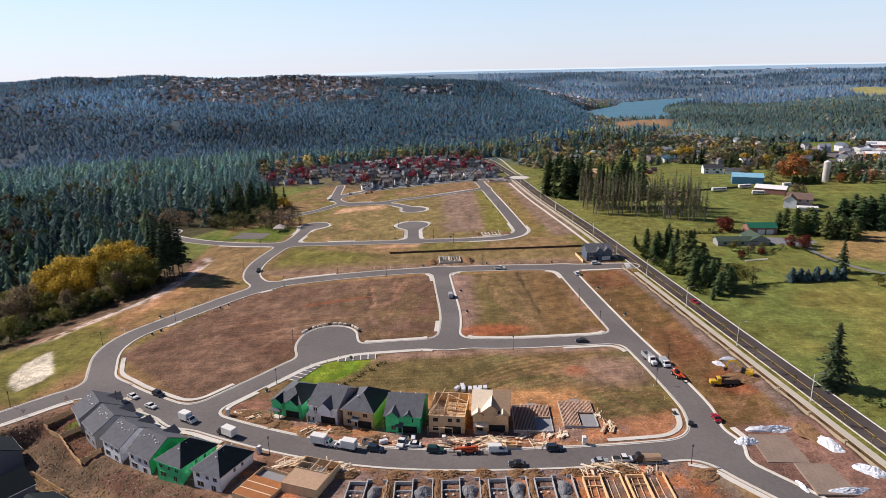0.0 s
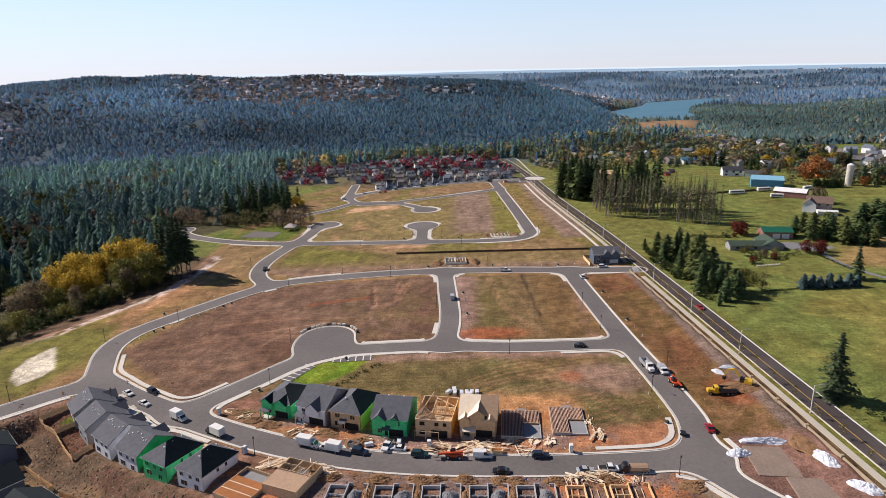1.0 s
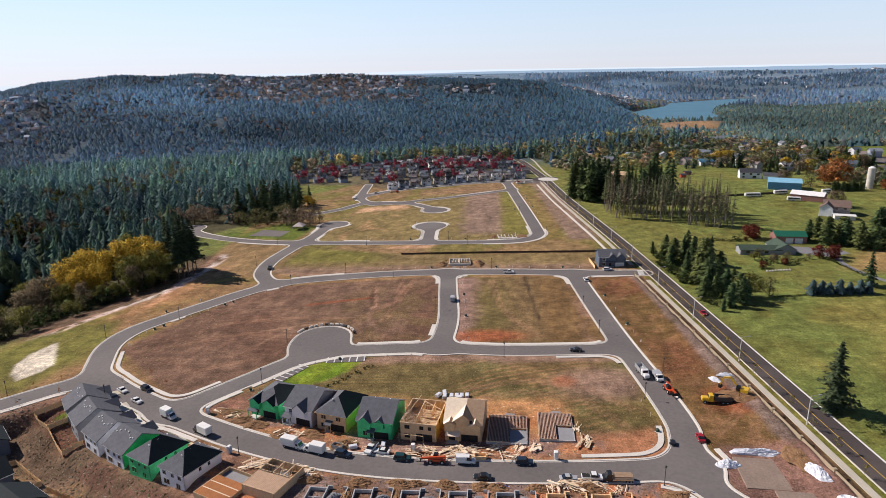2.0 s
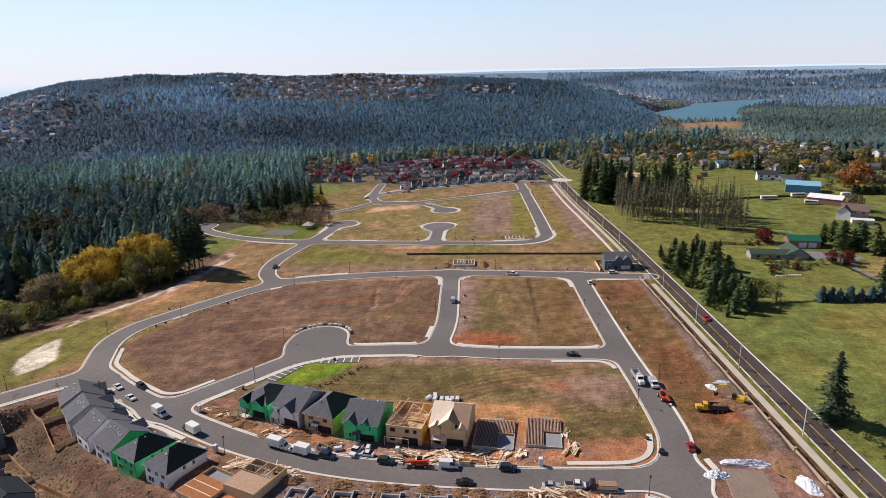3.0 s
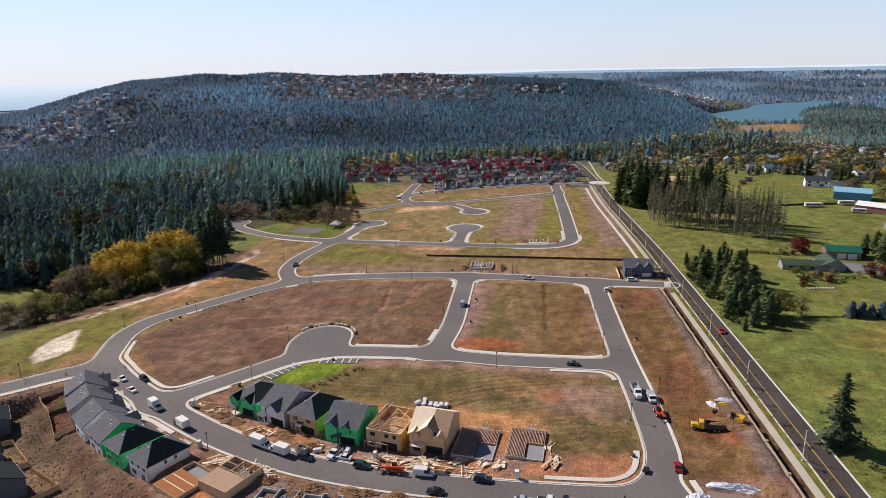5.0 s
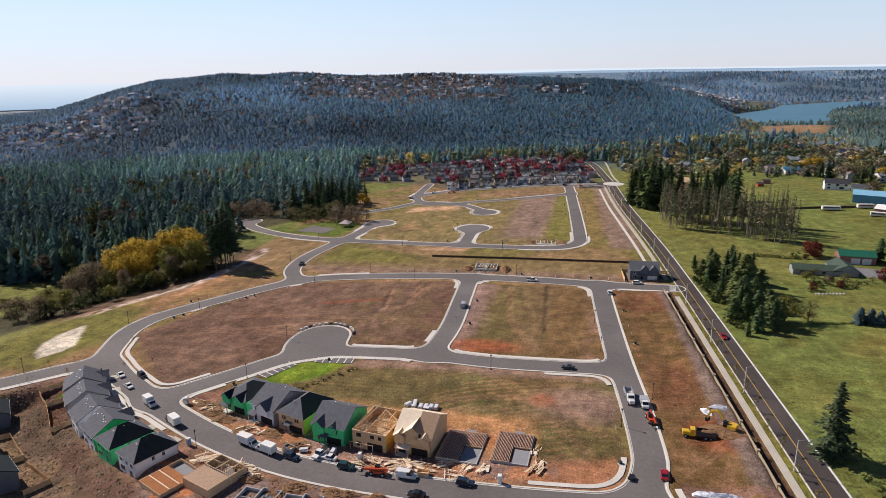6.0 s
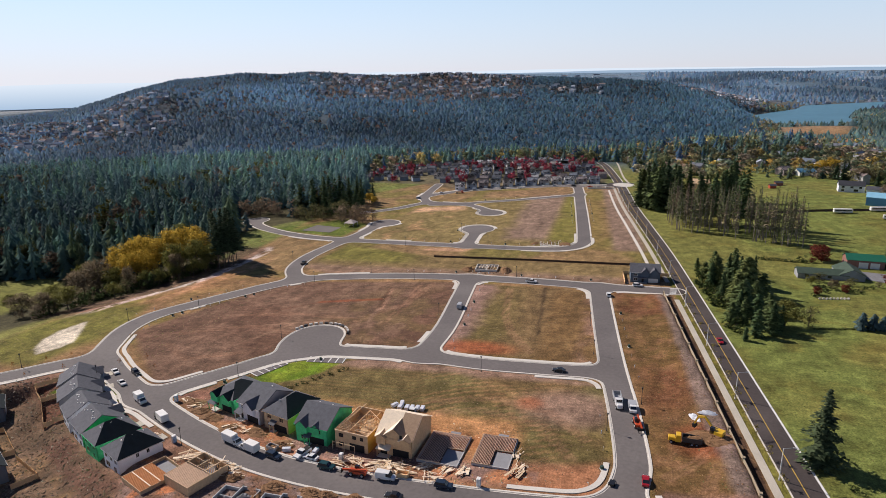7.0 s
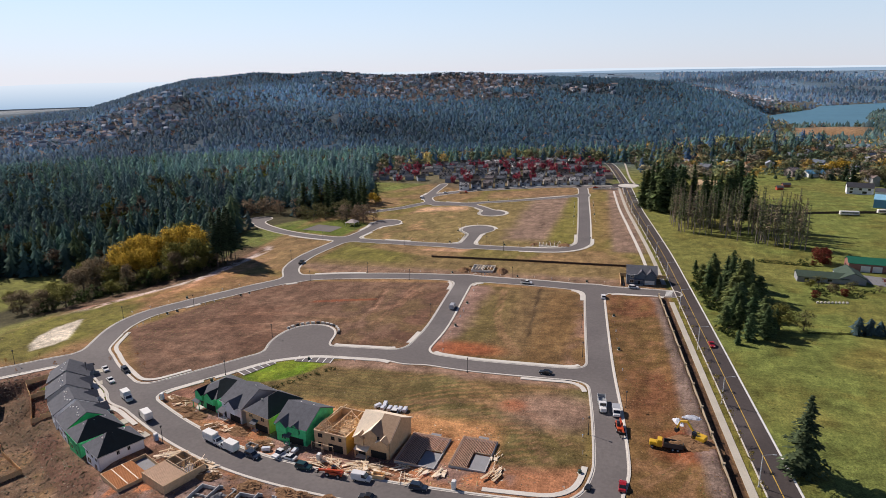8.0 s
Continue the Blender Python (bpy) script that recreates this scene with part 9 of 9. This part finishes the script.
heap("earth_mound", -8, 348, 3, 5, 1.6, M_SPOIL, "heap of pale dug earth by the half-built walls", "earth heap", "earth heaps", 91), heap("earth_mound", 13, 349, 3.5, 6, 1.8, M_SPOIL, "heap of brown dug earth by the half-built walls", "earth heap", "earth heaps", 92)
fd = thing("foundation", 30, 411, 6, "pale foundation lines on red earth", "house foundation", "foundations in a row")
for i in range(6):
    part("stem_wall", Form().box(-6 + i * 2.3, -5.7 + i * 2.3, -3, 4, -0.2, 0.5), M_CONCRETE, fd)
part("slab", Form().box(-6, 6, -5, -3, -0.2, 0.3), M_CONCRETE, fd)
heap("earth_mound", 21, 411, 2.5, 4, 0.9, M_SPOIL, "low heap of red earth", "earth heap", "earth heaps", 93), heap("earth_mound", 40, 411, 3.5, 5, 1.0, M_SPOIL, "low heap of red earth", "earth heap", "earth heaps", 94)
fd = thing("foundation", 55, 626, 3, "low pale foundation walls near the roundabout", "house foundation", "foundations in a row")
for x0, x1, y0, y1 in ((-12, 12, -4, -3.6), (-12, 12, 3.6, 4), (-12, -11.6, -3.6, 3.6), (11.6, 12, -3.6, 3.6), (-4, -3.6, -3.6, 3.6), (4, 4.4, -3.6, 3.6)):
    part("stem_wall", Form().box(x0, x1, y0, y1, -0.2, 1.0), M_CONCRETE, fd)
# crossing at the arterial
for i in range(5):
    x, y = 96.8 + 0.9 * i * 0.2, 323.6 + i * 1.7
    tagged(new("crosswalk_bar", Form().slab([(px, py, ground_z(px, py) + 0.115) for px, py in ((x - 1.5, y), (x + 1.5, y), (x + 1.5, y + 0.8), (x - 1.5, y + 0.8))], 0.03).mesh("crosswalk_bar", M_WHITE_LINE)), "white crossing bar on the asphalt", "road marking", kind="structure")

# pale stones edging the garden, a red shed and a timber-framed house beyond the firs
for i in range(9):
    ob = new("garden_stone", bevelled(Form().box(-0.5, 0.5, -0.4, 0.4, 0, 0.8).mesh("garden_stone", M_CONCRETE), 0.12))
    ob.matrix_basis = pose(159.5 + i * 1.5, 326.2 + i * 0.25, ground_z(159.5 + i * 1.5, 326.2) - 0.05, 0, 0, 17 * i)
    tagged(ob, "pale stone block edging the garden bed", "stone", "garden stones")
barn("garden_shed", 204, 624, 10, 6, 4, 2.6, 1.2, M_BRICK, M_FAR_ROOF, "small red shed in the far pasture")
barn("unfinished_house", 142, 627, -14, 15, 11, 5.4, 3.2, M_OSB, M_OSB, "orange timber-framed house behind the firs")
barn("house", 239, 687, 20, 16, 11, 3.6, 2.8, M_TRIM, M_BLUE_METAL, "white house with pale blue roof among trees")
# school blocks beside the playing field
for x, y, w, d, e in ((486, 742, 42, 16, 5), (505, 722, 24, 20, 7), (470, 708, 30, 14, 4.5), (585, 905, 60, 18, 5), (600, 990, 40, 16, 5)):
    barn("school_building", x, y, 28, w, d, e, 1.2, M_BRICK if e > 5 else M_TRIM, M_FAR_ROOF if e > 4.6 else M_TRIM, "low school building beside the playing field")

# utility boxes and marker stakes behind the kerbs
box_p = new("utility_box")
part("cabinet", bevelled(Form().box(-0.45, 0.45, -0.4, 0.4, 0.1, 1.0).mesh("cabinet", mat("dark_green_cabinet", (0.03, 0.06, 0.045), 0.5, 0.1, 2.0, 10.0, 0.0)), 0.05), None, box_p)
part("plinth", Form().box(-0.6, 0.6, -0.55, 0.55, -0.1, 0.1), M_CONCRETE, box_p)
stake_p = new("marker_stake")
part("stake", Form().box(-0.05, 0.05, -0.05, 0.05, -0.2, 1.1), M_PALE_WOOD, stake_p)
part("flag", Form().box(0.05, 0.45, -0.01, 0.01, 0.75, 1.08), M_TRIM, stake_p)
pipe_p = new("pipe_stub")
part("pipe", Form().rod((0, 0, -0.2), (0, 0, 0.8), 0.14, 0.14, 8), M_TRIM, pipe_p)
part("cap", Form().rod((0, 0, 0.8), (0, 0, 0.9), 0.18, 0.18, 8), P_BLUE, pipe_p)
for x, y, length, turn in ((-100, 240, 70, 1), (-90, 312, 90, -1), (10, 320, 50, -1), (10, 240, 50, 1), (-10, 226, 70, -1), (66, 200, 40, 1), (84, 230, 70, 1), (-60, 410, 100, -1), (-40, 339, 120, -1), (30, 405, 40, 1), (60, 480, 90, 1), (34, 470, 90, -1), (-20, 575, 60, 1), (-119, 300, 60, 1)):
    for i, (px, py) in enumerate(field_walk(x, y, 3.2, length, turn)[::6]):
        proto, label, category, group = [(stake_p, "pale marker stake with white flag on the plot", "stake", "marker stakes"), (box_p, "dark green utility box on a concrete plinth", "utility box", "utility boxes"), (pipe_p, "white capped pipe stub on the plot", "pipe", "pipe stubs")][(0, 2, 0, 1)[i % 4]]
        put(proto, px, py, 40 * i, label, category, group)


# ---- loose cover: tufts, clods, scraps ----
def scraps(name, label, category, material, xs, ys, lo, hi, colours, flat=0.5):
    """Many small angular lumps, each a squashed four-sided spike or chip, joined."""
    n = len(xs)
    base = np.array([(1, 0, 0), (0, 1, 0), (-1, 0, 0), (0, -1, 0), (0.15, 0.1, 1)], float)
    tri = np.array([(0, 1, 4), (1, 2, 4), (2, 3, 4), (3, 0, 4)])
    a, s = rng.uniform(0, 6.28, n), rng.uniform(lo, hi, n)
    st = rng.uniform(0.5, 1.5, n)
    X = base[None, :, 0] * (s * st)[:, None]
    Y = base[None, :, 1] * (s / st)[:, None]
    V = np.stack([X * np.cos(a)[:, None] - Y * np.sin(a)[:, None] + xs[:, None], X * np.sin(a)[:, None] + Y * np.cos(a)[:, None] + ys[:, None],
                  base[None, :, 2] * (s * flat * rng.uniform(0.6, 1.4, n))[:, None] + (height(xs, ys) - 0.02)[:, None]], -1).reshape(-1, 3)
    T = (tri[None] + (np.arange(n) * 5)[:, None, None]).reshape(-1, 3)
    return tagged(new(name, mesh_from(name, V, T, material, np.repeat(colours, 5, 0))), label, category, kind="stuff")


def off_street(x, y):
    i = np.clip(((x - X0) / CELL).astype(int), 0, len(sx) - 1)
    j = np.clip(((y - Y0) / CELL).astype(int), 0, len(sy) - 1)
    return FIELD[j, i] > 1.2


LOTS = [(-131, 234), (-84, 190), (-75, 186), (-28, 160), (8, 158), (69, 160), (69, 222), (66, 238), (60, 322), (-100, 312)]
xs, ys = scatter(-135, 70, 158, 325, 1.15, lambda x, y: inside(x, y, LOTS, 1) * off_street(x, y) * (0.12 + 0.75 * step(0.45, 0.7, rough(x, y, 7, 131))))
scraps("grass_tufts", "dry brown grass tufts and clods over the plots", "grass", M_SCRAP, xs, ys, 0.1, 0.34, tones(len(xs), [(0.19, 0.13, 0.085), (0.22, 0.17, 0.1), (0.11, 0.105, 0.045), (0.28, 0.22, 0.15)], [4, 3, 3, 1.5]), 0.35)
xs, ys = scatter(70, 108, 150, 322, 1.1, lambda x, y: off_street(x, y) * 0.35 * (x < 104))
scraps("grass_tufts", "brown clods and weeds on the bare strip", "grass", M_SCRAP, xs, ys, 0.14, 0.4, tones(len(xs), [(0.2, 0.11, 0.06), (0.14, 0.12, 0.05), (0.28, 0.17, 0.1)], [4, 3, 2]), 0.4)
xs, ys = scatter(-150, -52, 110, 190, 0.9, lambda x, y: off_street(x, y) * 0.75 * step(-58, -72, x + (y - 150) * 0.75))
scraps("weeds", "rough brown weeds and clods on the slope", "grass", M_SCRAP, xs, ys, 0.18, 0.55, tones(len(xs), [(0.19, 0.14, 0.09), (0.2, 0.16, 0.11), (0.28, 0.24, 0.17), (0.1, 0.1, 0.045)], [4, 3, 1.5, 1]), 0.5)
xs, ys = scatter(-62, 70, 130, 152, 0.8, lambda x, y: off_street(x, y) * 0.4)
scraps("rubble", "stones and clods between the foundations", "rubble", M_SCRAP, xs, ys, 0.1, 0.4, tones(len(xs), [(0.22, 0.15, 0.1), (0.3, 0.24, 0.18), (0.16, 0.13, 0.11), (0.34, 0.19, 0.09)], [4, 2, 2, 2]), 0.7)
xs, ys = scatter(-66, 50, 156, 190, 0.9, lambda x, y: inside(x, y, LOTS, 1) * off_street(x, y) * 0.32 * step(195, 165, y))
scraps("wood_scraps", "pale wood scraps and clods round the new houses", "scraps", M_SCRAP, xs, ys, 0.12, 0.5, tones(len(xs), [(0.6, 0.5, 0.36), (0.35, 0.2, 0.1), (0.25, 0.18, 0.13), (0.45, 0.3, 0.15)], [2, 4, 3, 3]), 0.35)
xs, ys = scatter(-190, -100, 190, 460, 1.5, lambda x, y: off_street(x, y) * (x > wood_edge(y) - 10) * 0.4 * (1 - inside(x, y, [(-175, 220), (-158, 243), (-147, 232), (-149, 202), (-163, 208)], 2)))
scraps("dry_grass", "tall dry grass along the bank", "grass", M_SCRAP, xs, ys, 0.15, 0.42, tones(len(xs), [(0.34, 0.26, 0.13), (0.2, 0.18, 0.06), (0.27, 0.2, 0.11)], [3, 2, 2]), 0.4)
xs, ys = scatter(112, 260, 150, 420, 1.6, lambda x, y: 0.5 * (x > np.interp(y, [100, 190, 272, 335, 400], [131, 124, 117, 111, 105])))
scraps("pasture_grass", "short green pasture grass", "grass", M_SCRAP, xs, ys, 0.15, 0.4, tones(len(xs), [(0.12, 0.145, 0.04), (0.17, 0.165, 0.055), (0.09, 0.12, 0.03)], [3, 2, 2]), 0.5)
xs, ys = scatter(-100, 95, 335, 640, 2.2, lambda x, y: off_street(x, y) * 0.3)
scraps("dry_grass", "patchy dry grass over the upper plots", "grass", M_SCRAP, xs, ys, 0.2, 0.5, tones(len(xs), [(0.2, 0.17, 0.07), (0.15, 0.16, 0.05), (0.27, 0.21, 0.13)], [3, 2, 2]), 0.3)
for hx, hy, hr in ((2, 351, 10), (33, 413, 9)):
    xs, ys = scatter(hx - hr, hx + hr, hy - hr, hy + hr, 0.9, lambda x, y: 0.55 * (np.hypot(x - hx, y - hy) < hr) * off_street(x, y))
    scraps("rubble", "orange earth clods and pale rubble round the foundation", "rubble", M_SCRAP, xs, ys, 0.2, 0.7, tones(len(xs), [(0.34, 0.2, 0.11), (0.2, 0.12, 0.07), (0.55, 0.5, 0.44)], [4, 3, 2]), 0.8)
# shrubs and boulders above the lawn
for i in range(16):
    x, y = -38 + i * 0.95 + rng.uniform(-0.8, 0.8), 199 + i * 1.3 + rng.uniform(-2.5, 1.0)
    stand(shrub_p, x, y, rng.uniform(0.8, 1.5), 1.1, "small dark shrub beside the lawn", "shrub", "shrubs by the lawn")
# concrete blocks round the turning bulb
for i in range(15):
    a = 0.25 + i * 0.185
    x, y = -49 + 12.3 * math.cos(a), 246.5 + 12.0 * math.sin(a)
    ob = new("concrete_block", bevelled(Form().box(-0.75, 0.75, -0.4, 0.4, 0, 0.8).mesh("concrete_block", M_CONCRETE if i % 4 else M_POST), 0.06))
    ob.matrix_basis = pose(x, y, ground_z(x, y) + 0.1, 0, 0, math.degrees(a) + 90 + rng.uniform(-12, 12))
    tagged(ob, "rough pale concrete block beside the turning bulb" if i % 4 else "dark painted block beside the turning bulb", "block", "blocks round the bulb")

for pattern in (*fir_p, *thin_p, *pine_p, *gold_p, *brown_p, *sap_p, *estate_p, rust_p, amber_p, crimson_p, blue_p, shrub_p, pole_p, hero_p, lamp_p, post_p, box_p, stake_p, pipe_p):
    discard(pattern)
